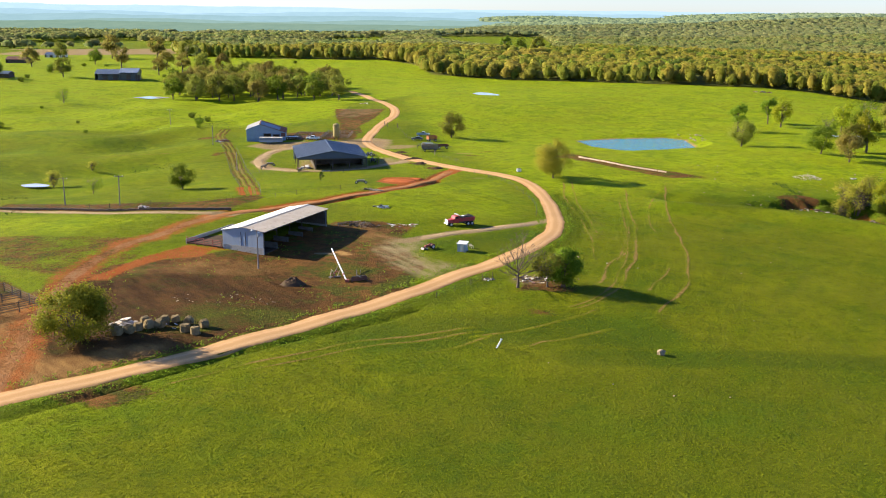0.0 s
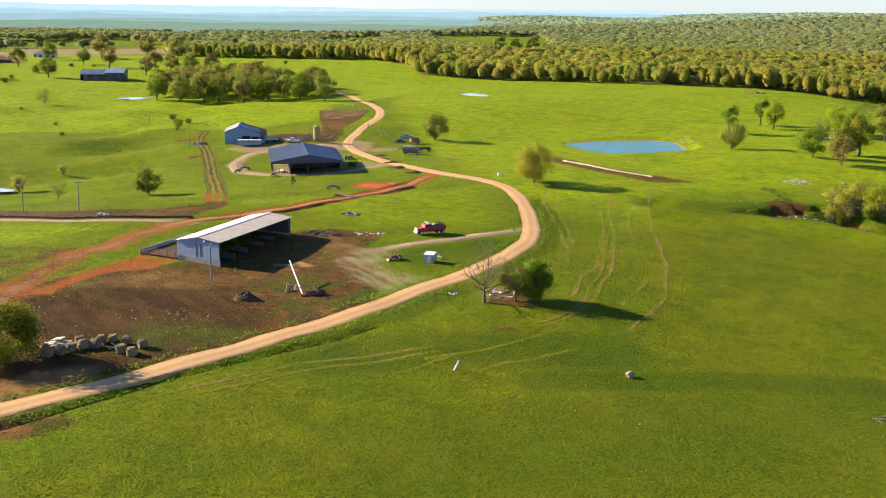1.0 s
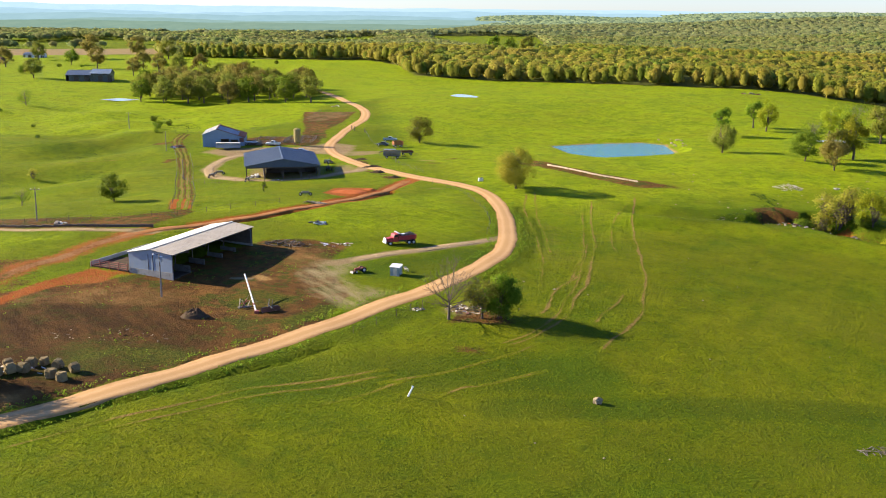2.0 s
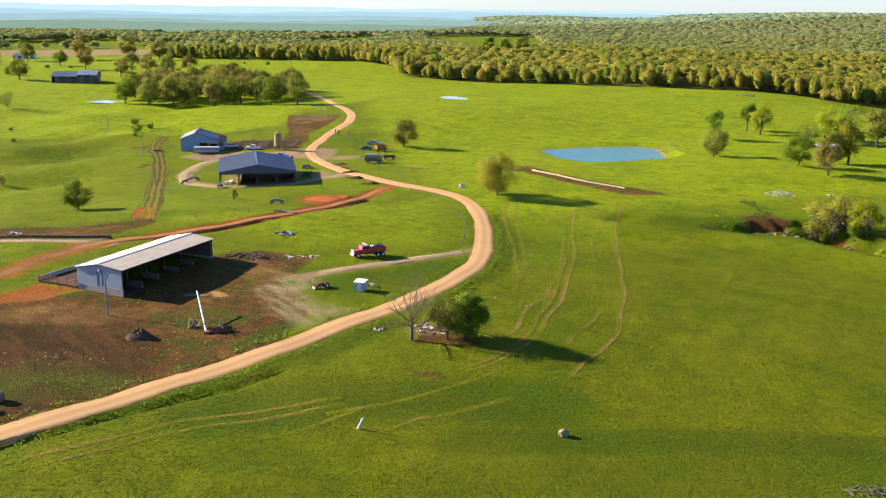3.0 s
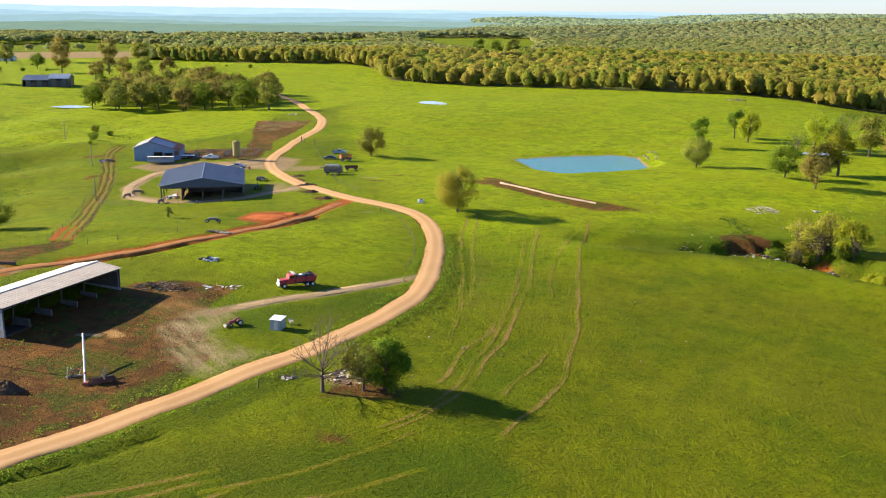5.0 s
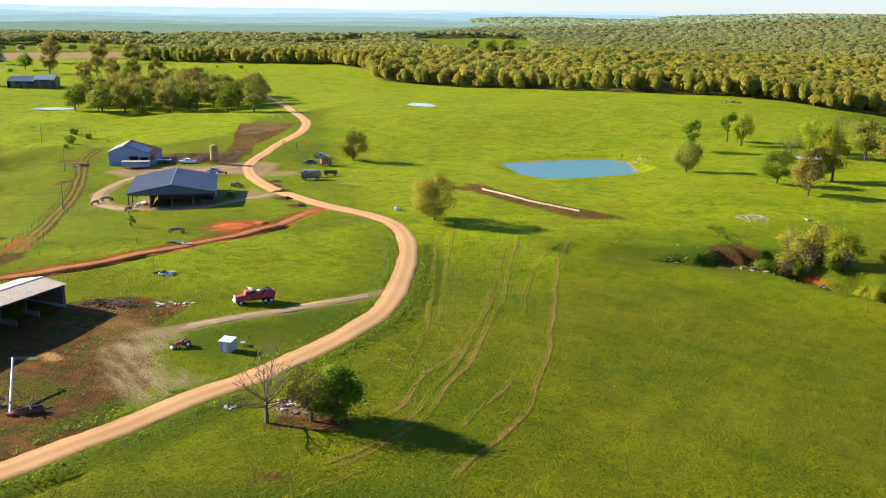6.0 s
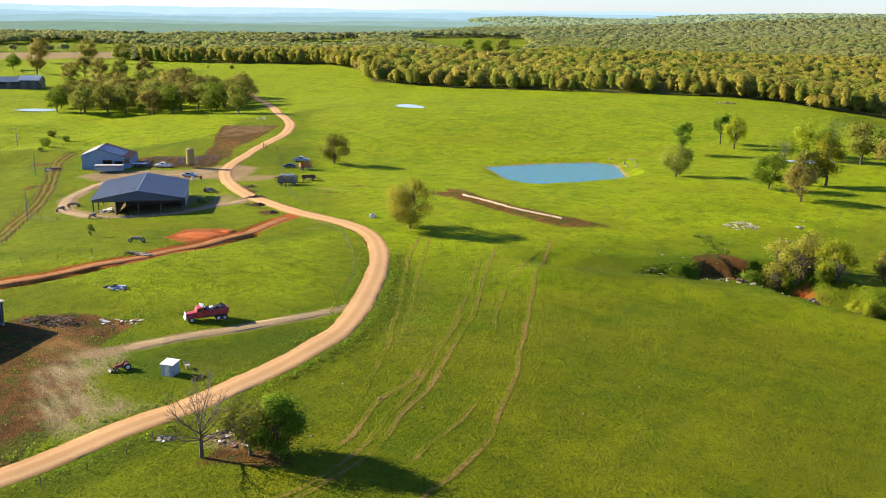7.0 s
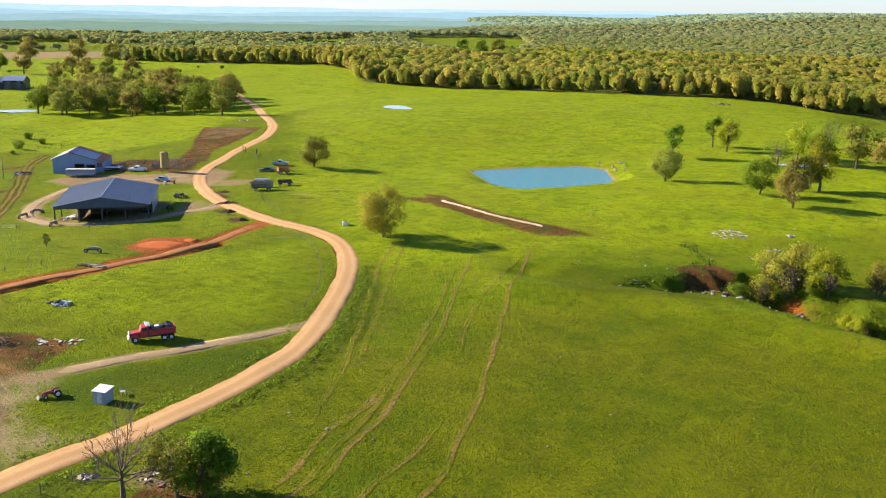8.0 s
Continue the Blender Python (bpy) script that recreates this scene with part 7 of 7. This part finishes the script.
build_fence([(x + 2.5, y) for x, y in LANE[:6]], "wire fence along the rutted lane")
build_fence([(x - 2.6, y) for x, y in LANE[:7]], "wire fence on the pasture side of the rutted lane")
build_fence([(-104, 226), (-84, 221), (-64, 219), (-46, 222), (-36, 229), (-26, 236)], "wire fence beyond the west track")
build_fence([(-118, 392), (-95, 397), (-72, 403), (-50, 428), (-45, 462)], "wire fence round the bright green paddock", 4)
build_fence([(-22, 300), (-30, 280.5), (-46, 280.5), (-60, 288), (-70, 310)], "wire fence below the gravel loop", 4)
build_fence([(-20, 402), (-16, 380), (-8, 345), (-2, 315), (6, 296)], "thin wire fence along the farm road", 5)


def build_corral(x, y, turn, w, d, label, mat, rails=4, floor=None):
    c = thing("corral", pose(x, y, ground(x, y), 0, 0, turn), label, "corral")
    for ax, ay, bx, by in ((0, 0, w, 0), (w, 0, w, d), (w, d, 0, d), (0, d, 0, 0), (w / 2, 0, w / 2, d)):
        k = max(2, int(math.hypot(bx - ax, by - ay) / 2.6))
        for i in range(k):
            px, py = ax + (bx - ax) * i / k, ay + (by - ay) * i / k
            part("post", rod((px, py, -0.9), (px, py, 1.6), 0.09, None, 6), mat, c)
        for j in range(rails):
            z = 0.35 + j * 0.36
            part("rail", rod((ax, ay, z), (bx, by, z), 0.05, None, 6), mat, c)
    return c


build_corral(-78, 143, -42, 12, 9, "dark timber pen at the yard's corner", DARK_TIMBER)
build_corral(-59, 370.5, -3, 11, 12, "weathered grey rail corral on bare soil", GREY_TIMBER)
build_corral(-47.5, 371.5, -3, 10, 12, "weathered rail corral beside the feed silo", GREY_TIMBER)


def build_holding_pen():
    """Concrete-walled yard beside the long barn, with a red gate."""
    c = thing("holding_pen", pose(-50.5, 181.5, ground(-48, 184) - 0.1, 0, 0, -24), "low concrete-walled livestock pen with a red pipe gate", "pen")
    part("floor", box(8.5, 15, 0.2, 4.25, 7.5, 0.0), DARK_SOIL, c, "dark floor")
    for sx, sy, px, py in ((0.2, 15, 0, 7.5), (8.5, 0.2, 4.25, 15)):
        part("wall", box(sx, sy, 1.1, px, py, -0.2, 0.02), CONCRETE, c)
    for z in (0.35, 0.7, 1.05, 1.35):
        part("gate_rail", rod((0.2, 0, z), (8.4, 0, z), 0.04), RUST_RED, c)
    for x in (0.2, 2.2, 4.3, 6.4, 8.4):
        part("gate_post", rod((x, 0, -0.2), (x, 0, 1.5), 0.06), RUST_RED, c)


build_holding_pen()


def build_bank_wall():
    """Dark low retaining bank along the west track, of old sleepers."""
    w = thing("sleeper_wall", pose(-62, 211.5, ground(-62, 211.5)), "long low dark wall of old sleepers along the track", "wall")
    line = curve_points([(-48, 210.5), (-61.5, 211.5), (-75.3, 214.8), (-90.4, 220.3), (-108, 226)], 2.6)
    o = Vector(w.location)
    for a, c in zip(line, line[1:]):
        d = c - a
        m = Euler((0, 0, math.atan2(d.y, d.x))).to_matrix().to_4x4()
        p = (a + c) / 2
        z = min(ground(a.x, a.y), ground(c.x, c.y)) - o.z
        for k in range(2):
            part("sleeper", box(d.length + 0.04, 0.3 + 0.04 * (k % 2), 0.34, p.x - o.x, p.y - o.y, z - 0.1 + k * 0.33, 0.03, m), DARK_TIMBER, w)


build_bank_wall()


# ---- ponds of the pastures ----
def build_small_pond(name, outline, label):
    z = max(ground(x, y) for x, y in outline) + 0.06
    build_water(name, outline, z, label, CALM_WATER)


build_small_pond("water_hill_pond", FAR_POND, "small pale pond on the far pasture")
build_small_pond("water_west_pond", [(-126, 278.5), (-122.5, 275), (-117.5, 276.6), (-117.5, 279.2), (-122.5, 281.5)], "small still pond in the west pasture")
build_small_pond("water_creek", [(153, 383), (157, 379), (163, 378), (171, 381), (166, 384), (158, 385)], "narrow blue creek pool among the open grove")
build_small_pond("water_grove_pond", [(-178, 546), (-166, 540), (-157, 547), (-160, 551), (-171, 554)], "small pale pond before the grove")


# ---- far buildings ----
def build_far_shed(x, y, turn, w, d, eave, ridge, roof, wall, label, bays=4):
    b = thing("farm_shed", pose(x, y, ground(x, y) - 0.4, 0, 0, turn), label, "shed", "distant farm sheds")
    for s in (-1, 1):
        part("roof_slope", moved(roof_slope(w + 0.8, s * (d / 2 + 0.4), eave, 0, ridge, -w / 2 - 0.4), Matrix.Rotation(radians(90), 4, "Z")), roof, b)
        part("gable", moved(prism([(-d / 2, 0), (d / 2, 0), (d / 2, eave - 0.1), (0, ridge - 0.12), (-d / 2, eave - 0.1)], 0.14), Matrix.Rotation(radians(90), 4, "Z") @ Matrix.Translation((0, s * (w / 2 - 0.1), 0))), wall, b)
    part("back_wall", box(w - 0.2, 0.14, eave - 0.1, 0, d / 2 - 0.1, 0), wall, b)
    for i in range(bays):
        x0 = -w / 2 + w * (i + 0.5) / bays
        part("front_wall", box(w / bays * 0.45, 0.14, eave - 0.1, x0, -d / 2 + 0.1, 0), wall, b)
        # a solid dark panel stands for the shade in each doorway
        part("doorway_shade", box(w / bays * 0.5, 0.1, eave * 0.75, x0 + w / bays * 0.45, -d / 2 + 0.3, 0), DARK_TIMBER, b, "dark doorway")
    return b


# dark walls on these two paint the shadow in their open fronts
build_far_shed(-222, 654, 4, 27, 15, 4.2, 7.0, BLUE_ROOF, DARK_PAINT, "long low grey-roofed farm shed with pale rooflights")
build_far_shed(-213, 652, 4, 12, 11, 5.4, 8.0, GALVANISED, DARK_PAINT, "pale-roofed barn beside the long shed", 2)
build_far_shed(-362, 818, 0, 16, 10, 3.2, 5.6, RUST_SHEET, DARK_TIMBER, "small brown farmhouse in the distant pasture", 3)
build_far_shed(-372, 925, 0, 18, 10, 3.0, 5.0, BLUE_ROOF, WHITE_PAINT, "distant white farmhouse with a dark roof", 3)
build_far_shed(-300, 650, 0, 14, 10, 3.0, 4.6, BLUE_ROOF, DARK_TIMBER, "low dark shed in the distant pasture", 3)
build_far_shed(88, 1030, 3, 46, 12, 3.6, 5.4, WHITE_METAL, DARK_TIMBER, "long distant poultry house with a bright pale roof", 6)
build_heap("log_pile", 184, 557, (5, 1.5), 20, [GREY_TIMBER, RUST_SHEET, GREY_STONE], "low pile of logs on the far pasture crest", "logs", 31, (0.8, 2.4), 0.5, 0.8)
build_heap("scrap_heap", -39.6, 478, (2.2, 1.0), 8, [WHITE_PAINT, GREY_TIMBER], "white scrap beside the far road bend", "scrap heap", 32, (0.6, 1.5), 0.4, 0.6)


# ---- the gully: scrub, rubble and cut banks ----
for x, y, kind, sc, label in ((101, 247.5, ROUND_GREEN, 0.5, "small green tree on the gully's edge"), (109.5, 246.5, SCRUB, 1.5, "tall brown-olive scrub with thin stems in the gully"), (105.8, 247.5, SCRUB, 1.15, "brown-olive scrub with thin stems in the gully"),
                              (112, 247.5, SCRUB, 1.45, "tall brown-olive scrub with thin stems in the gully"), (107.5, 250.5, SCRUB, 1.2, "tall brown-olive scrub with thin stems in the gully"), (115.0, 241.5, LIME_BUSH, 1.5, "bright yellow-green bush above the gully"), (113.6, 243, BUSH, 0.6, "dark green bush in the gully"),
                              (117.4, 230.5, LIME_BUSH, 1.0, "small yellow-green sapling at the gully's lip"), (116.5, 233.5, LIME_BUSH, 0.85, "yellow-green sapling at the gully's lip"), (124, 240, SCRUB, 1.2, "brown scrub in the gully"),
                              (133, 228, BUSH, 0.8, "dark bush in the gully"), (138, 235, SCRUB, 1.4, "olive scrub in the gully"), (127, 229, LIME_BUSH, 1.0, "yellow-green bush in the gully"), (146, 222, SCRUB, 1.4, "olive scrub in the gully"), (152, 212, BUSH, 1.0, "dark bush in the gully")):
    make_tree(kind, at(x, y, x * 33, 0.1) @ Matrix.Scale(sc, 4), label, "shrub", "gully scrub", "shrub")
build_heap("rubble_bank", 101, 241, (9, 3.5), 110, [GREY_STONE, PALE_TIMBER, RUST_SHEET, GREY_TIMBER, DARK_TIMBER, RED_SOIL, DARK_SOIL], "rubble and broken timber tipped down the gully bank", "rubble", 41, (0.3, 1.2), 0.35, 0.5, 0.4)
build_heap("rubble_bank", 113, 229, (9, 4.0), 90, [GREY_STONE, GREY_TIMBER, DARK_TIMBER, DARK_SOIL, PALE_TIMBER], "rubble and dead wood tipped into the gully", "rubble", 42, (0.3, 1.4), 0.35, 0.5, 0.4)
build_heap("rubble_bank", 84, 248, (6, 3.0), 50, [GREY_STONE, PALE_TIMBER, GREY_TIMBER, PALE_TIMBER], "pale branches and stones at the gully head", "rubble", 43, (0.3, 1.6), 0.15, 0.4, 0.15)

# ---- odds and ends of the yard ----
build_heap("debris_scatter", -35, 147, (9, 4), 36, [DARK_SOIL, DARK_SOIL, DARK_TIMBER, PALE_TIMBER], "scattered clods and broken boards on the bare yard", "debris", 51, (0.2, 0.9), 0.12, 0.1, 0.15)
build_heap("debris_scatter", -42, 134, (6, 2), 24, [GREY_TIMBER, DARK_TIMBER, HAY, WHITE_PAINT], "broken timber and straw among the old bales", "debris", 52, (0.3, 1.4), 0.12, 0.3, 0.14)
build_heap("dead_branches", -47.0, 133.6, (2.2, 1.2), 34, [BLEACHED, BLEACHED, PALE_TIMBER], "bleached branches heaped beside the bales", "branches", 53, (0.4, 1.8), 0.1, 1.1)
make_tree(YOUNG, at(-33.5, 256, 0), "small dark green sapling in the pasture", "shrub", "", "shrub")
make_tree(YOUNG, at(-21.2, 300.4, 90) @ Matrix.Scale(0.9, 4), "small green sapling beside the gravel loop", "shrub", "", "shrub")
c = thing("water_box", at(22.6, 283.6, 10), "small white water tank box beside the road", "water tank")
part("tank", box(1.3, 1.0, 0.9, 0, 0, -0.05, 0.06), WHITE_PAINT, c)
part("lid", box(0.7, 0.8, 0.1, 0.1, 0, 0.85, 0.03), DARK_STEEL, c)
c = thing("cattle_grid_post", at(-3.2, 320, 0), "single grey wooden gate post in the grass", "post")
part("shaft", rod((0, 0, -0.2), (0, 0, 1.6), 0.11, 0.1, 8), GREY_TIMBER, c)
for x, y in ((-25.4, 404, ), (-24, 401), (-19.6, 398)):
    c = thing("gate_post", at(x, y, 0), "stout dark gate post beside the dirt road", "post", "gate posts")
    part("shaft", rod((0, 0, -0.2), (0, 0, 1.9), 0.16, 0.14, 8), DARK_TIMBER, c)
for x, y, mat, lab in ((-33.6, 346.5, RUST_SHEET, "rusty orange drum on the grass island"), (-36.0, 345.5, WHITE_PAINT, "white drum on the grass island")):
    c = thing("drum", at(x, y), lab, "drum")
    part("barrel", rod((0, 0, -0.02), (0, 0, 0.9), 0.3, None, 14), mat, c)
    part("rim", rod((0, 0, 0.86), (0, 0, 0.93), 0.32, None, 14), mat, c)


# ---- tussocks of grass ----
def build_tussocks(name, count, area, size, seed, label, cut):
    rs = np.random.default_rng(seed)
    x, y = rs.uniform(area[0], area[1], count), rs.uniform(area[2], area[3], count)
    d = np.minimum(line_distance(x, y, MAIN_ROAD)[0] - 3.2, line_distance(x, y, DRIVE)[0] - 2)
    d = np.minimum(d, line_distance(x, y, CLAY_TRACK)[0] - 2.6)
    yard = inside(x, y, SOIL_YARD)
    patchy = np.array([noise.noise((a / 9, b / 9, 1.5)) + 0.6 * noise.noise((a / 2.6, b / 2.6, 4)) for a, b in zip(x, y)])
    keep = (d > 0) & (yard < -0.5) & (patchy > cut) & (inside(x, y, POND) < -1) & (line_distance(x, y, LOOP)[0] > 2.5)
    for pts, _ in SOIL_PATCHES[:2] + CLAY_PATCHES[:1]:
        keep &= inside(x, y, pts) < 0
    x, y = x[keep], y[keep]
    k, per = len(x), 5
    base = np.stack([x, y, land(x, y) - 0.03], 1)
    s = size * rs.uniform(0.5, 1.5, k)
    a = rs.uniform(0, 2 * np.pi, (k, per))
    out = np.stack([np.cos(a), np.sin(a), np.zeros_like(a)], 2)
    side = np.stack([-np.sin(a), np.cos(a), np.zeros_like(a)], 2)
    r = s[:, None, None]
    v0 = base[:, None] + side * r * 0.45
    v1 = base[:, None] - side * r * 0.45
    v2 = base[:, None] + out * r * 0.75 + np.array([0, 0, 1]) * r * rs.uniform(0.5, 1.0, (k, per, 1))
    v = np.stack([v0, v1, v2], 2).reshape(-1, 3)
    me = array_mesh(name, v, np.arange(len(v)).reshape(-1, 3), GRASS_BLADES)
    return tagged(new(name, me), label, "grass", kind="stuff")


GRASS_BLADES = leafage("tussock_grass", (0.10, 0.15, 0.004), (0.15, 0.205, 0.004), (0.23, 0.25, 0.005), 0.5)
build_tussocks("grass_tussocks", 90000, (-75, 110, 84, 240), 0.13, 61, "short uneven tussocks of spring grass", -0.35)
build_tussocks("grass_tussocks_beyond", 20000, (-140, 150, 240, 400), 0.14, 62, "uneven tussocks of pasture grass farther off", -0.3)


def build_weeds(name, area, count, size, keep, seed, label, mat):
    """Rank weeds: small upright leaf cards where keep(x, y) says so."""
    rs = np.random.default_rng(seed)
    x, y = rs.uniform(area[0], area[1], count), rs.uniform(area[2], area[3], count)
    k = keep(x, y)
    x, y = x[k], y[k]
    c = np.stack([x, y, land(x, y)], 1)[:, None] + rs.normal(size=(len(x), 6, 3)) * size + np.array([0, 0, size * 0.8])
    c[:, :, 2] = np.maximum(c[:, :, 2], land(c[:, :, 0], c[:, :, 1]))
    v, q = cards(c.reshape(-1, 3), None, size * 0.8, rs)
    return tagged(new(name, array_mesh(name, v, q, mat)), label, "weeds", kind="stuff")


def in_gully(x, y):
    d, s = line_distance(x, y, GULLY)
    return (d < 6.5) & (s > 0.6) & ((s < 1.9) | (s > 2.4)) & (np.sin(x * 1.3) * np.sin(y * 1.1 + x) > -0.35)


build_weeds("gully_weeds", (74, 150, 195, 265), 9500, 0.15, in_gully, 71, "dark rank weeds and brambles filling the gully", LEAF_DARK)
build_weeds("gully_head_weeds", (88, 108, 254, 276), 900, 0.15, lambda x, y: line_distance(x, y, [(96, 256), (98.5, 263), (97, 272)])[0] < 1.6 + 0.8 * np.sin(y), 76, "dark weeds in the gully's upper cut", LEAF_DARK)
build_weeds("gully_nettles", (74, 150, 195, 265), 6500, 0.13, in_gully, 72, "green nettles among the gully brambles", LEAF_GREEN)
build_weeds("ditch_weeds", (-60, 40, 90, 260), 26000, 0.16, lambda x, y: (np.abs(line_distance(x, y, MAIN_ROAD)[0] - 3.3) < 0.75) & (x > -58), 73, "rank green verge weeds along the dirt road", LEAF_GREEN)
build_weeds("verge_weeds", (12, 42, 178, 262), 6000, 0.16, lambda x, y: (np.abs(line_distance(x, y, MAIN_ROAD)[0] - 5.2) < 2.2) & (line_distance(x, y, RANK_LINES[1][0])[0] < 3.0) & (np.sin(x * 1.7 + y * 0.6) * np.sin(y * 0.9 - x) > -0.2), 78, "tall dark green weeds on the outer verge", LEAF_GREEN)
build_weeds("yard_weeds", (-66, 0, 108, 200), 1900, 0.12, lambda x, y: (inside(x, y, SOIL_YARD) > 0.5) & (np.sin(x / 4.1) * np.sin(y / 5.3 + x / 9) > 0.35) & (line_distance(x, y, MAIN_ROAD)[0] > 3), 74, "patchy weeds growing on the bare yard", LEAF_GREEN)
build_weeds("pasture_rushes", (-150, -60, 215, 470), 9000, 0.15, lambda x, y: (np.sin(y / 8.5 + 2.2 * np.sin(x / 38) + 0.6 * np.sin(x / 13)) < -0.55) & (np.sin(x / 9.0 + y / 17) * np.sin(x / 23) > 0.55), 75, "dark rushes in the hollows of the west pasture", LEAF_DARK)
rs = random.Random(77)
for i in range(26):
    x, y = rs.uniform(-330, -90), rs.uniform(380, 860)
    if inside(x, y, GROVE) < -8:
        make_tree(FAR_BUSH, at(x, y, rs.uniform(0, 360)) @ Matrix.Scale(rs.uniform(0.25, 0.6), 4), "small dark thorn bush in the distant pasture", "shrub", "pasture bushes", "shrub")


def build_implement(x, y, turn, label):
    """A small drawn implement: frame, tines, two wheels and a pale box."""
    b = thing("farm_implement", at(x, y, turn), label, "implement")
    part("frame", box(2.4, 0.12, 0.12, 0, 0, 0.6), DARK_STEEL, b)
    part("frame", box(0.12, 1.6, 0.12, 0, 0.5, 0.62), DARK_STEEL, b)
    for i in range(7):
        part("tine", rod((-1.1 + 0.36 * i, 0, 0.62), (-1.0 + 0.36 * i, -0.25, -0.02), 0.03, 0.02, 6), DARK_STEEL, b)
    part("seed_box", box(2.0, 0.5, 0.45, 0, 0.05, 0.72, 0.04), GREY_TIMBER, b, "weathered pale box")
    for s in (-1, 1):
        wheel(b, s * 1.25, 0.2, 0.4, 0.16)


build_implement(-56.5, 306, 20, "old seed drill standing beside the rutted lane")
build_implement(-43.4, 284.2, 80, "rusty implement below the gravel loop")
build_implement(-22.0, 249.5, 10, "dark implement beside the clay track")
build_implement(-57.5, 300.5, 70, "dark implement beside the rutted lane")

# tipped rubble showing along the gully
LITTER = [(84, 245.5), (92, 242), (99.5, 238.5), (106, 233.5), (112, 227.5), (118.5, 222)]
for i, (x, y) in enumerate(LITTER):
    build_heap("rubble_bank", x, y, (4.2, 2.2), 34, [GREY_STONE, PALE_TIMBER, BLEACHED, DARK_TIMBER, GREY_TIMBER, RUST_SHEET if i > 1 else BARK], "pale rubble and broken branches along the gully's lip", "rubble", 80 + i, (0.12, 0.55), 0.2, 0.25, 0.5)
